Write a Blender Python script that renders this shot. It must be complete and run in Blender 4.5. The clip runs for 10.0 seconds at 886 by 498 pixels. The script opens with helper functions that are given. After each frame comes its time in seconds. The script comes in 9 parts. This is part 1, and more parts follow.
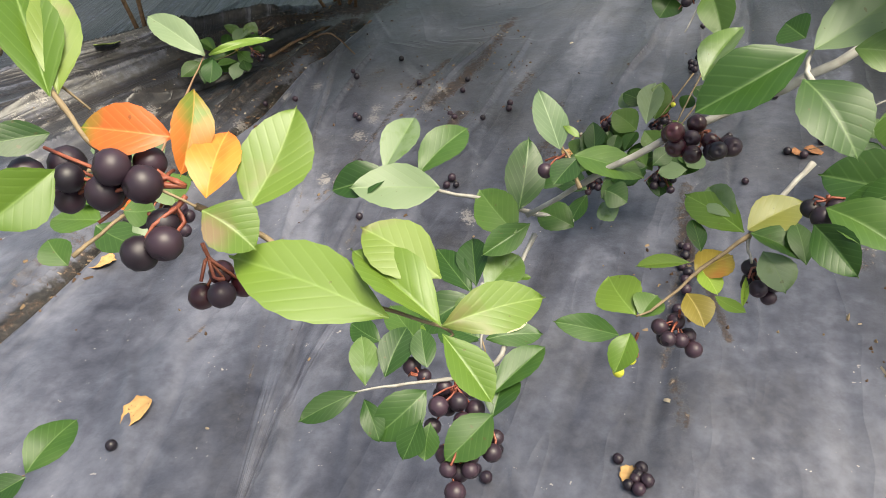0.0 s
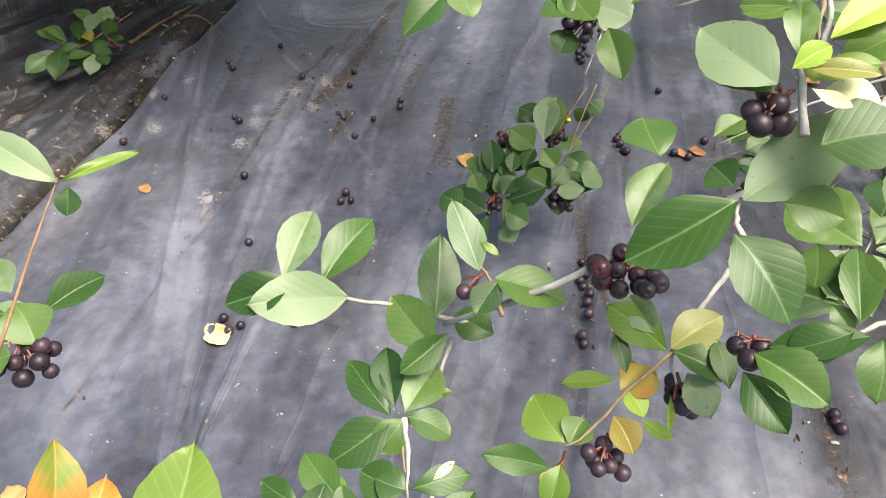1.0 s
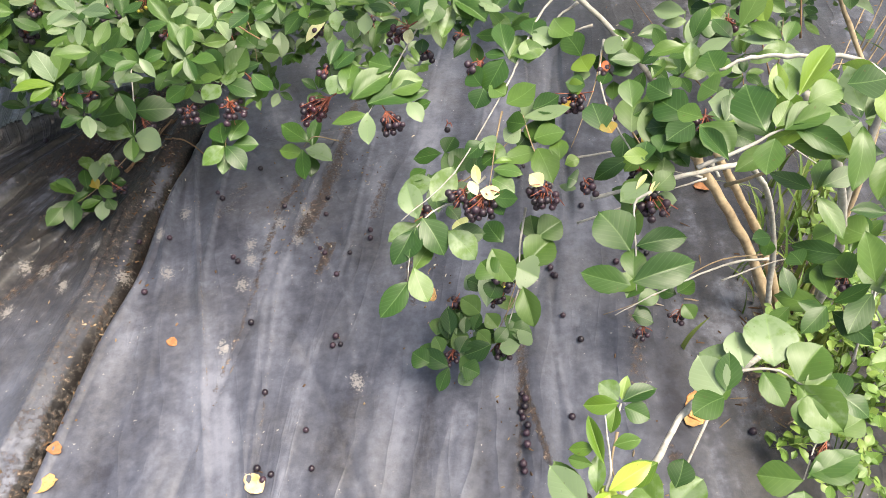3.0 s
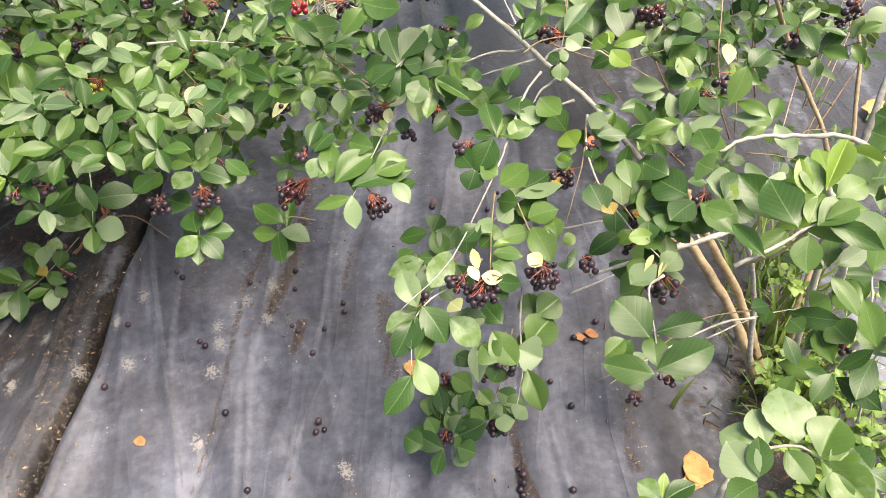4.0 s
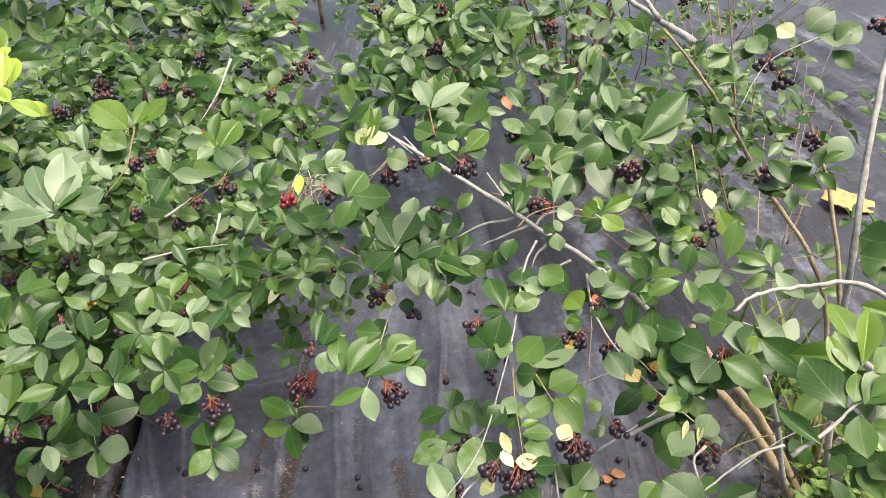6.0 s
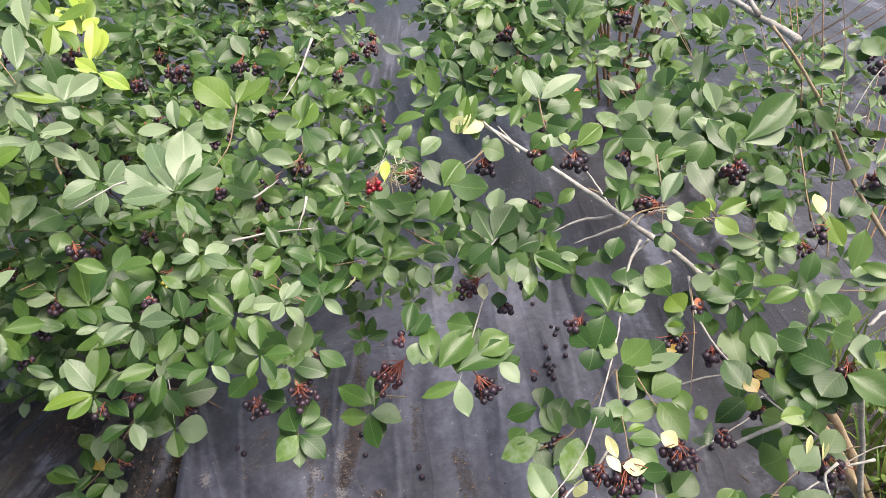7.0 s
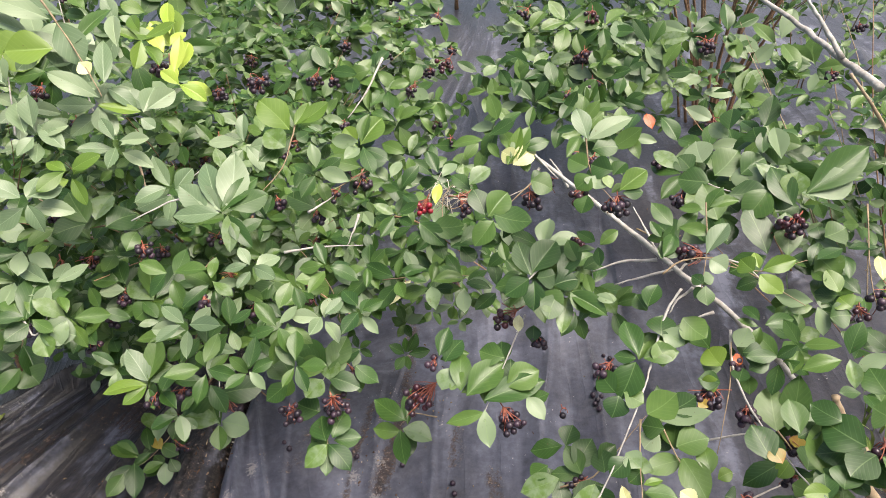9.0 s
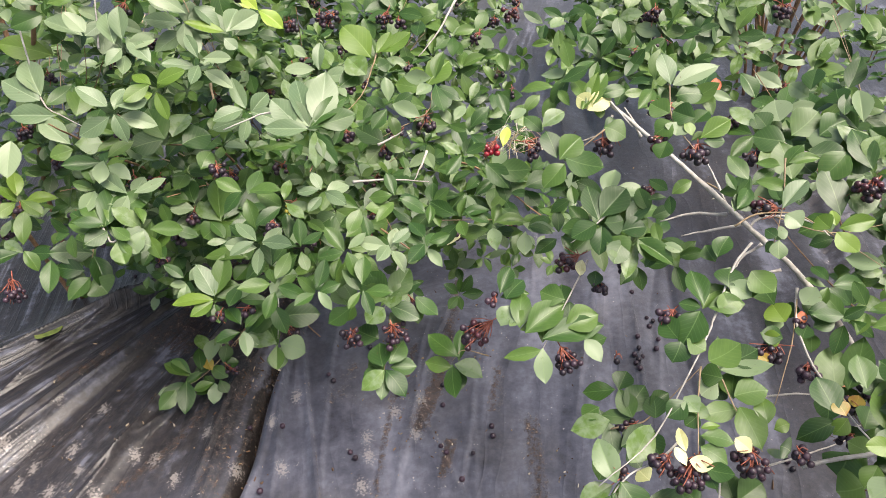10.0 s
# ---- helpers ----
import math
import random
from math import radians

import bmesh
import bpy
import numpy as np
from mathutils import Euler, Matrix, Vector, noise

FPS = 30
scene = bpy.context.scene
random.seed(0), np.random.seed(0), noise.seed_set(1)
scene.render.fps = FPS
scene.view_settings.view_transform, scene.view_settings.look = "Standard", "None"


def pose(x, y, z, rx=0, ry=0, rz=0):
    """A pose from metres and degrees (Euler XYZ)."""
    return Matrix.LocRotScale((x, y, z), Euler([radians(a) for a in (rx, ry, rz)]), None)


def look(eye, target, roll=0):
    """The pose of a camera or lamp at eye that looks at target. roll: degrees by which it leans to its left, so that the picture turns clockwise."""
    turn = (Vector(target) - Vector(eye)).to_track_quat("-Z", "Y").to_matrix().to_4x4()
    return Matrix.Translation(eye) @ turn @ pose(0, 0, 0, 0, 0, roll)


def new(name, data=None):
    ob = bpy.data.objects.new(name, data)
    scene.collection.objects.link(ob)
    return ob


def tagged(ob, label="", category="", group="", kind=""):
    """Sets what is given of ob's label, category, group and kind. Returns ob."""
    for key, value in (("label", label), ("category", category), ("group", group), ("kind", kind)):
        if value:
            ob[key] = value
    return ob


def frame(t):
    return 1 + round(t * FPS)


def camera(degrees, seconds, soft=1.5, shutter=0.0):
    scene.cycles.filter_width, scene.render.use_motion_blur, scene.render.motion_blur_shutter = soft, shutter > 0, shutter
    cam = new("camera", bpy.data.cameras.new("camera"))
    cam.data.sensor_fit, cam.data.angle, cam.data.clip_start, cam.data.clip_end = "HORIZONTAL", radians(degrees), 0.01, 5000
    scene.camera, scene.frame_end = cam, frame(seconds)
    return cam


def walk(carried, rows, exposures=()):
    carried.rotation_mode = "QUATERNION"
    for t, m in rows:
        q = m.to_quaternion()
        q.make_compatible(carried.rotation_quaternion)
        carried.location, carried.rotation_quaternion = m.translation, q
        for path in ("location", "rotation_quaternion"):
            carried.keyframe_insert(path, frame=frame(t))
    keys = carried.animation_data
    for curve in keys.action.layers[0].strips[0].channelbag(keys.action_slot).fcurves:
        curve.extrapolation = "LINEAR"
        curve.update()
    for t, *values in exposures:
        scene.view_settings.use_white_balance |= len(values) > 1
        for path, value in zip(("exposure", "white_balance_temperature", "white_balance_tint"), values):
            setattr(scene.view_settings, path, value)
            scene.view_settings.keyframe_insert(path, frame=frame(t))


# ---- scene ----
cam = camera(67.5, 10.0, soft=0.85)
PATH = [
    (0, (-0.001, 0.029, 0.504), (-0.042, 1.652, -0.663), -6.2),
    (0.5, (0.007, 0.076, 0.499), (0.087, 1.651, -0.731), -5.1),
    (1, (-0.001, 0.114, 0.561), (0.266, 1.606, -0.744), -2.1),
    (1.5, (0.001, 0.121, 0.633), (0.353, 1.48, -0.792), 0.3),
    (2, (0.008, 0.106, 0.761), (0.371, 1.428, -0.695), -1.6),
    (2.5, (0.016, 0.092, 0.905), (0.397, 1.478, -0.486), -2.6),
    (2.7, (0.041, 0.106, 0.939), (0.362, 1.463, -0.494), -3.9),
    (3.8, (-0.029, 0.217, 0.985), (0.445, 1.575, -0.405), -2.5),
    (4, (-0.022, 0.221, 0.992), (0.511, 1.593, -0.362), -2.0),
    (4.5, (-0.011, 0.211, 1.038), (0.541, 1.688, -0.193), -7.3),
    (5, (0.004, 0.205, 1.087), (0.648, 1.776, 0.03), -9.8),
    (5.5, (-0.01, 0.219, 1.072), (0.602, 1.793, 0.0), -10.9),
    (5.7, (-0.015, 0.248, 1.066), (0.631, 1.778, -0.048), -9.8),
    (6.8, (-0.116, 0.365, 1.083), (0.644, 1.86, -0.007), -5.4),
    (7, (-0.128, 0.369, 1.078), (0.533, 1.874, -0.061), -5.8),
    (7.5, (-0.152, 0.362, 1.09), (0.34, 1.934, -0.046), -5.1),
    (8, (-0.143, 0.36, 1.107), (0.248, 1.998, 0.028), -6.3),
    (8.5, (-0.085, 0.373, 1.104), (0.295, 1.997, 0.0), -8.7),
    (9, (-0.066, 0.353, 1.114), (0.364, 1.954, -0.004), -5.9),
    (9.5, (-0.1, 0.341, 1.106), (0.269, 1.929, -0.052), -4.4),
    (10, (-0.133, 0.337, 1.09), (0.201, 1.905, -0.105), -3.3),
]
walk(cam, [(t, look(eye, target, roll)) for t, eye, target, roll in PATH], exposures=[(0.0, 1.2, 7550, 3), (0.5, 1.14, 7450, 4), (1.0, 1.47, 7250, 6), (2.5, 1.58, 7350, 6), (4.0, 1.65, 7750, 8), (4.5, 1.56, 7950, 7), (5.5, 1.35, 7450, 7), (7.0, 1.3, 7000, 13), (10.0, 1.32, 7100, 13)])

# ---- light ----
world = bpy.data.worlds.new("overcast_sky")
scene.world = world
world.use_nodes = True
wn = world.node_tree.nodes
sky = wn.new("ShaderNodeTexSky")
sky.sky_type = "NISHITA"
sky.sun_disc = False
sky.sun_elevation, sky.sun_rotation = radians(65), radians(130)
sky.air_density, sky.dust_density, sky.ozone_density = 1.0, 4.0, 1.0
wn["Background"].inputs["Strength"].default_value = 0.11
world.node_tree.links.new(sky.outputs[0], wn["Background"].inputs["Color"])
sun = new("sun", bpy.data.lights.new("sun", "SUN"))
sun.data.energy, sun.data.angle, sun.data.color = 2.9, radians(36), (1.0, 0.975, 0.93)
sun.matrix_world = look((0.5, -0.42, 1.4), (0, 0, 0))


# ---- materials ----
def material(name, rough=0.5):
    m = bpy.data.materials.new(name)
    m.use_nodes = True
    nt = m.node_tree
    b = nt.nodes["Principled BSDF"]
    b.inputs["Roughness"].default_value = rough
    return m, nt, b


def node(nt, kind, **values):
    n = nt.nodes.new("ShaderNode" + kind)
    for k, v in values.items():
        n.inputs[k].default_value = v
    return n


def maths(nt, op, a, b=None):
    n = nt.nodes.new("ShaderNodeMath")
    n.operation = op
    for i, v in enumerate((a, b)):
        if v is None:
            continue
        if isinstance(v, (int, float)):
            n.inputs[i].default_value = v
        else:
            nt.links.new(v, n.inputs[i])
    return n.outputs[0]


def ramp(nt, fac, *stops):
    n = nt.nodes.new("ShaderNodeValToRGB")
    e = n.color_ramp.elements
    e[0].position, e[0].color = stops[0][0], (*stops[0][1], 1)
    e[1].position, e[1].color = stops[-1][0], (*stops[-1][1], 1)
    for p, c in stops[1:-1]:
        e.new(p).color = (*c, 1)
    nt.links.new(fac, n.inputs[0])
    return n.outputs[0]


def mix(nt, fac, a, b):
    n = nt.nodes.new("ShaderNodeMix")
    n.data_type = "RGBA"
    for i, v in ((0, fac), (6, a), (7, b)):
        if isinstance(v, (int, float)):
            n.inputs[i].default_value = v
        elif isinstance(v, tuple):
            n.inputs[i].default_value = (*v, 1)
        else:
            nt.links.new(v, n.inputs[i])
    return n.outputs[2]


def bump(nt, b, height, strength, distance):
    n = node(nt, "Bump", Strength=strength, Distance=distance)
    nt.links.new(height, n.inputs["Height"])
    nt.links.new(n.outputs[0], b.inputs["Normal"])


def leaf_material(name, dark, mid, light, pale=None, blotch=None, blotch_amount=0.5, rough=0.34, pieces=True):
    """A leaf: midrib and side veins by the leaf's own UV, colour that varies from leaf to leaf."""
    m, nt, b = material(name, rough)
    uv = nt.nodes.new("ShaderNodeUVMap")
    sep = nt.nodes.new("ShaderNodeSeparateXYZ")
    nt.links.new(uv.outputs[0], sep.inputs[0])
    u, v = sep.outputs[0], sep.outputs[1]
    off = maths(nt, "ABSOLUTE", maths(nt, "SUBTRACT", v, 0.5))
    side = maths(nt, "SINE", maths(nt, "MULTIPLY", maths(nt, "SUBTRACT", u, maths(nt, "MULTIPLY", off, 0.85)), 46.0))
    vein = maths(nt, "POWER", maths(nt, "MAXIMUM", side, 0.0), 6.0)
    rib = maths(nt, "SUBTRACT", 1.0, maths(nt, "MINIMUM", maths(nt, "MULTIPLY", off, 42.0), 1.0))
    if pieces:
        rnd = nt.nodes.new("ShaderNodeObjectInfo").outputs["Random"]
    else:
        rnd = nt.nodes.new("ShaderNodeNewGeometry").outputs["Random Per Island"]
    geo = nt.nodes.new("ShaderNodeNewGeometry")
    grain = node(nt, "TexNoise", Scale=90.0, Detail=4.0)
    nt.links.new(geo.outputs["Position"], grain.inputs["Vector"])
    fac = maths(nt, "ADD", maths(nt, "MULTIPLY", rnd, 0.95), maths(nt, "MULTIPLY", grain.outputs[0], 0.3))
    col = ramp(nt, fac, (0.0, dark), (0.52, mid), (0.93, light), (1.0, pale or light))
    if blotch:
        big = node(nt, "TexNoise", Scale=38.0, Detail=3.0)
        nt.links.new(geo.outputs["Position"], big.inputs["Vector"])
        mask = maths(nt, "MULTIPLY", maths(nt, "SUBTRACT", big.outputs[0], 1.0 - blotch_amount), 7.0)
        clamp = maths(nt, "MINIMUM", maths(nt, "MAXIMUM", mask, 0.0), 1.0)
        col = mix(nt, clamp, col, blotch)
    spots = node(nt, "TexNoise", Scale=260.0, Detail=1.0)
    nt.links.new(geo.outputs["Position"], spots.inputs["Vector"])
    spot = maths(nt, "GREATER_THAN", spots.outputs[0], 0.76)
    col = mix(nt, maths(nt, "MULTIPLY", spot, 0.5), col, (0.08, 0.05, 0.02))
    lines = maths(nt, "MINIMUM", maths(nt, "ADD", maths(nt, "MULTIPLY", rib, 0.42), maths(nt, "MULTIPLY", vein, 0.1)), 1.0)
    col = mix(nt, lines, col, tuple(min(1.0, c * 1.5 + 0.05) for c in light))
    nt.links.new(col, b.inputs["Base Color"])
    b.inputs["Specular IOR Level"].default_value = 0.37
    sheen = node(nt, "TexNoise", Scale=55.0, Detail=3.0)
    nt.links.new(geo.outputs["Position"], sheen.inputs["Vector"])
    nt.links.new(maths(nt, "ADD", maths(nt, "MULTIPLY", sheen.outputs[0], 0.3), rough - 0.1), b.inputs["Roughness"])
    height = maths(nt, "SUBTRACT", maths(nt, "MULTIPLY", grain.outputs[0], 0.7), maths(nt, "ADD", maths(nt, "MULTIPLY", side, 0.22), maths(nt, "ADD", vein, maths(nt, "MULTIPLY", rib, 1.4))))
    bump(nt, b, height, 0.08, 0.0004)
    thin = nt.nodes.new("ShaderNodeBsdfTranslucent")
    nt.links.new(mix(nt, 0.5, col, (light[0] * 1.2, light[1] * 1.2, light[2] * 0.8)), thin.inputs["Color"])
    both = node(nt, "MixShader", Fac=0.2)
    nt.links.new(b.outputs[0], both.inputs[1])
    nt.links.new(thin.outputs[0], both.inputs[2])
    nt.links.new(both.outputs[0], nt.nodes["Material Output"].inputs["Surface"])
    return m


GREEN = ((0.011, 0.039, 0.008), (0.033, 0.082, 0.015), (0.08, 0.145, 0.028))
PALE = (0.15, 0.21, 0.11)
LEAF = {
    "g": leaf_material("leaf_green", *GREEN, PALE),
    "y": leaf_material("leaf_light_green", (0.055, 0.115, 0.014), (0.085, 0.155, 0.02), (0.125, 0.2, 0.03)),
    "y2": leaf_material("leaf_light_green_blotched", (0.08, 0.145, 0.022), (0.12, 0.19, 0.03), (0.17, 0.23, 0.05), None, (0.2, 0.14, 0.08), 0.47),
    "p": leaf_material("leaf_grey_green", (0.075, 0.125, 0.06), (0.12, 0.18, 0.09), (0.19, 0.25, 0.14), rough=0.34),
    "p2": leaf_material("leaf_cream", (0.34, 0.37, 0.15), (0.46, 0.47, 0.22), (0.58, 0.57, 0.33), None, (0.36, 0.33, 0.14), 0.42),
    "Y": leaf_material("leaf_yellow", (0.17, 0.27, 0.035), (0.23, 0.34, 0.045), (0.32, 0.4, 0.07)),
    "o": leaf_material("leaf_orange_green", (0.42, 0.09, 0.025), (0.5, 0.13, 0.03), (0.5, 0.2, 0.04), None, (0.13, 0.19, 0.03), 0.48),
    "o2": leaf_material("leaf_bronze_green", (0.1, 0.14, 0.03), (0.14, 0.18, 0.035), (0.2, 0.2, 0.04), None, (0.2, 0.12, 0.03), 0.4),
    "o3": leaf_material("leaf_orange_yellow", (0.52, 0.13, 0.025), (0.56, 0.18, 0.03), (0.55, 0.27, 0.05), None, (0.6, 0.1, 0.02), 0.45),
    "O": leaf_material("leaf_bright_orange", (0.36, 0.07, 0.015), (0.45, 0.1, 0.02), (0.5, 0.15, 0.03)),
    "b": leaf_material("leaf_olive_brown", (0.14, 0.12, 0.025), (0.22, 0.17, 0.03), (0.3, 0.22, 0.04), None, (0.3, 0.12, 0.03), 0.45),
}
FOLIAGE = leaf_material("foliage_green", *GREEN, PALE, pieces=False)


def dead_leaf_material(name, a, b_):
    m, nt, b = material(name, 0.75)
    tc = nt.nodes.new("ShaderNodeNewGeometry")
    n = node(nt, "TexNoise", Scale=70.0, Detail=5.0)
    nt.links.new(tc.outputs["Position"], n.inputs["Vector"])
    col = ramp(nt, n.outputs[0], (0.3, a), (0.6, b_), (0.75, a))
    sp = node(nt, "TexNoise", Scale=520.0, Detail=1.0)
    nt.links.new(tc.outputs["Position"], sp.inputs["Vector"])
    col = mix(nt, maths(nt, "GREATER_THAN", sp.outputs[0], 0.72), col, (0.06, 0.015, 0.01))
    nt.links.new(col, b.inputs["Base Color"])
    bump(nt, b, n.outputs[0], 0.6, 0.002)
    return m


DEAD = {
    "tan": dead_leaf_material("dead_leaf_tan", (0.35, 0.19, 0.07), (0.5, 0.3, 0.12)),
    "cream": dead_leaf_material("dead_leaf_cream", (0.42, 0.27, 0.12), (0.6, 0.46, 0.28)),
    "brown": dead_leaf_material("dead_leaf_brown", (0.2, 0.08, 0.03), (0.32, 0.14, 0.06)),
    "green": dead_leaf_material("fallen_leaf_green", (0.1, 0.16, 0.03), (0.2, 0.24, 0.06)),
    "orange": dead_leaf_material("dead_leaf_orange", (0.5, 0.22, 0.07), (0.6, 0.3, 0.12)),
}


def bark_material(name, a, b_, rough=0.7):
    m, nt, b = material(name, rough)
    geo = nt.nodes.new("ShaderNodeNewGeometry")
    n = node(nt, "TexNoise", Scale=120.0, Detail=6.0)
    nt.links.new(geo.outputs["Position"], n.inputs["Vector"])
    n2 = node(nt, "TexNoise", Scale=14.0, Detail=2.0)
    nt.links.new(geo.outputs["Position"], n2.inputs["Vector"])
    fac = maths(nt, "ADD", maths(nt, "MULTIPLY", n.outputs[0], 0.6), maths(nt, "MULTIPLY", n2.outputs[0], 0.5))
    nt.links.new(ramp(nt, fac, (0.35, a), (0.75, b_)), b.inputs["Base Color"])
    bump(nt, b, n.outputs[0], 0.6, 0.002)
    return m


BARK = bark_material("bark_pale_grey", (0.17, 0.152, 0.13), (0.45, 0.43, 0.395))
BARK_BROWN = bark_material("bark_brown", (0.11, 0.06, 0.032), (0.34, 0.2, 0.11))
BARK_TAN = bark_material("bark_tan", (0.2, 0.14, 0.085), (0.44, 0.34, 0.22))
STRAW = bark_material("straw_grey", (0.3, 0.26, 0.2), (0.62, 0.57, 0.48))
TWIG = bark_material("twig_tan", (0.13, 0.09, 0.05), (0.3, 0.22, 0.13))
STALK = bark_material("stalk_red", (0.17, 0.035, 0.025), (0.3, 0.095, 0.05), 0.5)


def berry_material(name, a, b_, rough=0.3):
    m, nt, b = material(name, rough)
    rnd = nt.nodes.new("ShaderNodeObjectInfo").outputs["Random"]
    geo = nt.nodes.new("ShaderNodeNewGeometry")
    n = node(nt, "TexNoise", Scale=220.0, Detail=3.0)
    nt.links.new(geo.outputs["Position"], n.inputs["Vector"])
    fac = maths(nt, "ADD", maths(nt, "MULTIPLY", rnd, 0.6), maths(nt, "MULTIPLY", n.outputs[0], 0.4))
    nt.links.new(ramp(nt, fac, (0.2, a), (0.9, b_)), b.inputs["Base Color"])
    nt.links.new(maths(nt, "ADD", maths(nt, "MULTIPLY", n.outputs[0], 0.25), rough - 0.1), b.inputs["Roughness"])
    return m


BERRY = {
    "k": berry_material("berry_black", (0.01, 0.006, 0.011), (0.045, 0.022, 0.036), 0.44),
    "r": berry_material("berry_purple", (0.012, 0.006, 0.01), (0.07, 0.015, 0.022)),
    "R": berry_material("berry_red", (0.12, 0.008, 0.015), (0.3, 0.02, 0.03)),
    "Y": berry_material("berry_yellow_green", (0.5, 0.52, 0.04), (0.68, 0.66, 0.08)),
    "y": berry_material("berry_unripe", (0.2, 0.22, 0.03), (0.35, 0.28, 0.04)),
}

# black mulch film: dusty, scuffed and streaked with dry soil along its folds
FILM, nt, b = material("mulch_film", 0.4)
geo = nt.nodes.new("ShaderNodeNewGeometry")
pos = geo.outputs["Position"]


def value_of(name):
    a = nt.nodes.new("ShaderNodeAttribute")
    a.attribute_name = name
    return a.outputs["Fac"]


def film_noise(vector, scale, detail, roughness=0.6):
    n = node(nt, "TexNoise", Scale=scale, Detail=detail, Roughness=roughness)
    nt.links.new(vector, n.inputs["Vector"])
    return n.outputs[0]


def soft_step(value, low, high):
    n = nt.nodes.new("ShaderNodeMapRange")
    n.interpolation_type = "SMOOTHSTEP"
    n.inputs["From Min"].default_value, n.inputs["From Max"].default_value = low, high
    nt.links.new(value, n.inputs["Value"])
    return n.outputs[0]


split = nt.nodes.new("ShaderNodeSeparateXYZ")
nt.links.new(pos, split.inputs[0])
along = nt.nodes.new("ShaderNodeCombineXYZ")
nt.links.new(value_of("across"), along.inputs[0])
nt.links.new(maths(nt, "MULTIPLY", split.outputs[1], 0.2), along.inputs[1])
lines_ = along.outputs[0]
streak = film_noise(lines_, 11.0, 4.0, 0.5)
scratch = film_noise(lines_, 60.0, 5.0, 0.7)
cloud = film_noise(pos, 15.0, 8.0, 0.62)
grit = film_noise(pos, 48.0, 6.0, 0.65)
speck = film_noise(pos, 150.0, 2.0)
crumbs = film_noise(pos, 85.0, 7.0, 0.75)
flake = film_noise(pos, 210.0, 5.0, 0.7)
dirt, crust, shade_dark = value_of("dirt"), value_of("crust"), value_of("shade_dark")
dust = maths(nt, "ADD", maths(nt, "ADD", maths(nt, "MULTIPLY", streak, 0.52), maths(nt, "MULTIPLY", grit, 0.26)), maths(nt, "ADD", maths(nt, "MULTIPLY", cloud, 0.24), maths(nt, "MULTIPLY", scratch, 0.06)))
grime = soft_step(film_noise(pos, 2.6, 7.0, 0.68), 0.44, 0.62)
film = ramp(nt, dust, (0.42, (0.028, 0.028, 0.039)), (0.53, (0.069, 0.072, 0.096)), (0.65, (0.14, 0.144, 0.182)))
film = mix(nt, maths(nt, "MULTIPLY", grime, 0.4), film, ramp(nt, crumbs, (0.4, (0.026, 0.024, 0.024)), (0.62, (0.085, 0.077, 0.074))))
# near-black colour where the mask is high, shrub shade painted in with it
bare = maths(nt, "MULTIPLY", shade_dark, soft_step(dust, 0.68, 0.54))
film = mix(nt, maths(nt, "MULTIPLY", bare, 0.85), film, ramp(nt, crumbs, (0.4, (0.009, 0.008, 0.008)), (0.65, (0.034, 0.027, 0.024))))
brown = soft_step(maths(nt, "ADD", dirt, maths(nt, "ADD", maths(nt, "MULTIPLY", crumbs, 1.3), maths(nt, "MULTIPLY", scratch, 0.7))), 1.42, 1.68)
soil = ramp(nt, crumbs, (0.4, (0.014, 0.009, 0.008)), (0.57, (0.055, 0.033, 0.025)), (0.64, (0.2, 0.14, 0.1)), (0.71, (0.5, 0.43, 0.36)))
col = mix(nt, maths(nt, "MULTIPLY", brown, 0.85), film, soil)
chips = maths(nt, "GREATER_THAN", maths(nt, "MULTIPLY", speck, maths(nt, "ADD", cloud, 0.5)), 0.78)
col = mix(nt, maths(nt, "MULTIPLY", chips, 0.7), col, (0.42, 0.38, 0.34))
peel = soft_step(maths(nt, "ADD", maths(nt, "MULTIPLY", crust, 0.3), flake), 0.7, 0.76)
col = mix(nt, maths(nt, "MULTIPLY", peel, 0.5), col, (0.34, 0.31, 0.29))
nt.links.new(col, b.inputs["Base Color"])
b.inputs["Specular IOR Level"].default_value = 0.5
rough = maths(nt, "ADD", 0.1, maths(nt, "ADD", maths(nt, "MULTIPLY", dust, 0.5), maths(nt, "MULTIPLY", brown, 0.35)))
nt.links.new(rough, b.inputs["Roughness"])
wrinkle = film_noise(lines_, 13.0, 3.0, 0.45)
crease = maths(nt, "POWER", maths(nt, "SUBTRACT", 1.0, maths(nt, "ABSOLUTE", maths(nt, "SUBTRACT", maths(nt, "MULTIPLY", wrinkle, 2.0), 1.0))), 16.0)
h = maths(nt, "ADD", maths(nt, "MULTIPLY", crumbs, maths(nt, "ADD", maths(nt, "MULTIPLY", brown, 1.2), 0.22)), maths(nt, "ADD", maths(nt, "MULTIPLY", maths(nt, "ADD", wrinkle, maths(nt, "MULTIPLY", scratch, 0.16)), 0.7), maths(nt, "ADD", maths(nt, "MULTIPLY", crease, 0.3), maths(nt, "MULTIPLY", cloud, 0.3))))
bump(nt, b, h, 0.5, 0.006)

MEADOW, nt, b = material("meadow", 0.9)
geo = nt.nodes.new("ShaderNodeNewGeometry")
n = node(nt, "TexNoise", Scale=3.0, Detail=10.0, Roughness=0.75)
nt.links.new(geo.outputs["Position"], n.inputs["Vector"])
nt.links.new(ramp(nt, n.outputs[0], (0.35, (0.04, 0.07, 0.02)), (0.55, (0.08, 0.12, 0.03)), (0.75, (0.2, 0.19, 0.08))), b.inputs["Base Color"])
bump(nt, b, n.outputs[0], 0.8, 0.05)

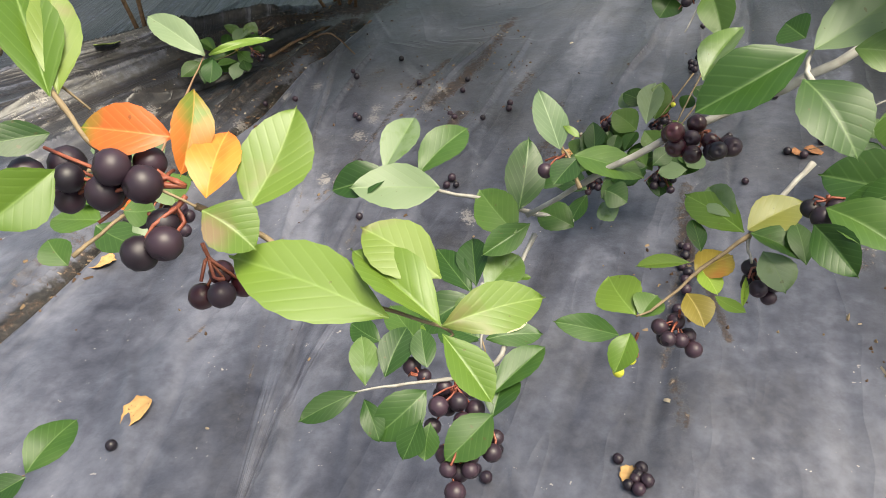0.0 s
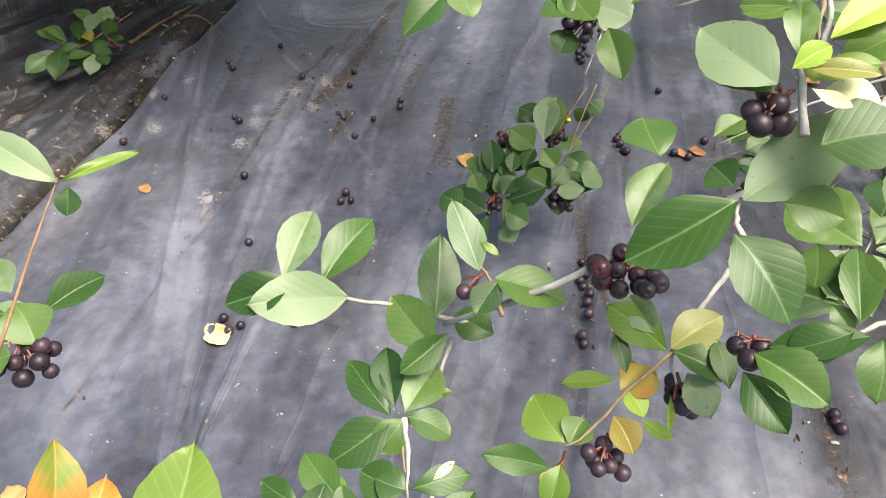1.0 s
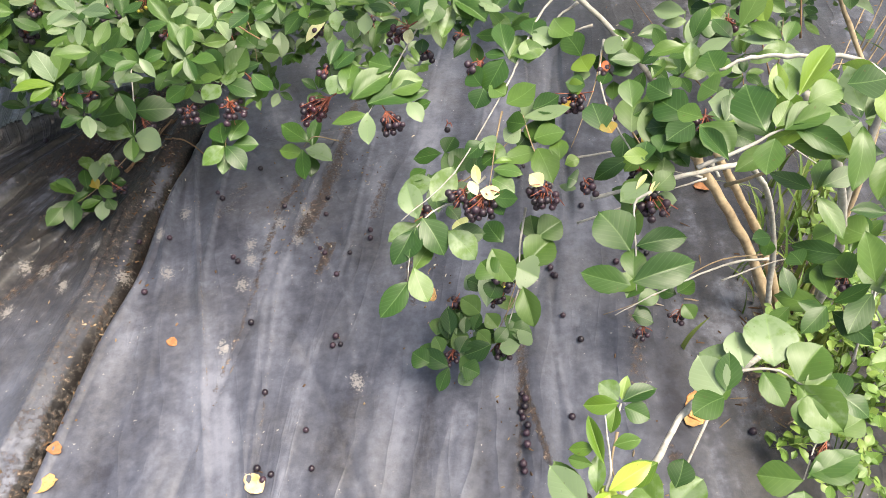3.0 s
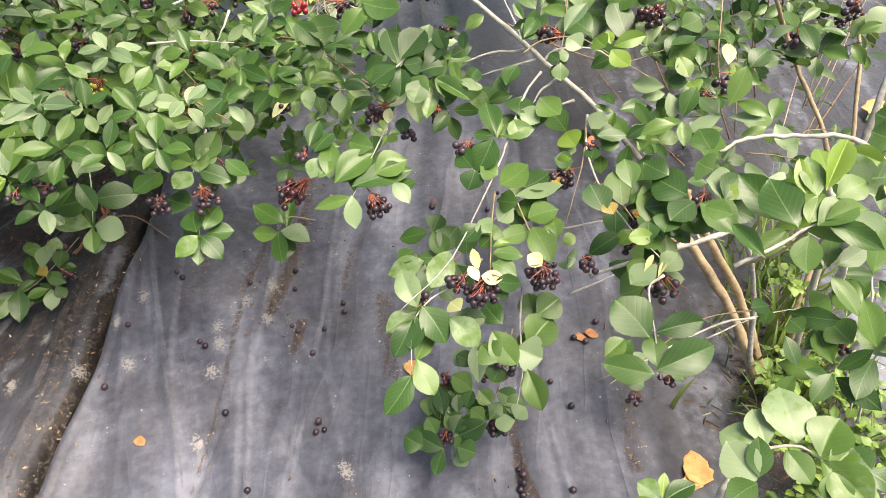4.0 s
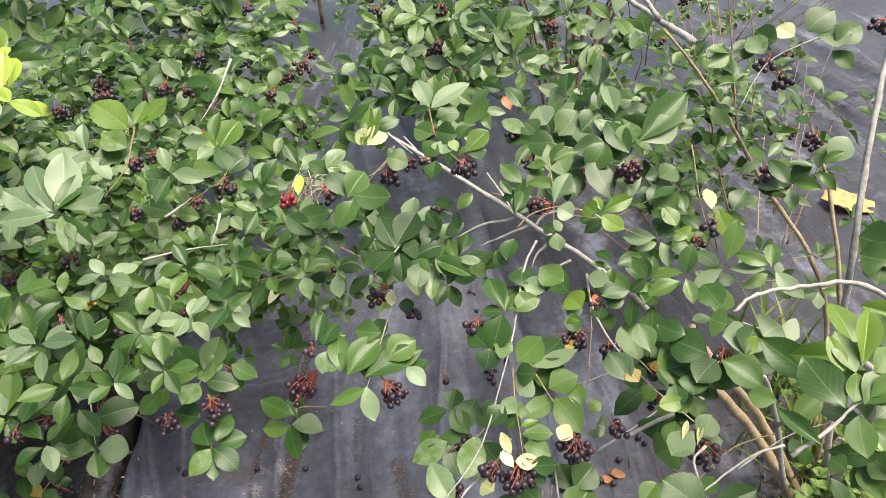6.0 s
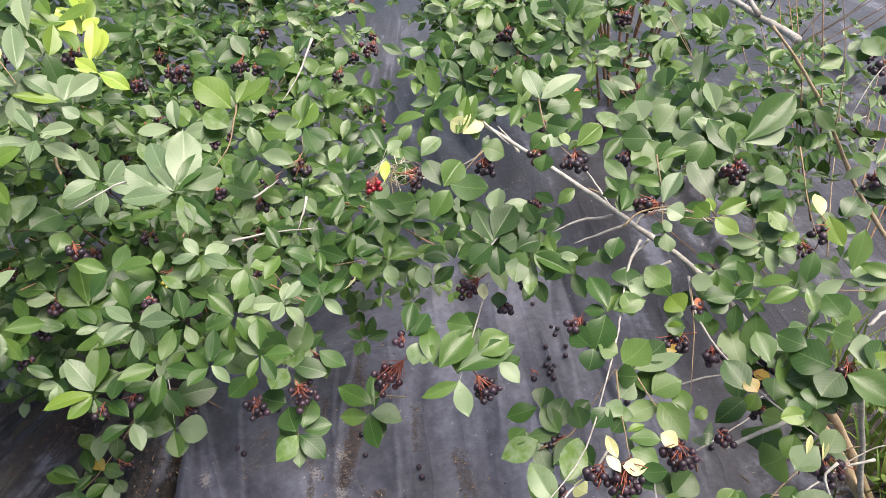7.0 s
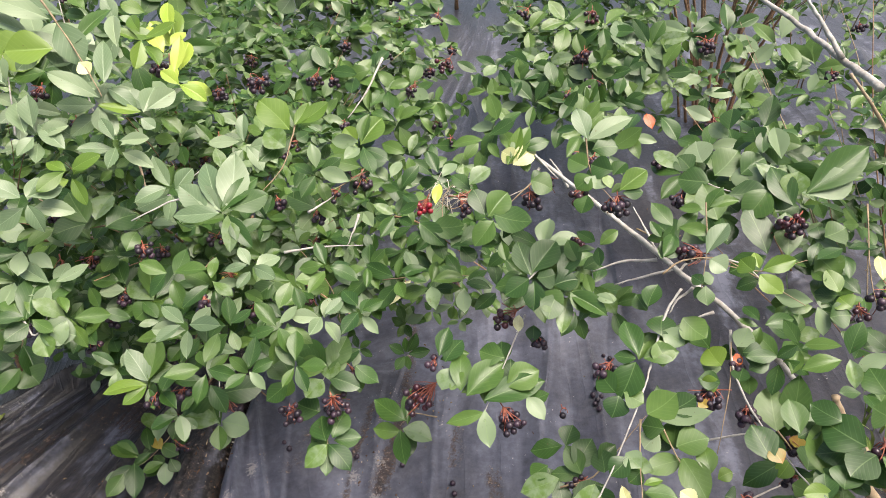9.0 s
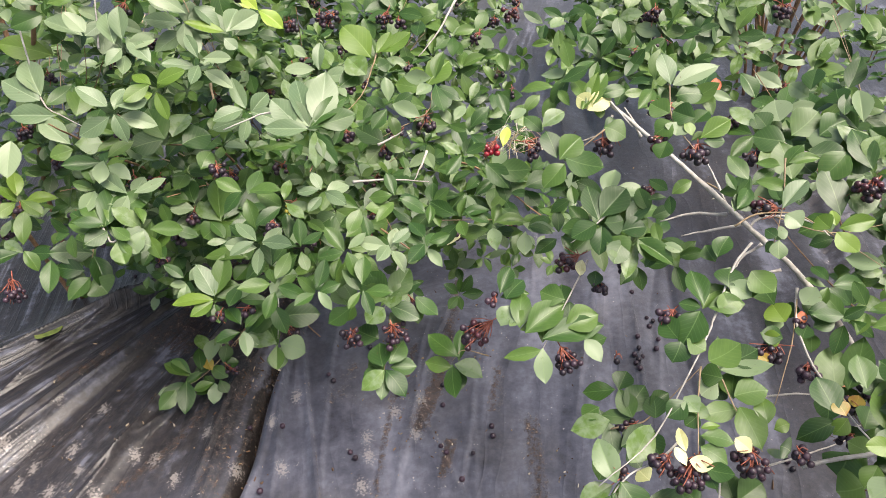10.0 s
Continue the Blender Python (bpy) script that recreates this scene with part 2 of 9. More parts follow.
GRASS = leaf_material("grass_blade", (0.05, 0.105, 0.018), (0.09, 0.17, 0.028), (0.18, 0.22, 0.06), pieces=False)
WEED = leaf_material("weed_leaf", (0.06, 0.12, 0.02), (0.1, 0.18, 0.035), (0.18, 0.26, 0.06), pieces=False)


# ---- building helpers ----
def mesh_of(name, verts, faces, mats, uvs=None, smooth=True):
    me = bpy.data.meshes.new(name)
    me.from_pydata(verts, [], faces)
    for m in mats:
        me.materials.append(m)
    if uvs is not None:
        layer = me.uv_layers.new(name="UVMap")
        loops = np.empty(len(me.loops), dtype=np.int32)
        me.loops.foreach_get("vertex_index", loops)
        layer.data.foreach_set("uv", np.asarray(uvs, dtype=np.float32)[loops].ravel())
    me.polygons.foreach_set("use_smooth", np.full(len(me.polygons), smooth))
    me.update()
    return me


def under(name, me, parent, m, label=""):
    """Links a mesh as one part of a thing, at the world pose m."""
    ob = new(name, me)
    ob.parent = parent
    ob.matrix_basis = parent_inverse(parent) @ m
    if label:
        ob["label"] = label
    return ob


def parent_inverse(ob):
    m = ob.matrix_basis.copy()
    if ob.parent:
        m = ob.parent.matrix_basis @ m
    return m.inverted()


def leaf_shape(seed, fold, curl, wave, length_steps=10, obovate=1.2):
    """A leaf of length 1 and width 1: wedge-shaped base, rounded sides, a short sharp tip and a finely toothed rim."""
    rng = random.Random(seed)
    verts, uvs, faces = [], [], []
    across = (-1.0, -0.62, -0.12, 0.0, 0.12, 0.62, 1.0) if length_steps > 12 else (-1.0, -0.5, 0.0, 0.5, 1.0)
    ph, side_bend, twist = rng.uniform(0, 6.28), rng.uniform(-0.06, 0.06), rng.uniform(-0.2, 0.2)
    for i in range(length_steps + 1):
        t = i / length_steps
        u = 0.5 * t + 0.25 * (1.0 - math.cos(math.pi * t))
        body = max(math.sin(math.pi * min(u / 0.965, 1.0) ** obovate), 0.0) ** (0.86 - 0.2 * u)
        w = max(0.5 * body, 0.5 * (1.0 - u) if u > 0.8 else 0.0, 0.012 if u < 0.5 else 0.003)
        for k in across:
            tooth = 1.0 + (0.018 if i % 2 else -0.018) * (abs(k) == 1.0)
            y = k * w * tooth + side_bend * math.sin(math.pi * u)
            z = fold * (abs(k) - 0.25 * abs(k) ** 3) * w - curl * (u - 0.15) ** 2 + wave * math.sin(7.0 * u + ph + 1.3 * k) * abs(k) + twist * k * w * (u - 0.4)
            verts.append((u, y, z))
            uvs.append((u, 0.5 + k * w))
    n = len(across)
    for i in range(length_steps):
        for j in range(n - 1):
            a = i * n + j
            faces.append((a, a + n, a + n + 1, a + 1))
    return verts, uvs, faces


FORMS = ((0.12, 0.1, 0.012), (0.2, 0.2, 0.022), (0.06, 0.24, 0.025), (0.26, 0.08, 0.015), (0.1, -0.12, 0.02), (0.16, 0.3, 0.022), (0.36, 0.16, 0.02), (0.05, 0.05, 0.016))
SHAPES = [leaf_shape(s, *form, obovate=0.98 + 0.08 * (s % 4)) for s, form in enumerate(FORMS)]
COARSE = [leaf_shape(s, *form, length_steps=6, obovate=0.98 + 0.08 * (s % 4)) for s, form in enumerate(FORMS)]
FINE = [leaf_shape(s, *form, length_steps=18, obovate=0.98 + 0.08 * (s % 4)) for s, form in enumerate(FORMS)]
LEAF_MESH = {key: [mesh_of("leaf", v, f, [mat], uv) for v, uv, f in FINE] for key, mat in LEAF.items()}


def leaf_pose(base, tip, normal, width):
    """Length along x from base to tip, the blade's upper side towards normal."""
    base, tip = Vector(base), Vector(tip)
    x = tip - base
    length = max(x.length, 0.004)
    x = x / length
    z = Vector(normal) - x * Vector(normal).dot(x)
    z.normalize()
    y = z.cross(x)
    m = Matrix((x * length, y * width, z * length)).transposed().to_4x4()
    m.translation = base
    return m


def tube(points, r0, r1, sides=6, steps=4, wobble=0.0, rng=None):
    """Points and faces of a tapered tube along a smooth line."""
    pts = [Vector(p) for p in points]
    ext = [pts[0] * 2 - pts[1], *pts, pts[-1] * 2 - pts[-2]]
    line = []
    for i in range(1, len(ext) - 2):
        for s in range(steps):
            t = s / steps
            a, b_, c, d = ext[i - 1 : i + 3]
            line.append(0.5 * (2 * b_ + (c - a) * t + (2 * a - 5 * b_ + 4 * c - d) * t * t + (3 * b_ - a - 3 * c + d) * t**3))
    line.append(pts[-1])
    if wobble and rng:
        line = [line[0]] + [p + Vector([rng.uniform(-wobble, wobble) for _ in range(3)]) for p in line[1:-1]] + [line[-1]]
    verts, faces = [], []
    for i, p in enumerate(line):
        way = (line[min(i + 1, len(line) - 1)] - line[max(i - 1, 0)]).normalized()
        side = way.cross(Vector((0.31, 0.17, 0.93))).normalized()
        up = side.cross(way)
        r = r0 + (r1 - r0) * i / max(len(line) - 1, 1)
        if i % 4 == 0 and sides > 4:
            r *= 1.18
        for k in range(sides):
            a = 2 * math.pi * k / sides
            verts.append(p + (side * math.cos(a) + up * math.sin(a)) * r)
    for i in range(len(line) - 1):
        for k in range(sides):
            a, b_ = i * sides + k, i * sides + (k + 1) % sides
            faces.append((a, b_, b_ + sides, a + sides))
    faces.append(tuple(range(sides))[::-1])
    faces.append(tuple(range(len(verts) - sides, len(verts))))
    return verts, faces


def shrub(place, label):
    ob = new("chokeberry_shrub")
    ob.matrix_basis = Matrix.Translation(place)
    ob.empty_display_size = 0.05
    tagged(ob, label, "shrub", "chokeberry shrubs")
    return ob


dice = random.Random(7)
LEAF_COUNT = {}
SPARE = {}  # leaves past the three hundredth of a shrub, joined into its foliage


def put_leaf(owner, base, tip, normal, width, colour="g"):
    m = leaf_pose(base, tip, normal, width)
    k = dice.randrange(len(SHAPES))
    n = LEAF_COUNT.get(owner.name, 0)
    if n < 330 or colour != "g":
        under("leaf", LEAF_MESH[colour][k], owner, m)
        LEAF_COUNT[owner.name] = n + 1
    else:
        SPARE.setdefault(owner.name, []).append((SHAPES[k], m))


def leaves(owner, normal, rows):
    """Single leaves: base, tip, width, colour. Farther up the plants some green ones have a smaller neighbour below."""
    n = Vector(normal)
    for bx, by, bz, tx, ty, tz, width, colour in rows:
        lean = Vector([dice.uniform(-0.3, 0.3) for _ in range(3)])
        base, tip = Vector((bx, by, bz)), Vector((tx, ty, tz))
        put_leaf(owner, base, tip, n + lean, width * (1.08 if by > 0.55 else 1.0), colour)
        if colour in "gy" and by > 0.55 and dice.random() < 0.55:
            turn = Matrix.Rotation(dice.choice((-1, 1)) * dice.uniform(0.7, 2.2), 3, n)
            foot = base - n * dice.uniform(0.008, 0.022)
            put_leaf(owner, foot, foot + turn @ (tip - base) * dice.uniform(0.7, 1.0), n + lean, width * dice.uniform(0.75, 1.0), "g")


def rosette(owner, place, normal, count, length, colour="g"):
    """A short spur whose leaves spread round its tip."""
    p, n = Vector(place), Vector(normal).normalized()
    a0 = dice.uniform(0, 6.28)
    e1 = n.orthogonal().normalized()
    e2 = n.cross(e1)
    for i in range(count):
        a = a0 + i * 2.4 + dice.uniform(-0.3, 0.3)
        rise = dice.uniform(-0.35, 0.45)
        way = (e1 * math.cos(a) + e2 * math.sin(a) + n * rise).normalized()
        size = length * dice.uniform(0.75, 1.15)
        base = p + way * size * 0.12 - n * 0.006 * i
        put_leaf(owner, base, base + way * size, n + way * -rise + Vector([dice.uniform(-0.35, 0.35) for _ in range(3)]), size * dice.uniform(0.44, 0.58), colour)


def twig(owner, points, radius, mat=None):
    radius *= 0.72
    v, f = tube(points, radius * 1.15, radius * 0.4, wobble=radius * 0.35, rng=dice)
    me = mesh_of("twig", [p - Vector(points[0]) for p in v], f, [mat or (TWIG if radius < 0.00125 else BARK)])
    return under("twig", me, owner, Matrix.Translation(points[0]))


def stem(owner, points, r0, r1, mat=None):
    v, f = tube(points, r0, r1, sides=9, steps=6, wobble=r0 * 0.22, rng=dice)
    me = mesh_of("stem", [p - Vector(points[0]) for p in v], f, [mat or BARK])
    return under("stem", me, owner, Matrix.Translation(points[0]))


def berry_shape():
    """A round berry of radius 1 with a small dried crown in a dimple at its lower end."""
    prof = [(0.0, 0.97), (0.45, 0.9), (0.8, 0.6), (0.98, 0.15), (0.98, -0.2), (0.82, -0.58), (0.52, -0.85), (0.34, -0.93), (0.22, -0.86), (0.0, -0.8)]
    seg, verts, faces = 12, [], []
    for r, z in prof:
        for k in range(seg):
            a = 2 * math.pi * k / seg
            rr = r * (1.0 + (0.22 * math.cos(5 * a) if -0.95 < z < -0.84 and r < 0.4 else 0.0))
            verts.append((rr * math.cos(a), rr * math.sin(a), z))
    for i in range(len(prof) - 1):
        for k in range(seg):
            a, b_ = i * seg + k, i * seg + (k + 1) % seg
            faces.append((a, a + seg, b_ + seg, b_))
    return verts, faces


BERRY_MESH = {key: mesh_of("berry", *berry_shape(), [mat]) for key, mat in BERRY.items()}


def berry_cluster(owner, origin, centre, count, spread, colour="k"):
    """Berries packed on branching red stalks that hang from one point."""
    o, c = Vector(origin), Vector(centre)
    spots = []
    size = 0.005 if spread < 0.028 else 0.0058
    count += count // 3 if o.y > 0.5 else 0
    reach = max(min(spread * 0.8, size * 1.25 * count**0.45), size * 0.6)
    for k in range(count * 40):
        if len(spots) == count:
            break
        grow = reach * (0.75 + 0.5 * k / (count * 40))
        p = c + Vector((dice.uniform(-1, 1), dice.uniform(-1, 1), dice.uniform(-0.75, 0.55))) * grow
        if all((p - q).length > size * 1.72 for q in spots):
            spots.append(p)
    fork = o.lerp(c, 0.35)
    verts, faces = [], []
    for p in spots + [c + Vector([dice.uniform(-1, 1) * reach * 1.2 for _ in range(3)]) for _ in range(2 + count // 3)]:
        knee = fork.lerp(p, 0.45) + Vector([dice.uniform(-0.003, 0.003) for _ in range(3)])
        v, f = tube([o, fork, knee, p.lerp(knee, 0.15)], 0.0008, 0.0006, sides=4, steps=2)
        faces += [tuple(i + len(verts) for i in q) for q in f]
        verts += [q - o for q in v]
    cl = under("berry_stalk", mesh_of("berry_stalk", verts, faces, [STALK]), owner, Matrix.Translation(o))
    for p in spots:
        s = size * dice.uniform(0.84, 1.12) * (0.72 if colour in "Yy" else 1.0)
        down = (p - fork).normalized() * -1
        m = Matrix.Translation(p) @ down.to_track_quat("Z", "Y").to_matrix().to_4x4() @ Matrix.Diagonal((s, s, s * 0.95, 1))
        c_ = colour if colour != "r" or dice.random() < 0.75 else "k"
        under("berry", BERRY_MESH[c_], cl, m)


def joined_leaves(name, owner, rows, mat, label=""):
    """Many leaves in one mesh, a part that nobody could count."""
    verts, uvs, faces, base = [], [], [], 0
    inv = parent_inverse(owner)
    for shape, m in rows:
        v, uv, f = shape
        mm = np.array(inv @ m)
        a = np.c_[np.array(v), np.ones(len(v))] @ mm.T
        verts.append(a[:, :3])
        uvs.append(np.array(uv))
        faces += [tuple(i + base for i in q) for q in f]
        base += len(v)
    me = mesh_of(name, np.vstack(verts).tolist(), faces, [mat], np.vstack(uvs))
    ob = new(name, me)
    ob.parent = owner
    return tagged(ob, label, kind="stuff")


def filler(owner, count, centre, radii, size, seed):
    """Leafy spurs inside the crown, thinner towards its rim."""
    rng = random.Random(seed)
    rows = []
    size *= 0.84
    for _ in range(int(count * 1.3)):
        d = Vector([rng.gauss(0, 1) for _ in range(3)]).normalized() * rng.uniform(0.45, 1.0)
        p = Vector(centre) + Vector((d.x * radii[0], d.y * radii[1], d.z * radii[2]))
        if p.z < 0.05:
            continue
        n = (Vector((0, -0.3, 1.0)) + d * 0.45 + Vector([rng.uniform(-0.4, 0.4) for _ in range(3)])).normalized()
        e1 = n.orthogonal().normalized()
        e2 = n.cross(e1)
        a0 = rng.uniform(0, 6.28)
        for i in range(rng.randrange(4, 7)):
            a = a0 + i * 2.4
            rise = rng.uniform(-0.2, 0.8)
            way = (e1 * math.cos(a) + e2 * math.sin(a) + n * rise).normalized()
            s = size * rng.uniform(0.7, 1.15)
            rows.append((rng.choice(COARSE), leaf_pose(p + way * s * 0.1, p + way * s, n - way * rise + Vector([rng.uniform(-0.55, 0.55) for _ in range(3)]), s * rng.uniform(0.44, 0.6))))
    SPARE.setdefault(owner.name, []).extend(rows)


# ---- ground ----
def folds():
    """Creases of the film: from, to, height, width."""
    near = [
        (-0.56, 0.62, -0.19, 1.75, -0.06, 0.009), (-0.53, 0.62, -0.16, 1.75, 0.012, 0.03),
        (-0.62, 0.62, -0.25, 1.75, 0.016, 0.035), (-0.233, 0.5, -0.226, 1.75, 0.0065, 0.005),
        (-0.17, 0.66, -0.06, 1.2, 0.004, 0.005), (-0.06, 1.18, 0.17, 1.62, 0.006, 0.007), (-0.21, 0.86, -0.1, 1.18, -0.004, 0.005),
        (0.14, 0.36, 0.3, 0.75, -0.006, 0.007), (0.3, 0.75, 0.5, 1.05, -0.006, 0.007),
        (-0.95, 1.25, -0.32, 1.85, 0.045, 0.03), (-1.1, 1.55, -0.35, 1.95, 0.045, 0.03),
        (-0.8, 0.95, -0.3, 1.8, 0.035, 0.022), (-0.2, 0.3, -0.19, 0.62, 0.004, 0.006),
    ]
    far = [
        (-0.3, 0.3, -0.38, 0.6, 0.004, 0.007), (0.0, 0.75, 0.1, 1.25, 0.003, 0.005),
        (0.42, 1.05, 0.75, 1.9, 0.012, 0.02), (0.5, 1.0, 0.86, 1.9, -0.012, 0.014),
        (1.9, 1.3, 2.9, 2.6, 0.03, 0.04), (1.8, 1.5, 2.7, 2.8, 0.025, 0.03),
        (2.1, 1.2, 3.2, 2.4, 0.03, 0.04), (2.129, 1.478, 2.517, 2.241, -0.03, 0.03), (2.25, 1.45, 2.66, 2.24, 0.03, 0.04), (2.45, 1.5, 2.85, 2.3, 0.02, 0.03),
        (0.7, 2.2, 1.05, 3.3, 0.03, 0.035), (0.82, 2.2, 1.16, 3.3, -0.025, 0.03), (0.6, 2.1, 0.9, 3.2, 0.02, 0.03), (1.03, 1.28, 1.3, 1.74, -0.014, 0.02), (1.1, 1.3, 1.4, 1.8, 0.014, 0.022),
    ]
    crisp = [
        (-0.32, 0.601, -0.228, 0.815, -0.004, 0.006), (-0.228, 0.815, -0.085, 1.114, -0.004, 0.006), (-0.372, 0.572, -0.287, 0.745, -0.003, 0.005),
        (-0.192, 0.625, -0.104, 1.082, 0.004, 0.006), (0.083, 0.41, 0.146, 0.557, -0.003, 0.005), (-0.32, 1.114, -0.256, 1.5, 0.011, 0.009),
        (-0.684, 1.216, -0.382, 1.492, 0.017, 0.012), (-0.853, 1.372, -0.512, 1.781, 0.02, 0.014), (-0.896, 1.538, -0.628, 1.816, 0.02, 0.014),
        (-0.238, 1.05, -0.138, 1.577, 0.008, 0.008), (-0.097, 1.051, 0.074, 1.513, 0.005, 0.006), (0.023, 1.018, 0.216, 1.557, 0.006, 0.007),
        (-0.474, 1.157, -0.357, 1.467, 0.011, 0.009), (1.272, 1.718, 1.0, 1.2, -0.012, 0.008), (1.358, 1.676, 1.1, 1.25, 0.01, 0.01),
        (0.35, 1.24, 0.62, 1.7, 0.008, 0.009), (0.5, 1.2, 0.8, 1.75, -0.007, 0.007), (0.28, 1.1, 0.52, 1.55, 0.006, 0.007),
    ]
    rng = random.Random(11)
    wide = []
    for _ in range(120):
        x, y = rng.uniform(-1.6, 3.0), rng.uniform(-0.4, 3.2)
        if x < 0.12 and y < 1.8:
            d = math.atan2(-0.22 - x, 2.0 - y) + radians(rng.uniform(-3, 3))
        else:
            d = radians(rng.uniform(17, 27))
        run = rng.uniform(0.3, 0.9)
        wide.append((x, y, x + run * math.sin(d), y + run * math.cos(d), rng.choice((-1, 1, 1)) * rng.uniform(0.0015, 0.005), rng.uniform(0.003, 0.007)))
    return near + far + crisp + wide


def segment_distance(x, y, x0, y0, x1, y1):
    dx, dy = x1 - x0, y1 - y0
    t = np.clip(((x - x0) * dx + (y - y0) * dy) / (dx * dx + dy * dy), 0, 1)
    return np.hypot(x - x0 - t * dx, y - y0 - t * dy), t


def value_noise(x, y, seed):
    """Smooth random values on a plane, about -1 to 1."""
    rng = np.random.RandomState(seed)
    grid = rng.uniform(-1, 1, (64, 64))
    xi, yi = np.floor(x).astype(int), np.floor(y).astype(int)
    fx, fy = x - xi, y - yi
    fx, fy = fx * fx * (3 - 2 * fx), fy * fy * (3 - 2 * fy)
    g = lambda i, j: grid[(xi + i) % 64, (yi + j) % 64]
    return (g(0, 0) * (1 - fx) + g(1, 0) * fx) * (1 - fy) + (g(0, 1) * (1 - fx) + g(1, 1) * fx) * fy


def spaced(*stretches):
    """Grid lines: from, to and step of each stretch, end to end."""
    return np.unique(np.concatenate([np.arange(a, b_ + step * 0.5, step) for a, b_, step in stretches]).round(4))


HEIGHTS = {}


def film_height(x, y):
    """The film's height at a place inside its fine part."""
    i, j = int(np.searchsorted(HEIGHTS["xs"], x)), int(np.searchsorted(HEIGHTS["ys"], y))
    return float(HEIGHTS["z"][min(i, HEIGHTS["z"].shape[0] - 1), min(j, HEIGHTS["z"].shape[1] - 1)])


def fold_line(x, y):
    """Which fold of the film a place lies on: they run to the foot of the dense shrub, and slant beside it."""
    fan = -0.22 + (x + 0.22) / np.maximum(2.0 - y, 0.25)
    slant = x.copy()
    for _ in range(12):
        slant = x - (y - 1.0) * np.tan(np.clip((slant + 0.22) * 1.7, 0.0, 0.42))
    return np.where(x < -0.22, np.where(y < 1.75, fan, -0.22 + (x + 0.22) * 4.0), slant)


def build_film():
    xs = spaced((-3.2, -1.2, 0.05), (-1.2, -0.95, 0.02), (-0.95, 1.0, 0.0045), (1.0, 2.9, 0.02), (2.9, 5.2, 0.05))
    ys = spaced((-2.0, 0.28, 0.04), (0.28, 1.9, 0.0045), (1.9, 3.3, 0.02), (3.3, 8.2, 0.05))
    x, y = np.meshgrid(xs, ys, indexing="ij")
    z = 0.004 * value_noise(x * 3.1 + 9, y * 1.7 + 5, 3) + 0.0022 * value_noise(x * 16 + 30 - y * 4, y * 3 + 9, 4)
    lie = fold_line(x, y)
    for x0, y0, x1, y1, hgt, wid in folds():
        bend = 0.012 * value_noise(x * 5 + 7, y * 5 + 2, 6)
        d, t = segment_distance(x + bend, y, x0, y0, x1, y1)
        right = ((x + bend - x0) * (y1 - y0) - (y - y0) * (x1 - x0)) > 0
        flank = np.where(right, wid * 0.55, wid * 1.4)
        ends = np.clip(np.minimum(t, 1 - t) * 5 + 0.15, 0, 1) * (d < wid * 12)
        z += ends * (hgt * np.exp(-d / flank) - 0.3 * min(abs(hgt), 0.012) * np.exp(-(((d - 0.006) / 0.006) ** 2)) * right)
    z += np.where(x < -0.22, 0.003, 0.0022) * value_noise(lie * 30 + 11, y * 1.6 + 3, 8) * np.clip(1.9 - y, 0.3, 1) + 0.0005 * value_noise(lie * 70 + 5, y * 6 + 8, 9)
    HEIGHTS.update(xs=xs, ys=ys, z=z)
    dirt = np.zeros_like(x)
    streaks = [
        (-0.6, 0.55, -0.158, 1.9, 0.5, 0.014), (-0.6, 0.62, -0.27, 1.75, 0.44, 0.06), (-0.234, 0.45, -0.226, 1.75, 0.5, 0.0032), (-0.17, 0.66, -0.06, 1.2, 0.48, 0.0032), (-0.228, 0.815, -0.085, 1.114, 0.5, 0.0035), (-0.32, 0.601, -0.228, 0.815, 0.5, 0.0035), (0.27, 0.52, 0.29, 0.72, 0.7, 0.009), (-0.3, 1.56, -0.22, 1.78, 0.85, 0.035), (-0.36, 1.58, -0.28, 1.74, 0.8, 0.03), (-0.2, 1.9, -0.1, 2.15, 0.8, 0.1),
        (0.19, 1.66, 0.09, 1.4, 0.6, 0.022), (0.09, 1.4, 0.04, 1.3, 0.68, 0.026), (0.04, 1.3, -0.02, 1.2, 0.76, 0.028), (0.03, 1.14, 0.0, 1.08, 0.66, 0.02),
        (0.02, 1.42, -0.06, 1.28, 0.62, 0.02), (-0.06, 1.28, -0.15, 1.02, 0.54, 0.014), (-0.15, 1.02, -0.22, 0.86, 0.52, 0.008), (-0.18, 1.32, -0.12, 1.4, 0.48, 0.03),
        (0.2, 0.5, 0.32, 0.78, 0.5, 0.012), (0.27, 0.66, 0.33, 0.83, 0.62, 0.016), (0.15, 0.95, 0.2, 1.15, 0.55, 0.03), (0.14, 1.2, 0.18, 1.3, 0.55, 0.025),
        (-0.5, 1.6, -0.4, 1.75, 0.7, 0.08), (-0.75, 1.55, -0.55, 1.62, 0.55, 0.05), (-0.45, 1.75, -0.15, 2.0, 0.75, 0.1), (-0.54, 1.25, -0.4, 1.42, 0.58, 0.02),
        (-0.62, 1.2, -0.52, 1.28, 0.56, 0.02), (0.4, 0.35, 0.46, 0.52, 0.55, 0.025), (0.19, 0.42, 0.2, 0.47, 0.55, 0.015), (0.68, 0.55, 0.9, 0.8, 0.66, 0.11), (0.45, 0.62, 0.55, 0.8, 0.5, 0.03),
    ]
    for x0, y0, x1, y1, amount, wid in streaks:
        d, _ = segment_distance(x, y, x0, y0, x1, y1)
        dirt = np.maximum(dirt, amount * np.exp(-((d / wid) ** 2)))
    # shrub shade painted dark by the weeds and the rows' far ends; the sheet beyond the deep fold and its channel are
    # darker too
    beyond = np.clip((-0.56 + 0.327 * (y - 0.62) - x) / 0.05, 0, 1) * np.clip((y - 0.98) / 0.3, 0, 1)
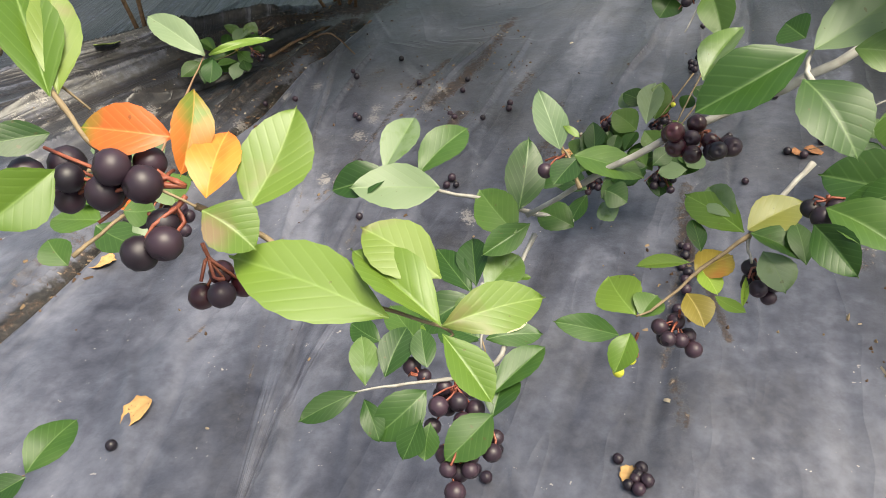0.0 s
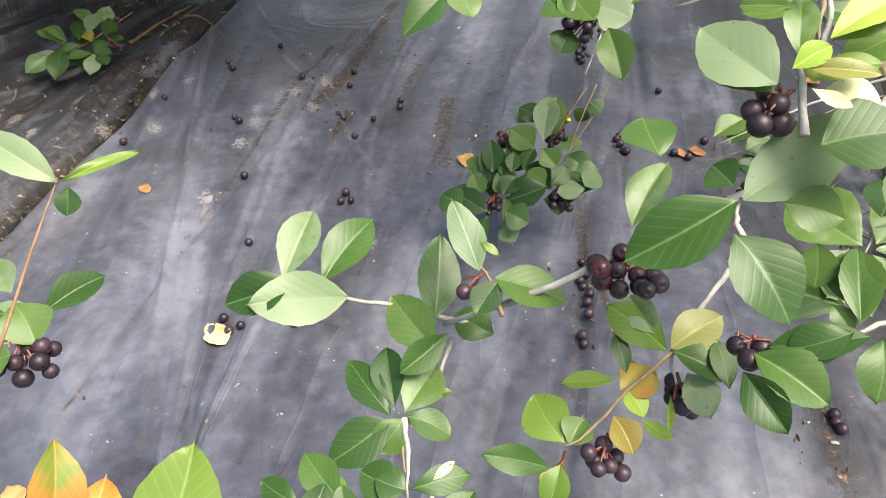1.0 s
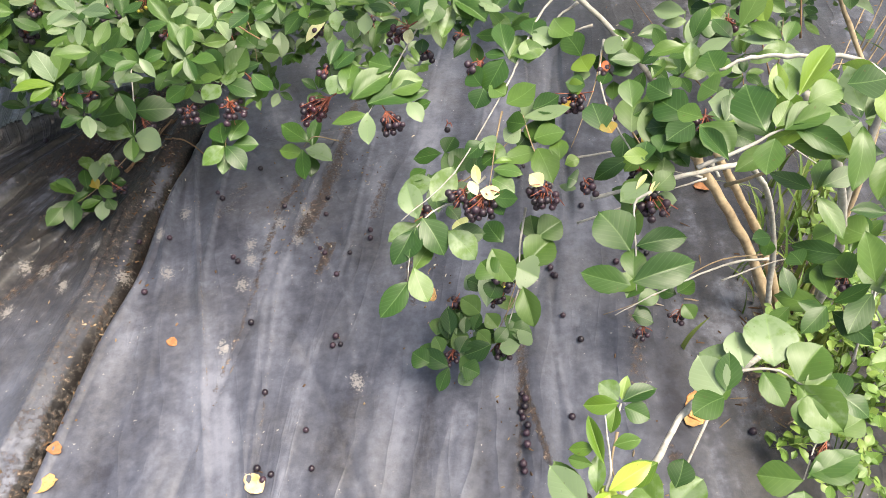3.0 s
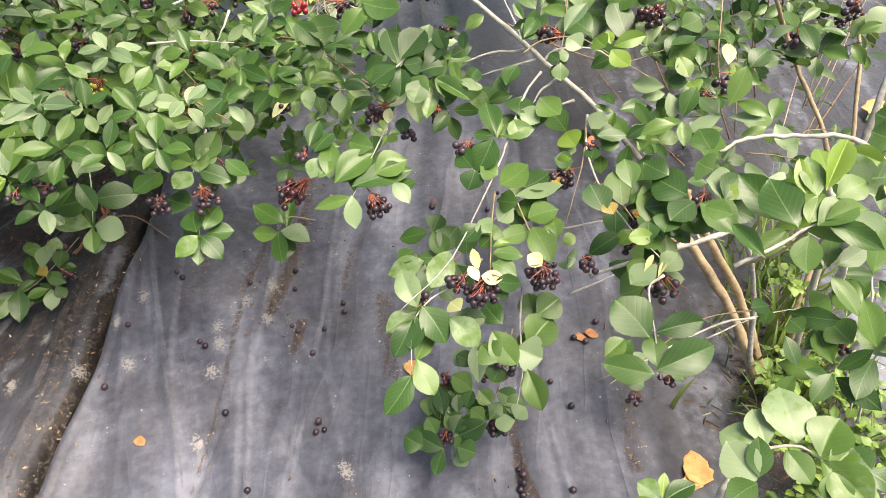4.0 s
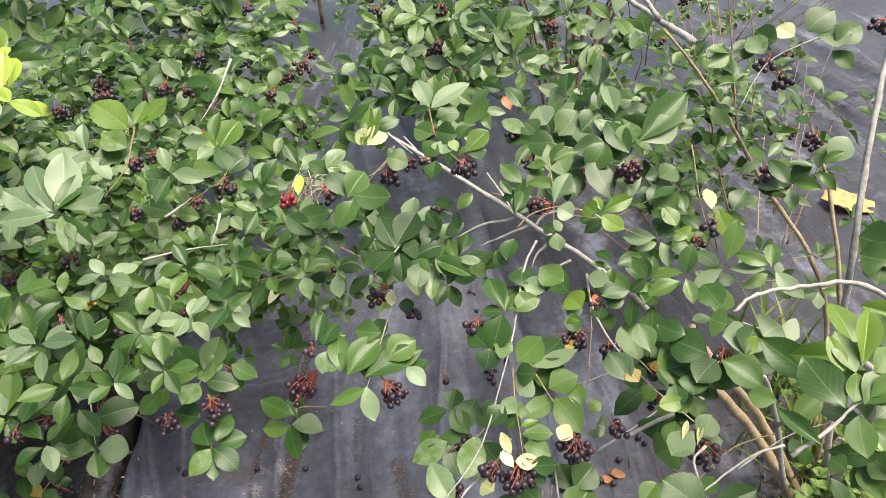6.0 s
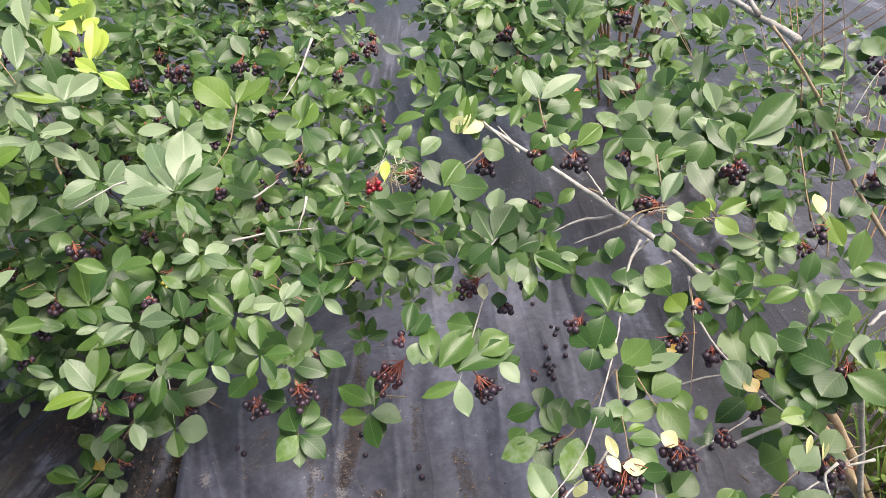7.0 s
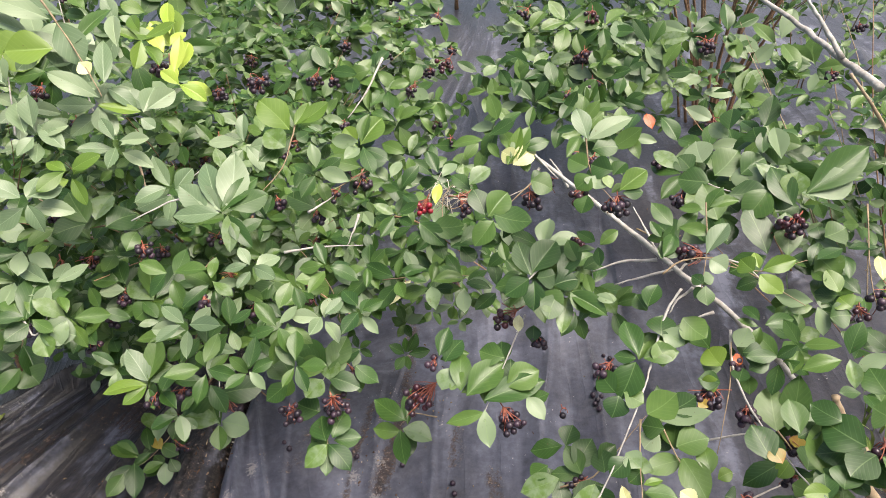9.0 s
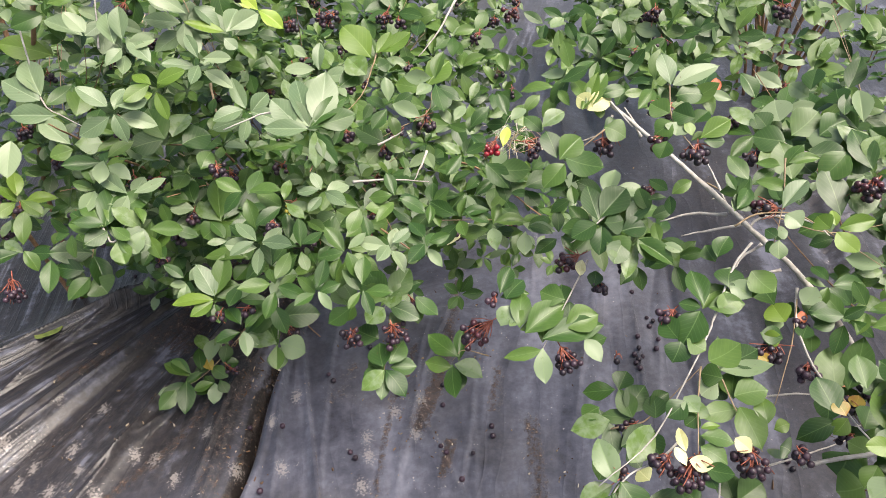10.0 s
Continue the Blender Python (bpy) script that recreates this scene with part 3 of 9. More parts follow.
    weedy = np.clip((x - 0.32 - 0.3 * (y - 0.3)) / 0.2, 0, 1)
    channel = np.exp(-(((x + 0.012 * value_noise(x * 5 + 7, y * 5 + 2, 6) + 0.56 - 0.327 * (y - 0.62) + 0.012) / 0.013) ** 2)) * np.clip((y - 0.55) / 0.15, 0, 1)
    shade_dark = np.maximum(np.maximum(np.maximum(beyond, 3.0 * channel), 0.85 * weedy), 0.7 * np.clip((y - 1.7) / 0.4, 0, 1))
    crust = np.zeros_like(x)
    patches = [
        (-0.438, 1.296), (-0.54, 1.262), (-0.579, 1.28), (-0.387, 1.199), (-0.296, 1.173), (-0.126, 1.2), (-0.746, 1.459),
        (-0.66, 1.426), (-0.774, 1.308), (-0.83, 1.365), (-0.498, 1.204), (-0.153, 1.094), (-0.797, 1.276), (-0.705, 1.33),
        (-0.79, 1.22), (-0.73, 1.24), (-0.68, 1.27), (-0.64, 1.2), (-0.6, 1.17), (-0.86, 1.3), (-0.7, 1.16), (-0.76, 1.18), (-0.03, 1.18), (-0.13, 1.157), (-0.257, 1.35), (-0.309, 1.288), (0.0, 1.265), (-0.06, 1.247), (-0.2, 0.95), (0.02, 0.8),
    ]
    for cx, cy in patches:
        crust = np.maximum(crust, np.exp(-(((x - cx) / 0.016) ** 2 + ((y - cy) / 0.024) ** 2)))
    for cx, cy, rx, ry in ((-0.76, 1.72, 0.05, 0.06), (-0.72, 1.62, 0.035, 0.05), (-0.64, 1.68, 0.03, 0.06), (-0.8, 1.36, 0.09, 0.07), (-0.7, 1.24, 0.1, 0.05), (-0.02, 1.22, 0.03, 0.06), (0.03, 1.36, 0.02, 0.07), (0.08, 1.42, 0.016, 0.08), (-0.09, 1.2, 0.016, 0.06)):
        crust = np.maximum(crust, 0.5 * np.exp(-(((x - cx) / rx) ** 2 + ((y - cy) / ry) ** 2)))
    verts = np.stack([x, y, z], -1).reshape(-1, 3)
    a = np.arange(x.size).reshape(x.shape)
    quads = np.stack([a[:-1, :-1], a[1:, :-1], a[1:, 1:], a[:-1, 1:]], -1).reshape(-1, 4)
    me = mesh_of("mulch_film", verts.tolist(), quads.tolist(), [FILM])
    at = me.attributes.new("dirt", "FLOAT", "POINT")
    at.data.foreach_set("value", dirt.ravel().astype(np.float32))
    me.attributes.new("shade_dark", "FLOAT", "POINT").data.foreach_set("value", shade_dark.ravel().astype(np.float32))
    me.attributes.new("crust", "FLOAT", "POINT").data.foreach_set("value", crust.ravel().astype(np.float32))
    me.attributes.new("across", "FLOAT", "POINT").data.foreach_set("value", lie.ravel().astype(np.float32))
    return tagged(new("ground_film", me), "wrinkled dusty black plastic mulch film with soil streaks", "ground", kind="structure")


build_film()
n_ = 48
vv = [(x * 60.0 / n_, y * 60.0 / n_, -0.05) for x in range(-n_, n_ + 1) for y in range(-n_, n_ + 1)]
w_ = 2 * n_ + 1
ff = [(i * w_ + j, (i + 1) * w_ + j, (i + 1) * w_ + j + 1, i * w_ + j + 1) for i in range(2 * n_) for j in range(2 * n_)]
tagged(new("ground", mesh_of("ground", vv, ff, [MEADOW])), "green and straw-coloured meadow ground round the film", "ground", kind="structure")

# ---- shrubs ----
right_shrub = shrub((0.76, 0.66, 0.0), "chokeberry shrub with pale stems, green leaves and black berries")
left_shrub = shrub((-0.26, 1.95, 0.0), "dense green chokeberry shrub with black berry clusters over film")
near_shrub = shrub((-0.75, 0.05, 0.0), "chokeberry shrub with long twigs and some orange leaves")
pale_shrub = shrub((-0.78, 1.85, 0.0), "tall shrub with pale grey-green and yellow leaves")
back_shrub = shrub((1.56, 2.34, 0.0), "bushy chokeberry shrub with bare brown stems at its base")

stem(right_shrub, [(0.75, 0.65, -0.02), (0.66, 0.58, 0.14), (0.52, 0.5, 0.27), (0.40, 0.44, 0.345), (0.332, 0.413, 0.366), (0.25, 0.355, 0.385), (0.17, 0.34, 0.36), (0.096, 0.34, 0.33), (0.045, 0.375, 0.275)], 0.0048, 0.0014)
stem(right_shrub, [(0.747, 0.661, -0.010), (0.710, 0.754, 0.130), (0.628, 0.807, 0.270), (0.6, 0.829, 0.32)], 0.0088, 0.0072, BARK_TAN)
stem(right_shrub, [(0.615, 0.817, 0.293), (0.56, 0.864, 0.397), (0.483, 0.893, 0.496), (0.412, 0.968, 0.57), (0.35, 1.085, 0.63), (0.3, 1.2, 0.67)], 0.005, 0.0026)
stem(right_shrub, [(0.772, 0.672, -0.02), (0.738, 0.752, 0.13), (0.665, 0.797, 0.265), (0.632, 0.815, 0.32), (0.62, 0.83, 0.36)], 0.0075, 0.005, BARK_TAN)
stem(right_shrub, [(0.83, 0.71, -0.02), (0.93, 0.79, 0.2), (0.912, 0.838, 0.35), (0.882, 0.933, 0.47), (0.819, 0.971, 0.595), (0.776, 0.995, 0.67), (0.73, 1.04, 0.75)], 0.0048, 0.002, BARK_TAN)
stem(right_shrub, [(0.81, 0.66, -0.02), (0.78, 0.69, 0.3), (0.80, 0.72, 0.48), (0.87, 0.774, 0.616), (0.96, 0.83, 0.75), (1.0, 0.85, 0.9), (1.02, 0.86, 1.0)], 0.0055, 0.003)
stem(right_shrub, [(0.79, 0.63, -0.02), (0.79, 0.58, 0.2), (0.74, 0.54, 0.4), (0.653, 0.540, 0.530), (0.579, 0.585, 0.605), (0.532, 0.617, 0.607), (0.485, 0.643, 0.602), (0.452, 0.643, 0.595)], 0.0042, 0.0016)
stem(right_shrub, [(0.78, 0.64, -0.02), (0.7, 0.6, 0.25), (0.58, 0.54, 0.45), (0.47, 0.5, 0.6), (0.42, 0.5, 0.66)], 0.006, 0.003)
stem(right_shrub, [(0.74, 0.68, -0.02), (0.7, 0.72, 0.22), (0.6, 0.7, 0.38), (0.5, 0.68, 0.42), (0.36, 0.7, 0.4)], 0.005, 0.0025)
stem(right_shrub, [(0.82, 0.69, -0.02), (0.83, 0.72, 0.3), (0.86, 0.8, 0.5), (0.9, 0.9, 0.62)], 0.0045, 0.002, BARK_TAN)
stem(left_shrub, [(-0.26, 1.95, -0.02), (-0.28, 1.8, 0.25), (-0.3, 1.55, 0.5), (-0.35, 1.35, 0.62)], 0.0045, 0.001, BARK_BROWN)
stem(left_shrub, [(-0.24, 1.96, -0.02), (-0.18, 1.75, 0.22), (-0.1, 1.45, 0.4), (0.0, 1.2, 0.44)], 0.0045, 0.001, BARK_BROWN)
stem(left_shrub, [(-0.22, 1.93, -0.02), (-0.15, 1.7, 0.35), (-0.12, 1.45, 0.52), (-0.14, 1.3, 0.56)], 0.0045, 0.001, BARK_BROWN)
stem(left_shrub, [(-0.25, 1.97, -0.02), (-0.05, 1.75, 0.25), (0.15, 1.5, 0.42), (0.25, 1.25, 0.42)], 0.0045, 0.001, BARK_BROWN)
stem(left_shrub, [(-0.3, 1.95, -0.02), (-0.4, 1.75, 0.3), (-0.48, 1.5, 0.55), (-0.5, 1.35, 0.68)], 0.0045, 0.001, BARK_BROWN)
stem(left_shrub, [(-0.28, 1.99, -0.02), (-0.27, 1.9, 0.4), (-0.2, 1.75, 0.75)], 0.0055, 0.002, BARK_BROWN)
stem(near_shrub, [(-0.75, 0.05, -0.02), (-0.55, 0.12, 0.3), (-0.33, 0.2, 0.44), (-0.2, 0.235, 0.452), (-0.135, 0.235, 0.446)], 0.006, 0.0012, TWIG)
stem(near_shrub, [(-0.74, 0.07, -0.02), (-0.6, 0.25, 0.2), (-0.4, 0.36, 0.27), (-0.2, 0.4, 0.33)], 0.004, 0.0013, TWIG)
stem(pale_shrub, [(-0.78, 1.85, -0.02), (-0.7, 1.75, 0.4), (-0.55, 1.6, 0.75), (-0.45, 1.5, 0.9)], 0.006, 0.002, BARK_BROWN)
stem(pale_shrub, [(-0.8, 1.86, -0.02), (-0.8, 1.75, 0.4), (-0.75, 1.6, 0.8)], 0.006, 0.002, BARK_BROWN)
for i in range(17):
    a = i * 2.4
    r = 0.012 + 0.006 * i
    foot = Vector((1.56 + r * math.cos(a), 2.34 + r * math.sin(a), -0.02))
    out = Vector((math.cos(a), math.sin(a), 0))
    tall = 0.8 + 0.25 * ((i * 7) % 5) / 5
    stem(back_shrub, [foot, foot + out * 0.05 + Vector((0, 0, 0.3 * tall)), foot + out * 0.17 + Vector((0.02, 0, 0.65 * tall)), foot + out * 0.4 + Vector((0, 0, 0.95 * tall))], 0.0075 - 0.0002 * i, 0.003, BARK_BROWN)

# ---- shoots, leaves and berries, spray by spray ----
twig(right_shrub, [(0.073, 0.371, 0.269), (0.050, 0.379, 0.273), (0.016, 0.393, 0.280), (-0.008, 0.400, 0.284), (-0.022, 0.411, 0.290), (-0.043, 0.416, 0.292)], 0.0022)
leaves(right_shrub, (0.009, -0.446, 0.895), [
    (-0.008, 0.398, 0.287, -0.066, 0.401, 0.289, 0.033, 'g'),
    (-0.044, 0.412, 0.295, -0.021, 0.453, 0.315, 0.025, 'g'),
    (-0.021, 0.409, 0.293, 0.015, 0.444, 0.310, 0.027, 'g'),
    (-0.038, 0.411, 0.294, -0.080, 0.405, 0.291, 0.026, 'g'),
    (0.036, 0.364, 0.270, 0.016, 0.396, 0.286, 0.028, 'g'),
    (0.046, 0.370, 0.272, 0.014, 0.353, 0.264, 0.018, 'g'),
    (0.072, 0.365, 0.270, 0.052, 0.381, 0.278, 0.022, 'g'),
    (0.040, 0.379, 0.277, 0.052, 0.426, 0.300, 0.027, 'g'),
])
twig(right_shrub, [(0.069, 0.339, 0.313), (0.067, 0.357, 0.321), (0.064, 0.366, 0.325)], 0.0016)
leaves(right_shrub, (-0.123, -0.437, 0.891), [
    (0.062, 0.361, 0.326, 0.055, 0.400, 0.344, 0.020, 'p'),
    (0.069, 0.355, 0.325, 0.103, 0.336, 0.320, 0.026, 'g'),
    (0.070, 0.353, 0.324, 0.055, 0.340, 0.315, 0.017, 'g'),
    (0.066, 0.374, 0.334, 0.074, 0.366, 0.331, 0.005, 'y'),
])
berry_cluster(right_shrub, (0.067, 0.363, 0.323), (0.053, 0.361, 0.315), 1, 0.006, 'k')
twig(right_shrub, [(0.050, 0.379, 0.257), (0.034, 0.355, 0.247), (0.015, 0.341, 0.242)], 0.0020)
twig(right_shrub, [(0.016, 0.340, 0.241), (0.009, 0.323, 0.234), (0.010, 0.305, 0.228)], 0.0015)
leaves(right_shrub, (-0.022, -0.347, 0.937), [
    (0.006, 0.340, 0.245, -0.014, 0.379, 0.259, 0.020, 'g'),
    (0.013, 0.338, 0.244, -0.006, 0.323, 0.238, 0.021, 'g'),
    (0.005, 0.338, 0.245, -0.033, 0.322, 0.238, 0.026, 'g'),
    (0.015, 0.338, 0.245, 0.039, 0.324, 0.240, 0.019, 'g'),
    (0.014, 0.340, 0.246, 0.038, 0.364, 0.255, 0.027, 'g'),
    (0.009, 0.344, 0.247, 0.009, 0.380, 0.260, 0.021, 'g'),
    (0.033, 0.346, 0.248, 0.043, 0.347, 0.249, 0.006, 'y'),
])
twig(right_shrub, [(0.200, 0.347, 0.310), (0.179, 0.334, 0.299), (0.157, 0.318, 0.287), (0.153, 0.302, 0.280)], 0.0022)
twig(right_shrub, [(0.157, 0.317, 0.287), (0.129, 0.307, 0.275), (0.103, 0.294, 0.263), (0.091, 0.292, 0.259)], 0.0016)
leaves(right_shrub, (-0.258, -0.332, 0.907), [
    (0.153, 0.316, 0.290, 0.132, 0.351, 0.296, 0.024, 'y'),
    (0.155, 0.317, 0.291, 0.187, 0.324, 0.302, 0.023, 'o2'),
    (0.156, 0.315, 0.290, 0.177, 0.294, 0.288, 0.021, 'g'),
    (0.152, 0.326, 0.293, 0.144, 0.352, 0.300, 0.018, 'g'),
    (0.158, 0.303, 0.286, 0.162, 0.280, 0.279, 0.021, 'g'),
    (0.130, 0.313, 0.282, 0.131, 0.334, 0.290, 0.011, 'g'),
    (0.174, 0.289, 0.286, 0.178, 0.314, 0.296, 0.014, 'g'),
])
leaves(right_shrub, (-0.202, -0.299, 0.932), [
    (0.127, 0.308, 0.269, 0.150, 0.317, 0.277, 0.022, 'b'),
    (0.131, 0.311, 0.271, 0.135, 0.295, 0.267, 0.015, 'Y'),
    (0.120, 0.300, 0.265, 0.124, 0.280, 0.259, 0.018, 'b'),
    (0.133, 0.294, 0.266, 0.144, 0.280, 0.264, 0.009, 'y'),
    (0.151, 0.301, 0.272, 0.144, 0.285, 0.265, 0.004, 'Y'),
    (0.092, 0.295, 0.257, 0.083, 0.325, 0.265, 0.027, 'y'),
    (0.094, 0.293, 0.257, 0.106, 0.304, 0.263, 0.018, 'g'),
    (0.081, 0.286, 0.252, 0.049, 0.302, 0.250, 0.016, 'g'),
    (0.087, 0.286, 0.253, 0.074, 0.268, 0.244, 0.016, 'y'),
    (0.127, 0.317, 0.272, 0.099, 0.325, 0.268, 0.011, 'y'),
])
berry_cluster(right_shrub, (0.116, 0.296, 0.257), (0.113, 0.286, 0.248), 7, 0.011, 'k')
berry_cluster(right_shrub, (0.161, 0.314, 0.273), (0.161, 0.303, 0.264), 7, 0.012, 'k')
berry_cluster(right_shrub, (0.097, 0.302, 0.237), (0.089, 0.292, 0.227), 4, 0.007, 'Y')
twig(right_shrub, [(0.161, 0.298, 0.378), (0.161, 0.308, 0.383), (0.166, 0.315, 0.388)], 0.0020)
leaves(right_shrub, (-0.335, -0.402, 0.852), [
    (0.162, 0.312, 0.390, 0.112, 0.308, 0.369, 0.029, 'g'),
    (0.164, 0.311, 0.390, 0.214, 0.324, 0.416, 0.030, 'g'),
    (0.156, 0.300, 0.382, 0.166, 0.262, 0.367, 0.031, 'g'),
    (0.177, 0.303, 0.392, 0.196, 0.288, 0.392, 0.020, 'g'),
    (0.120, 0.320, 0.377, 0.143, 0.341, 0.396, 0.018, 'g'),
    (0.163, 0.318, 0.393, 0.158, 0.330, 0.397, 0.017, 'g'),
])
twig(right_shrub, [(0.182, 0.311, 0.419), (0.187, 0.327, 0.432), (0.190, 0.336, 0.439), (0.194, 0.346, 0.448)], 0.0022)
leaves(right_shrub, (-0.410, -0.477, 0.777), [
    (0.177, 0.329, 0.433, 0.159, 0.366, 0.446, 0.030, 'g'),
    (0.189, 0.328, 0.439, 0.212, 0.317, 0.444, 0.013, 'y'),
    (0.199, 0.333, 0.447, 0.228, 0.337, 0.465, 0.018, 'y'),
    (0.191, 0.331, 0.441, 0.197, 0.331, 0.445, 0.010, 'Y'),
    (0.187, 0.334, 0.442, 0.198, 0.357, 0.461, 0.014, 'g'),
    (0.183, 0.302, 0.420, 0.212, 0.292, 0.429, 0.032, 'g'),
    (0.191, 0.352, 0.455, 0.174, 0.364, 0.453, 0.012, 'g'),
])
berry_cluster(right_shrub, (0.185, 0.328, 0.430), (0.176, 0.331, 0.421), 5, 0.010, 'k')
twig(right_shrub, [(0.227, 0.269, 0.347), (0.215, 0.270, 0.342), (0.205, 0.270, 0.337)], 0.0020)
leaves(right_shrub, (-0.395, -0.285, 0.873), [
    (0.210, 0.265, 0.343, 0.174, 0.279, 0.331, 0.018, 'g'),
    (0.168, 0.278, 0.328, 0.186, 0.247, 0.326, 0.025, 'g'),
    (0.161, 0.273, 0.323, 0.166, 0.243, 0.316, 0.019, 'g'),
    (0.214, 0.272, 0.347, 0.221, 0.305, 0.361, 0.023, 'g'),
    (0.210, 0.310, 0.358, 0.200, 0.293, 0.348, 0.018, 'g'),
    (0.213, 0.262, 0.344, 0.201, 0.241, 0.331, 0.021, 'g'),
    (0.203, 0.283, 0.346, 0.205, 0.269, 0.342, 0.010, 'g'),
])
berry_cluster(right_shrub, (0.174, 0.288, 0.328), (0.173, 0.285, 0.321), 3, 0.008, 'k')
berry_cluster(right_shrub, (0.142, 0.353, 0.333), (0.121, 0.331, 0.344), 8, 0.011, 'r')
berry_cluster(right_shrub, (0.142, 0.344, 0.329), (0.134, 0.318, 0.342), 4, 0.008, 'k')
twig(right_shrub, [(0.354, 0.839, 0.160), (0.314, 0.803, 0.129), (0.276, 0.774, 0.102), (0.256, 0.754, 0.085)], 0.0015)
leaves(right_shrub, (-0.211, -0.500, 0.840), [
    (0.276, 0.774, 0.106, 0.301, 0.746, 0.096, 0.031, 'g'),
    (0.241, 0.752, 0.084, 0.201, 0.751, 0.073, 0.036, 'g'),
    (0.257, 0.747, 0.085, 0.290, 0.732, 0.084, 0.031, 'g'),
    (0.256, 0.756, 0.090, 0.224, 0.775, 0.093, 0.031, 'g'),
    (0.278, 0.757, 0.096, 0.312, 0.736, 0.093, 0.031, 'g'),
    (0.195, 0.820, 0.113, 0.179, 0.774, 0.082, 0.033, 'g'),
    (0.210, 0.805, 0.108, 0.195, 0.776, 0.087, 0.023, 'g'),
    (0.213, 0.816, 0.115, 0.243, 0.797, 0.111, 0.037, 'g'),
    (0.252, 0.824, 0.130, 0.235, 0.851, 0.142, 0.030, 'g'),
    (0.266, 0.802, 0.120, 0.285, 0.843, 0.150, 0.032, 'g'),
    (0.191, 0.782, 0.090, 0.207, 0.753, 0.076, 0.032, 'g'),
    (0.161, 0.747, 0.061, 0.133, 0.784, 0.076, 0.037, 'g'),
])
leaves(right_shrub, (-0.211, -0.500, 0.840), [
    (0.184, 0.729, 0.056, 0.215, 0.734, 0.067, 0.036, 'g'),
    (0.163, 0.788, 0.086, 0.180, 0.810, 0.103, 0.029, 'g'),
    (0.320, 0.825, 0.148, 0.333, 0.807, 0.140, 0.026, 'g'),
])
berry_cluster(right_shrub, (0.188, 0.770, 0.076), (0.179, 0.754, 0.059), 7, 0.021, 'k')
berry_cluster(right_shrub, (0.260, 0.754, 0.084), (0.259, 0.737, 0.069), 8, 0.024, 'k')
berry_cluster(right_shrub, (0.288, 0.813, 0.127), (0.275, 0.805, 0.113), 6, 0.022, 'k')
berry_cluster(right_shrub, (0.219, 0.833, 0.121), (0.206, 0.825, 0.108), 5, 0.016, 'k')
twig(near_shrub, [(-0.076, 0.197, 0.407), (-0.056, 0.189, 0.399), (-0.035, 0.174, 0.388), (-0.007, 0.166, 0.379), (-0.005, 0.163, 0.377)], 0.0011, TWIG)
leaves(near_shrub, (0.102, -0.513, 0.852), [
    (-0.021, 0.165, 0.385, -0.065, 0.181, 0.400, 0.024, 'y'),
    (-0.006, 0.175, 0.389, -0.028, 0.189, 0.400, 0.019, 'y2'),
    (-0.007, 0.163, 0.382, -0.030, 0.185, 0.398, 0.018, 'y'),
    (-0.007, 0.163, 0.382, 0.024, 0.171, 0.383, 0.015, 'y2'),
    (-0.007, 0.161, 0.381, 0.005, 0.145, 0.370, 0.012, 'y'),
])
twig(near_shrub, [(-0.115, 0.216, 0.446), (-0.107, 0.207, 0.437), (-0.098, 0.198, 0.428), (-0.086, 0.192, 0.420), (-0.072, 0.188, 0.412)], 0.0012, TWIG)
leaves(near_shrub, (0.261, -0.558, 0.788), [
    (-0.077, 0.200, 0.428, -0.102, 0.200, 0.436, 0.016, 'o'),
    (-0.072, 0.214, 0.436, -0.073, 0.193, 0.421, 0.012, 'o'),
    (-0.068, 0.187, 0.415, -0.064, 0.208, 0.428, 0.015, 'o3'),
    (-0.057, 0.186, 0.411, -0.044, 0.214, 0.426, 0.021, 'y2'),
    (-0.069, 0.184, 0.413, -0.055, 0.177, 0.404, 0.017, 'y2'),
])
berry_cluster(near_shrub, (-0.075, 0.193, 0.416), (-0.111, 0.196, 0.420), 5, 0.012, 'k')
berry_cluster(near_shrub, (-0.075, 0.193, 0.416), (-0.089, 0.197, 0.423), 5, 0.012, 'k')
berry_cluster(near_shrub, (-0.075, 0.191, 0.414), (-0.083, 0.186, 0.407), 3, 0.008, 'k')
berry_cluster(near_shrub, (-0.085, 0.212, 0.384), (-0.082, 0.208, 0.370), 4, 0.008, 'r')
leaves(near_shrub, (0.363, -0.570, 0.737), [
    (-0.110, 0.208, 0.440, -0.122, 0.235, 0.467, 0.018, 'y'),
    (-0.108, 0.209, 0.440, -0.113, 0.238, 0.465, 0.014, 'y2'),
    (-0.109, 0.199, 0.433, -0.125, 0.191, 0.434, 0.010, 'g'),
    (-0.107, 0.191, 0.426, -0.121, 0.174, 0.420, 0.017, 'y'),
])
twig(near_shrub, [(-0.133, 0.224, 0.458), (-0.116, 0.218, 0.445), (-0.102, 0.211, 0.434)], 0.0010, TWIG)
twig(near_shrub, [(-0.165, 0.346, 0.336), (-0.144, 0.392, 0.370), (-0.135, 0.411, 0.384)], 0.0011, BARK_BROWN)
leaves(near_shrub, (0.227, -0.641, 0.733), [
    (-0.134, 0.407, 0.384, -0.167, 0.424, 0.410, 0.018, 'p'),
    (-0.132, 0.407, 0.384, -0.097, 0.424, 0.388, 0.007, 'y'),
    (-0.130, 0.405, 0.382, -0.132, 0.394, 0.373, 0.012, 'g'),
])
twig(near_shrub, [(-0.321, 0.294, 0.157), (-0.310, 0.299, 0.155), (-0.298, 0.307, 0.153)], 0.0015, TWIG)
leaves(near_shrub, (0.345, -0.348, 0.872), [
    (-0.295, 0.305, 0.157, -0.276, 0.346, 0.166, 0.029, 'g'),
    (-0.294, 0.303, 0.156, -0.311, 0.289, 0.157, 0.022, 'g'),
])
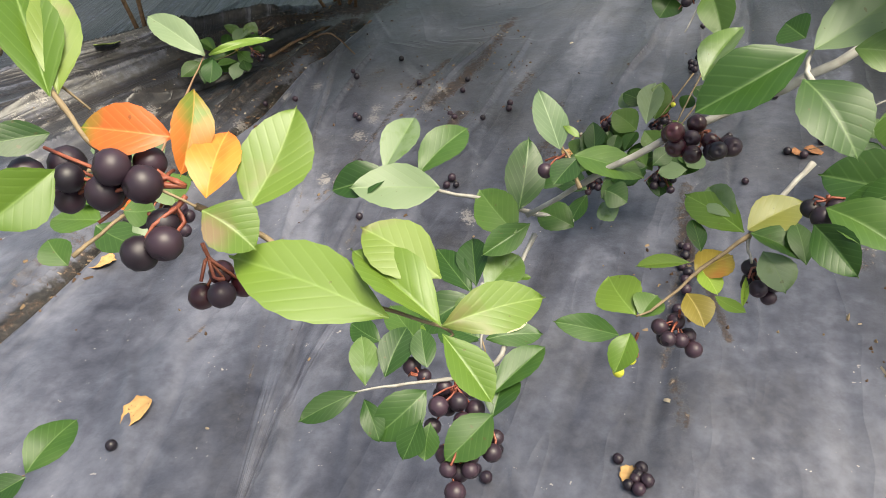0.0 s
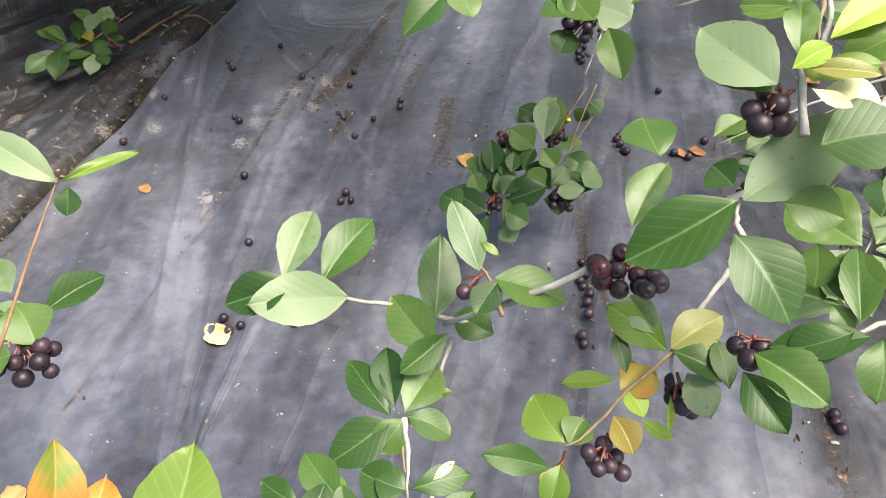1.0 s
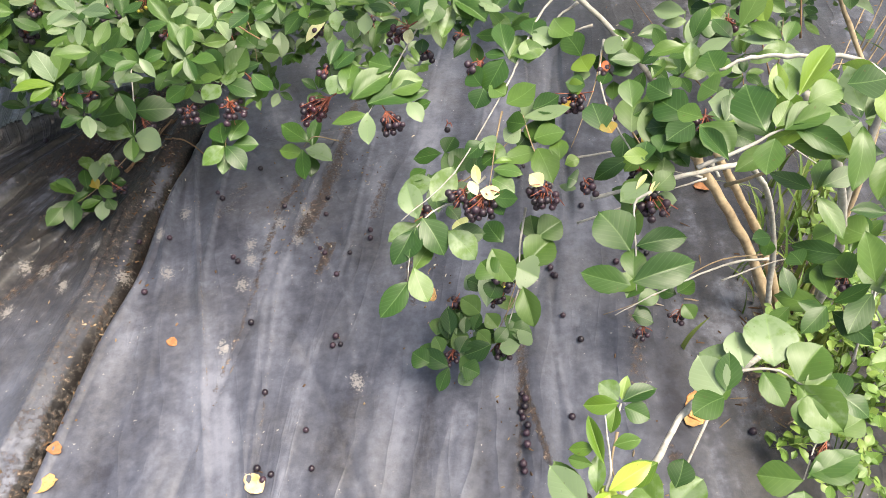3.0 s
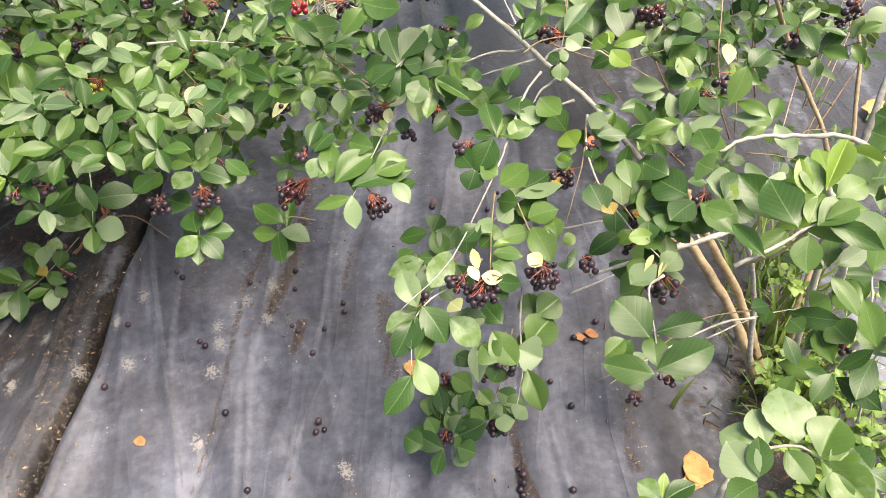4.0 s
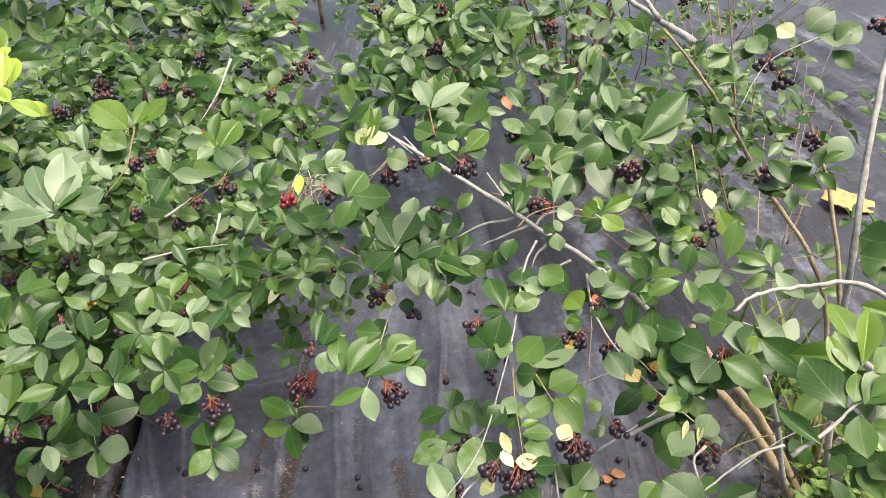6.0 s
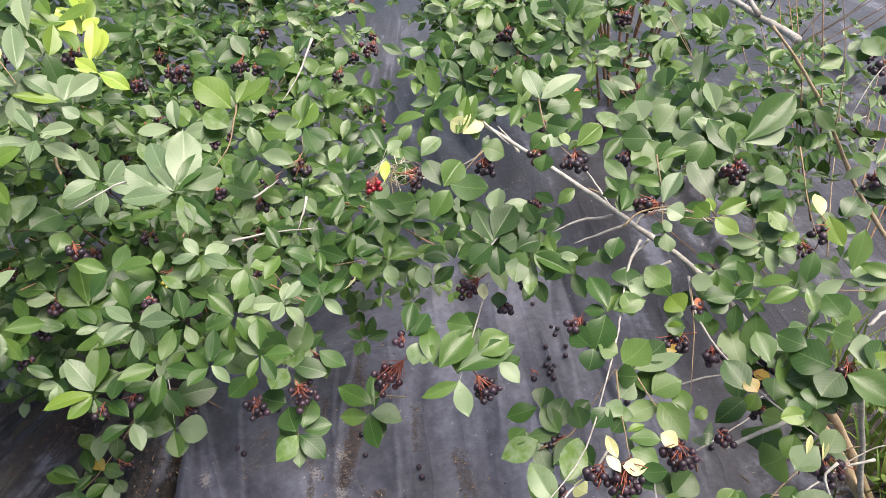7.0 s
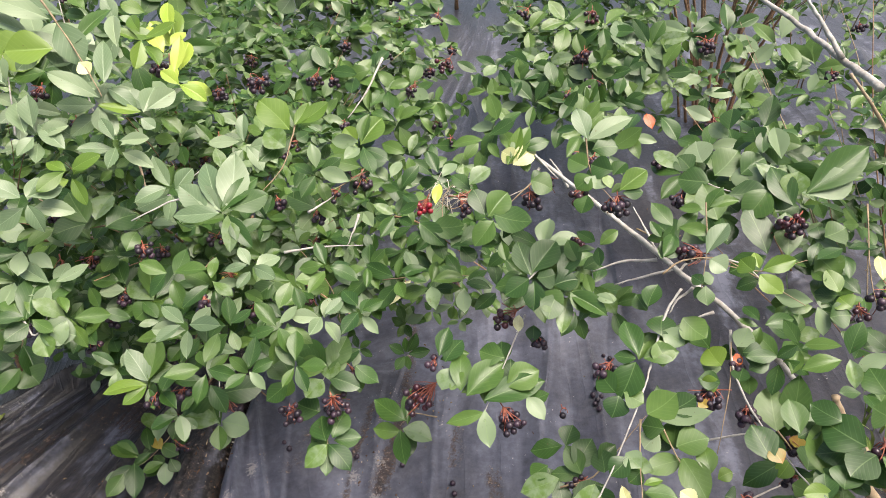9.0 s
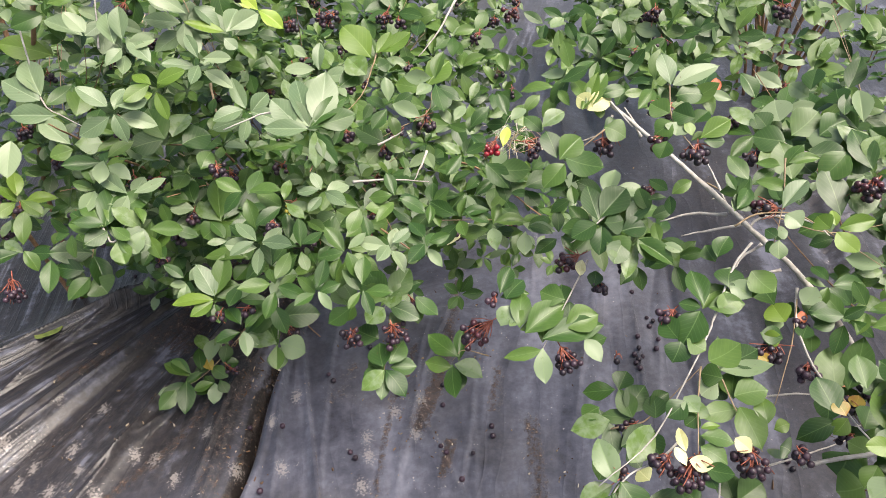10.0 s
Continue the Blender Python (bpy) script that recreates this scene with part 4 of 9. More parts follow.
leaves(near_shrub, (0.306, -0.508, 0.805), [
    (-0.298, 0.499, 0.223, -0.263, 0.488, 0.203, 0.038, 'g'),
    (-0.270, 0.513, 0.222, -0.243, 0.497, 0.201, 0.034, 'g'),
    (-0.314, 0.466, 0.208, -0.332, 0.483, 0.226, 0.027, 'g'),
])
twig(right_shrub, [(0.022, 0.287, 0.256), (0.011, 0.273, 0.250), (-0.013, 0.268, 0.249), (-0.039, 0.267, 0.249), (-0.060, 0.265, 0.249)], 0.0018)
leaves(right_shrub, (0.036, -0.412, 0.910), [
    (-0.058, 0.262, 0.252, -0.088, 0.250, 0.248, 0.015, 'g'),
    (-0.054, 0.265, 0.253, -0.056, 0.291, 0.265, 0.016, 'g'),
    (-0.044, 0.269, 0.254, -0.031, 0.295, 0.266, 0.018, 'g'),
    (-0.022, 0.272, 0.255, -0.024, 0.293, 0.265, 0.014, 'g'),
    (-0.023, 0.261, 0.250, -0.051, 0.240, 0.242, 0.023, 'g'),
    (-0.055, 0.259, 0.250, -0.048, 0.239, 0.241, 0.012, 'g'),
    (-0.027, 0.248, 0.244, -0.038, 0.231, 0.237, 0.016, 'g'),
    (-0.022, 0.246, 0.243, -0.026, 0.229, 0.236, 0.014, 'g'),
    (0.009, 0.248, 0.243, -0.017, 0.229, 0.235, 0.022, 'g'),
    (0.009, 0.247, 0.242, 0.022, 0.273, 0.254, 0.020, 'g'),
    (0.009, 0.256, 0.247, 0.041, 0.281, 0.256, 0.018, 'g'),
    (0.007, 0.285, 0.260, -0.007, 0.293, 0.264, 0.018, 'g'),
])
berry_cluster(right_shrub, (-0.007, 0.269, 0.248), (-0.011, 0.263, 0.240), 11, 0.017, 'k')
berry_cluster(right_shrub, (-0.024, 0.270, 0.249), (-0.030, 0.278, 0.248), 2, 0.006, 'k')
berry_cluster(right_shrub, (-0.009, 0.246, 0.237), (-0.009, 0.232, 0.225), 6, 0.011, 'k')
berry_cluster(right_shrub, (0.006, 0.252, 0.239), (0.010, 0.240, 0.228), 2, 0.008, 'k')
leaves(right_shrub, (-0.211, -0.500, 0.840), [
    (0.259, 0.815, 0.136, 0.233, 0.839, 0.144, 0.026, 'g'),
    (0.252, 0.791, 0.120, 0.276, 0.842, 0.157, 0.031, 'p'),
    (0.239, 0.787, 0.115, 0.216, 0.818, 0.127, 0.034, 'g'),
    (0.184, 0.776, 0.094, 0.190, 0.813, 0.118, 0.025, 'g'),
    (0.206, 0.769, 0.096, 0.216, 0.791, 0.111, 0.018, 'g'),
    (0.220, 0.768, 0.098, 0.239, 0.787, 0.115, 0.021, 'g'),
    (0.248, 0.784, 0.115, 0.260, 0.758, 0.102, 0.028, 'g'),
    (0.241, 0.741, 0.088, 0.226, 0.766, 0.099, 0.025, 'g'),
    (0.243, 0.741, 0.088, 0.195, 0.742, 0.076, 0.033, 'g'),
    (0.248, 0.740, 0.089, 0.276, 0.753, 0.103, 0.023, 'g'),
    (0.286, 0.727, 0.090, 0.307, 0.734, 0.100, 0.030, 'g'),
    (0.285, 0.724, 0.088, 0.252, 0.731, 0.084, 0.027, 'g'),
])
leaves(right_shrub, (-0.211, -0.500, 0.840), [
    (0.190, 0.748, 0.079, 0.211, 0.764, 0.094, 0.028, 'g'),
    (0.163, 0.757, 0.077, 0.159, 0.783, 0.092, 0.025, 'g'),
    (0.167, 0.736, 0.066, 0.131, 0.774, 0.079, 0.031, 'g'),
    (0.188, 0.729, 0.067, 0.211, 0.709, 0.061, 0.034, 'g'),
    (0.140, 0.751, 0.068, 0.117, 0.775, 0.077, 0.035, 'g'),
])
twig(right_shrub, [(0.334, 0.837, 0.164), (0.296, 0.794, 0.128), (0.273, 0.764, 0.105)], 0.0015)
twig(right_shrub, [(0.322, 0.838, 0.161), (0.290, 0.813, 0.138), (0.272, 0.799, 0.125)], 0.0015)
berry_cluster(right_shrub, (0.292, 0.820, 0.142), (0.293, 0.813, 0.133), 1, 0.006, 'Y')
twig(right_shrub, [(0.012, 0.322, 0.266), (0.011, 0.306, 0.260), (0.007, 0.284, 0.253)], 0.0022)
leaves(right_shrub, (-0.006, -0.300, 0.954), [
    (0.006, 0.285, 0.258, -0.015, 0.300, 0.262, 0.021, 'g'),
    (0.010, 0.286, 0.258, 0.041, 0.287, 0.259, 0.015, 'g'),
    (-0.026, 0.288, 0.259, -0.041, 0.314, 0.267, 0.019, 'g'),
    (-0.046, 0.290, 0.259, -0.064, 0.304, 0.264, 0.015, 'g'),
    (0.021, 0.288, 0.259, 0.034, 0.295, 0.261, 0.005, 'p2'),
    (-0.021, 0.285, 0.258, -0.036, 0.296, 0.261, 0.017, 'y'),
])
leaves(right_shrub, (-0.373, -0.204, 0.905), [
    (0.252, 0.260, 0.329, 0.246, 0.285, 0.332, 0.024, 'g'),
    (0.256, 0.256, 0.329, 0.262, 0.231, 0.326, 0.027, 'g'),
    (0.229, 0.270, 0.321, 0.239, 0.233, 0.317, 0.033, 'g'),
    (0.249, 0.260, 0.327, 0.270, 0.279, 0.341, 0.015, 'g'),
    (0.257, 0.259, 0.331, 0.288, 0.269, 0.345, 0.021, 'g'),
    (0.230, 0.246, 0.317, 0.235, 0.224, 0.314, 0.018, 'g'),
    (0.242, 0.225, 0.317, 0.247, 0.213, 0.316, 0.011, 'y'),
    (0.247, 0.235, 0.321, 0.243, 0.220, 0.316, 0.012, 'p'),
])
twig(right_shrub, [(0.258, 0.261, 0.326), (0.274, 0.264, 0.334), (0.286, 0.262, 0.338)], 0.0020)
leaves(right_shrub, (-0.369, -0.293, 0.882), [
    (0.232, 0.305, 0.367, 0.272, 0.283, 0.377, 0.020, 'g'),
    (0.240, 0.308, 0.372, 0.271, 0.324, 0.390, 0.026, 'p'),
    (0.237, 0.298, 0.367, 0.242, 0.271, 0.361, 0.016, 'g'),
    (0.208, 0.270, 0.346, 0.225, 0.302, 0.363, 0.018, 'g'),
    (0.204, 0.268, 0.344, 0.178, 0.273, 0.334, 0.018, 'g'),
])
leaves(right_shrub, (-0.371, -0.402, 0.838), [
    (0.195, 0.330, 0.450, 0.232, 0.334, 0.468, 0.017, 'Y'),
    (0.179, 0.326, 0.441, 0.195, 0.327, 0.449, 0.011, 'Y'),
    (0.182, 0.316, 0.437, 0.191, 0.302, 0.435, 0.006, 'p2'),
    (0.184, 0.323, 0.442, 0.206, 0.309, 0.444, 0.009, 'o2'),
    (0.198, 0.348, 0.460, 0.199, 0.384, 0.477, 0.012, 'y'),
    (0.209, 0.356, 0.469, 0.230, 0.351, 0.476, 0.013, 'g'),
    (0.195, 0.361, 0.465, 0.176, 0.368, 0.460, 0.012, 'y'),
])
twig(right_shrub, [(0.194, 0.332, 0.446), (0.203, 0.344, 0.455), (0.208, 0.364, 0.467), (0.212, 0.379, 0.476)], 0.0018)
leaves(right_shrub, (-0.463, -0.368, 0.806), [
    (0.356, 0.399, 0.400, 0.326, 0.399, 0.383, 0.030, 'g'),
    (0.356, 0.401, 0.401, 0.349, 0.441, 0.416, 0.040, 'p'),
    (0.359, 0.402, 0.404, 0.374, 0.430, 0.425, 0.025, 'g'),
])
twig(right_shrub, [(0.364, 0.412, 0.341), (0.315, 0.372, 0.320), (0.284, 0.346, 0.307)], 0.0020)
leaves(right_shrub, (-0.226, -0.214, 0.950), [
    (0.282, 0.348, 0.311, 0.264, 0.394, 0.317, 0.043, 'g'),
    (0.289, 0.346, 0.312, 0.330, 0.360, 0.325, 0.038, 'g'),
    (0.287, 0.343, 0.311, 0.331, 0.309, 0.314, 0.032, 'g'),
    (0.283, 0.340, 0.310, 0.296, 0.299, 0.303, 0.030, 'g'),
    (0.279, 0.342, 0.309, 0.247, 0.325, 0.297, 0.032, 'g'),
    (0.255, 0.317, 0.298, 0.212, 0.359, 0.297, 0.044, 'g'),
    (0.301, 0.361, 0.318, 0.321, 0.383, 0.328, 0.027, 'g'),
])
twig(right_shrub, [(0.226, 0.376, 0.446), (0.211, 0.353, 0.437), (0.208, 0.321, 0.428)], 0.0015)
leaves(right_shrub, (-0.183, -0.250, 0.951), [
    (0.177, 0.330, 0.429, 0.166, 0.373, 0.438, 0.026, 'g'),
    (0.246, 0.342, 0.445, 0.211, 0.339, 0.438, 0.021, 'y'),
    (0.193, 0.329, 0.432, 0.203, 0.338, 0.436, 0.019, 'Y'),
    (0.196, 0.324, 0.431, 0.212, 0.310, 0.430, 0.019, 'p2'),
    (0.124, 0.316, 0.415, 0.127, 0.341, 0.422, 0.022, 'g'),
])
twig(right_shrub, [(0.239, 0.394, 0.418), (0.250, 0.410, 0.427)], 0.0024)
leaves(right_shrub, (-0.227, -0.312, 0.922), [
    (0.247, 0.409, 0.430, 0.216, 0.419, 0.426, 0.018, 'y'),
    (0.248, 0.412, 0.431, 0.237, 0.432, 0.435, 0.021, 'g'),
    (0.250, 0.411, 0.431, 0.264, 0.428, 0.440, 0.011, 'y'),
    (0.250, 0.409, 0.431, 0.283, 0.409, 0.439, 0.018, 'g'),
    (0.250, 0.404, 0.429, 0.267, 0.387, 0.427, 0.021, 'g'),
    (0.244, 0.409, 0.429, 0.230, 0.389, 0.419, 0.013, 'y'),
])
twig(right_shrub, [(0.372, 0.441, 0.353), (0.414, 0.435, 0.367), (0.443, 0.421, 0.372), (0.458, 0.395, 0.370), (0.486, 0.374, 0.374)], 0.0024)
leaves(right_shrub, (-0.326, -0.281, 0.903), [
    (0.406, 0.433, 0.368, 0.383, 0.472, 0.371, 0.047, 'g'),
    (0.397, 0.432, 0.364, 0.365, 0.431, 0.352, 0.030, 'g'),
    (0.412, 0.436, 0.371, 0.421, 0.473, 0.385, 0.034, 'g'),
    (0.438, 0.425, 0.377, 0.460, 0.477, 0.401, 0.056, 'g'),
    (0.450, 0.404, 0.374, 0.489, 0.425, 0.395, 0.045, 'g'),
    (0.448, 0.401, 0.373, 0.465, 0.346, 0.362, 0.045, 'g'),
    (0.426, 0.425, 0.372, 0.429, 0.387, 0.362, 0.030, 'g'),
    (0.449, 0.390, 0.370, 0.486, 0.395, 0.385, 0.025, 'g'),
    (0.478, 0.375, 0.376, 0.493, 0.349, 0.373, 0.024, 'g'),
    (0.557, 0.377, 0.405, 0.514, 0.389, 0.393, 0.029, 'y'),
    (0.483, 0.373, 0.377, 0.481, 0.398, 0.384, 0.028, 'g'),
    (0.452, 0.388, 0.371, 0.437, 0.361, 0.356, 0.033, 'g'),
])
twig(right_shrub, [(0.573, 0.424, 0.234), (0.536, 0.399, 0.216), (0.499, 0.366, 0.196)], 0.0022)
leaves(right_shrub, (-0.324, -0.184, 0.928), [
    (0.496, 0.364, 0.200, 0.453, 0.390, 0.190, 0.042, 'g'),
    (0.504, 0.369, 0.204, 0.559, 0.355, 0.220, 0.041, 'g'),
    (0.491, 0.355, 0.196, 0.475, 0.333, 0.186, 0.040, 'g'),
    (0.501, 0.365, 0.202, 0.569, 0.366, 0.226, 0.030, 'g'),
    (0.544, 0.392, 0.222, 0.530, 0.414, 0.221, 0.034, 'g'),
    (0.553, 0.395, 0.226, 0.589, 0.398, 0.239, 0.033, 'g'),
])
berry_cluster(right_shrub, (0.551, 0.399, 0.220), (0.532, 0.383, 0.204), 8, 0.027, 'k')
twig(right_shrub, [(0.357, 0.580, 0.511), (0.338, 0.576, 0.503), (0.324, 0.541, 0.483), (0.308, 0.502, 0.461)], 0.0020)
leaves(right_shrub, (-0.274, -0.393, 0.878), [
    (0.303, 0.506, 0.466, 0.263, 0.538, 0.467, 0.029, 'g'),
    (0.306, 0.508, 0.467, 0.371, 0.500, 0.484, 0.036, 'g'),
    (0.308, 0.511, 0.469, 0.321, 0.538, 0.485, 0.026, 'g'),
    (0.322, 0.537, 0.485, 0.371, 0.524, 0.495, 0.026, 'g'),
    (0.315, 0.535, 0.482, 0.301, 0.583, 0.499, 0.047, 'g'),
])
leaves(right_shrub, (-0.316, -0.461, 0.829), [
    (0.405, 0.662, 0.495, 0.425, 0.705, 0.526, 0.036, 'g'),
    (0.423, 0.659, 0.500, 0.457, 0.680, 0.524, 0.027, 'g'),
    (0.429, 0.649, 0.496, 0.473, 0.634, 0.505, 0.029, 'g'),
    (0.411, 0.645, 0.487, 0.398, 0.671, 0.497, 0.028, 'g'),
    (0.382, 0.641, 0.474, 0.361, 0.629, 0.459, 0.023, 'g'),
    (0.403, 0.627, 0.474, 0.418, 0.648, 0.491, 0.025, 'g'),
])
berry_cluster(right_shrub, (0.394, 0.633, 0.468), (0.385, 0.618, 0.451), 8, 0.023, 'k')
twig(right_shrub, [(0.242, 0.765, 0.419), (0.199, 0.749, 0.405), (0.164, 0.746, 0.398), (0.133, 0.727, 0.385), (0.111, 0.680, 0.356)], 0.0020)
leaves(right_shrub, (-0.103, -0.485, 0.869), [
    (0.149, 0.740, 0.398, 0.164, 0.693, 0.374, 0.036, 'g'),
    (0.144, 0.740, 0.397, 0.140, 0.789, 0.424, 0.030, 'g'),
    (0.167, 0.754, 0.408, 0.205, 0.785, 0.429, 0.033, 'g'),
    (0.139, 0.732, 0.392, 0.119, 0.701, 0.373, 0.029, 'g'),
    (0.111, 0.677, 0.358, 0.066, 0.650, 0.338, 0.029, 'g'),
    (0.122, 0.691, 0.367, 0.128, 0.648, 0.344, 0.029, 'g'),
    (0.175, 0.717, 0.388, 0.199, 0.677, 0.368, 0.033, 'g'),
    (0.134, 0.731, 0.391, 0.097, 0.701, 0.370, 0.028, 'g'),
])
berry_cluster(right_shrub, (0.165, 0.746, 0.398), (0.152, 0.756, 0.396), 5, 0.017, 'k')
twig(right_shrub, [(0.292, 0.747, 0.365), (0.267, 0.703, 0.338), (0.253, 0.664, 0.317), (0.224, 0.625, 0.292)], 0.0020)
leaves(right_shrub, (-0.162, -0.434, 0.886), [
    (0.232, 0.712, 0.341, 0.245, 0.664, 0.319, 0.036, 'g'),
    (0.254, 0.657, 0.318, 0.251, 0.608, 0.293, 0.030, 'g'),
    (0.266, 0.678, 0.330, 0.312, 0.698, 0.349, 0.044, 'g'),
    (0.252, 0.683, 0.330, 0.278, 0.659, 0.323, 0.044, 'g'),
    (0.248, 0.714, 0.345, 0.236, 0.749, 0.359, 0.030, 'g'),
    (0.227, 0.677, 0.323, 0.213, 0.704, 0.333, 0.036, 'g'),
    (0.292, 0.706, 0.348, 0.330, 0.714, 0.360, 0.037, 'g'),
])
berry_cluster(right_shrub, (0.254, 0.686, 0.327), (0.234, 0.675, 0.312), 6, 0.020, 'k')
twig(right_shrub, [(0.720, 0.709, 0.166), (0.642, 0.736, 0.154), (0.573, 0.735, 0.133), (0.512, 0.729, 0.113), (0.436, 0.735, 0.093)], 0.0016)
leaves(right_shrub, (-0.265, -0.333, 0.905), [
    (0.490, 0.726, 0.110, 0.530, 0.728, 0.122, 0.028, 'g'),
    (0.478, 0.742, 0.112, 0.517, 0.764, 0.132, 0.034, 'g'),
    (0.475, 0.714, 0.101, 0.503, 0.691, 0.101, 0.027, 'g'),
    (0.554, 0.717, 0.125, 0.585, 0.722, 0.136, 0.029, 'g'),
    (0.554, 0.697, 0.118, 0.560, 0.670, 0.110, 0.027, 'g'),
    (0.465, 0.758, 0.114, 0.509, 0.768, 0.131, 0.032, 'g'),
])
berry_cluster(right_shrub, (0.490, 0.701, 0.095), (0.483, 0.684, 0.081), 4, 0.016, 'k')
berry_cluster(right_shrub, (0.556, 0.700, 0.114), (0.542, 0.686, 0.099), 4, 0.018, 'k')
twig(near_shrub, [(-0.224, 0.348, 0.294), (-0.202, 0.381, 0.300), (-0.187, 0.405, 0.305), (-0.172, 0.408, 0.303)], 0.0016, TWIG)
leaves(near_shrub, (0.207, -0.313, 0.927), [
    (-0.203, 0.409, 0.315, -0.229, 0.439, 0.331, 0.026, 'g'),
    (-0.187, 0.415, 0.314, -0.200, 0.439, 0.324, 0.018, 'g'),
    (-0.170, 0.405, 0.306, -0.142, 0.428, 0.308, 0.020, 'g'),
    (-0.185, 0.409, 0.311, -0.173, 0.387, 0.301, 0.027, 'g'),
    (-0.189, 0.404, 0.310, -0.215, 0.395, 0.313, 0.026, 'g'),
    (-0.200, 0.381, 0.305, -0.235, 0.400, 0.319, 0.029, 'g'),
    (-0.201, 0.378, 0.304, -0.182, 0.380, 0.301, 0.021, 'g'),
    (-0.207, 0.387, 0.308, -0.191, 0.385, 0.304, 0.015, 'O'),
    (-0.211, 0.369, 0.304, -0.241, 0.371, 0.311, 0.032, 'g'),
])
berry_cluster(near_shrub, (-0.185, 0.402, 0.303), (-0.181, 0.386, 0.290), 10, 0.017, 'k')
twig(right_shrub, [(0.388, 0.777, 0.279), (0.453, 0.769, 0.297), (0.510, 0.765, 0.315)], 0.0022)
twig(right_shrub, [(0.400, 0.843, 0.348), (0.458, 0.823, 0.359), (0.490, 0.807, 0.363)], 0.0022)
twig(right_shrub, [(0.637, 0.719, 0.121), (0.683, 0.712, 0.140), (0.736, 0.700, 0.159), (0.790, 0.674, 0.175)], 0.0020)
twig(right_shrub, [(0.756, 0.836, 0.532), (0.791, 0.827, 0.549), (0.838, 0.802, 0.567), (0.847, 0.779, 0.563)], 0.0016)
twig(right_shrub, [(0.721, 0.754, 0.477), (0.729, 0.754, 0.482), (0.755, 0.734, 0.489)], 0.0016)
twig(right_shrub, [(0.627, 0.787, 0.292), (0.623, 0.809, 0.302), (0.582, 0.838, 0.299)], 0.0030)
twig(right_shrub, [(0.622, 0.800, 0.297), (0.647, 0.832, 0.323)], 0.0026)
twig(right_shrub, [(0.611, 0.793, 0.289), (0.558, 0.805, 0.272)], 0.0026)
twig(right_shrub, [(0.607, 0.798, 0.289), (0.569, 0.829, 0.289)], 0.0022)
twig(right_shrub, [(0.662, 0.809, 0.373), (0.691, 0.757, 0.364), (0.732, 0.673, 0.346)], 0.0022)
twig(right_shrub, [(0.711, 0.825, 0.406), (0.748, 0.792, 0.410), (0.777, 0.755, 0.407)], 0.0016)
twig(right_shrub, [(0.777, 0.658, 0.363), (0.770, 0.622, 0.342), (0.748, 0.580, 0.311), (0.689, 0.516, 0.252), (0.655, 0.485, 0.219)], 0.0026)
twig(right_shrub, [(0.654, 0.665, 0.222), (0.610, 0.682, 0.213), (0.542, 0.689, 0.192), (0.485, 0.691, 0.172), (0.425, 0.689, 0.151)], 0.0026)
twig(left_shrub, [(-0.566, 1.585, 0.766), (-0.541, 1.478, 0.672), (-0.514, 1.457, 0.647), (-0.476, 1.441, 0.623)], 0.0020)
leaves(left_shrub, (0.212, -0.618, 0.757), [
    (-0.540, 1.478, 0.677, -0.558, 1.530, 0.725, 0.037, 'p'),
    (-0.542, 1.471, 0.672, -0.594, 1.496, 0.707, 0.038, 'p'),
    (-0.521, 1.452, 0.651, -0.587, 1.448, 0.665, 0.033, 'p'),
    (-0.534, 1.466, 0.665, -0.493, 1.497, 0.679, 0.024, 'g'),
    (-0.493, 1.454, 0.644, -0.475, 1.503, 0.679, 0.039, 'g'),
    (-0.505, 1.414, 0.615, -0.546, 1.446, 0.653, 0.033, 'p'),
    (-0.502, 1.408, 0.609, -0.537, 1.396, 0.609, 0.027, 'g'),
    (-0.500, 1.415, 0.614, -0.459, 1.421, 0.608, 0.037, 'g'),
    (-0.469, 1.439, 0.625, -0.459, 1.472, 0.649, 0.028, 'g'),
    (-0.585, 1.412, 0.636, -0.592, 1.360, 0.595, 0.035, 'p'),
])
leaves(left_shrub, (0.125, -0.609, 0.783), [
    (-0.346, 1.333, 0.638, -0.366, 1.378, 0.675, 0.040, 'g'),
    (-0.335, 1.336, 0.638, -0.308, 1.370, 0.660, 0.040, 'g'),
    (-0.348, 1.332, 0.637, -0.396, 1.320, 0.636, 0.039, 'g'),
    (-0.323, 1.325, 0.628, -0.278, 1.342, 0.634, 0.044, 'g'),
    (-0.301, 1.292, 0.598, -0.281, 1.318, 0.615, 0.026, 'g'),
])
rosette(left_shrub, (-0.405, 1.342, 0.654), (0.125, -0.609, 0.783), 5, 0.038, 'g')
rosette(left_shrub, (-0.447, 1.273, 0.607), (0.125, -0.609, 0.783), 5, 0.039, 'g')
leaves(left_shrub, (0.180, -0.665, 0.725), [
    (-0.493, 1.636, 0.720, -0.540, 1.660, 0.753, 0.042, 'p'),
    (-0.567, 1.661, 0.761, -0.588, 1.681, 0.784, 0.026, 'p'),
    (-0.440, 1.617, 0.689, -0.459, 1.668, 0.740, 0.049, 'p'),
    (-0.384, 1.610, 0.669, -0.420, 1.638, 0.703, 0.037, 'p'),
    (-0.538, 1.603, 0.700, -0.623, 1.613, 0.730, 0.041, 'y'),
    (-0.330, 1.687, 0.725, -0.373, 1.711, 0.759, 0.038, 'p'),
])
rosette(left_shrub, (-0.493, 1.613, 0.699), (0.180, -0.665, 0.725), 4, 0.038, 'g')
rosette(left_shrub, (-0.412, 1.596, 0.663), (0.180, -0.665, 0.725), 5, 0.043, 'g')
rosette(left_shrub, (-0.564, 1.631, 0.732), (0.180, -0.665, 0.725), 5, 0.042, 'g')
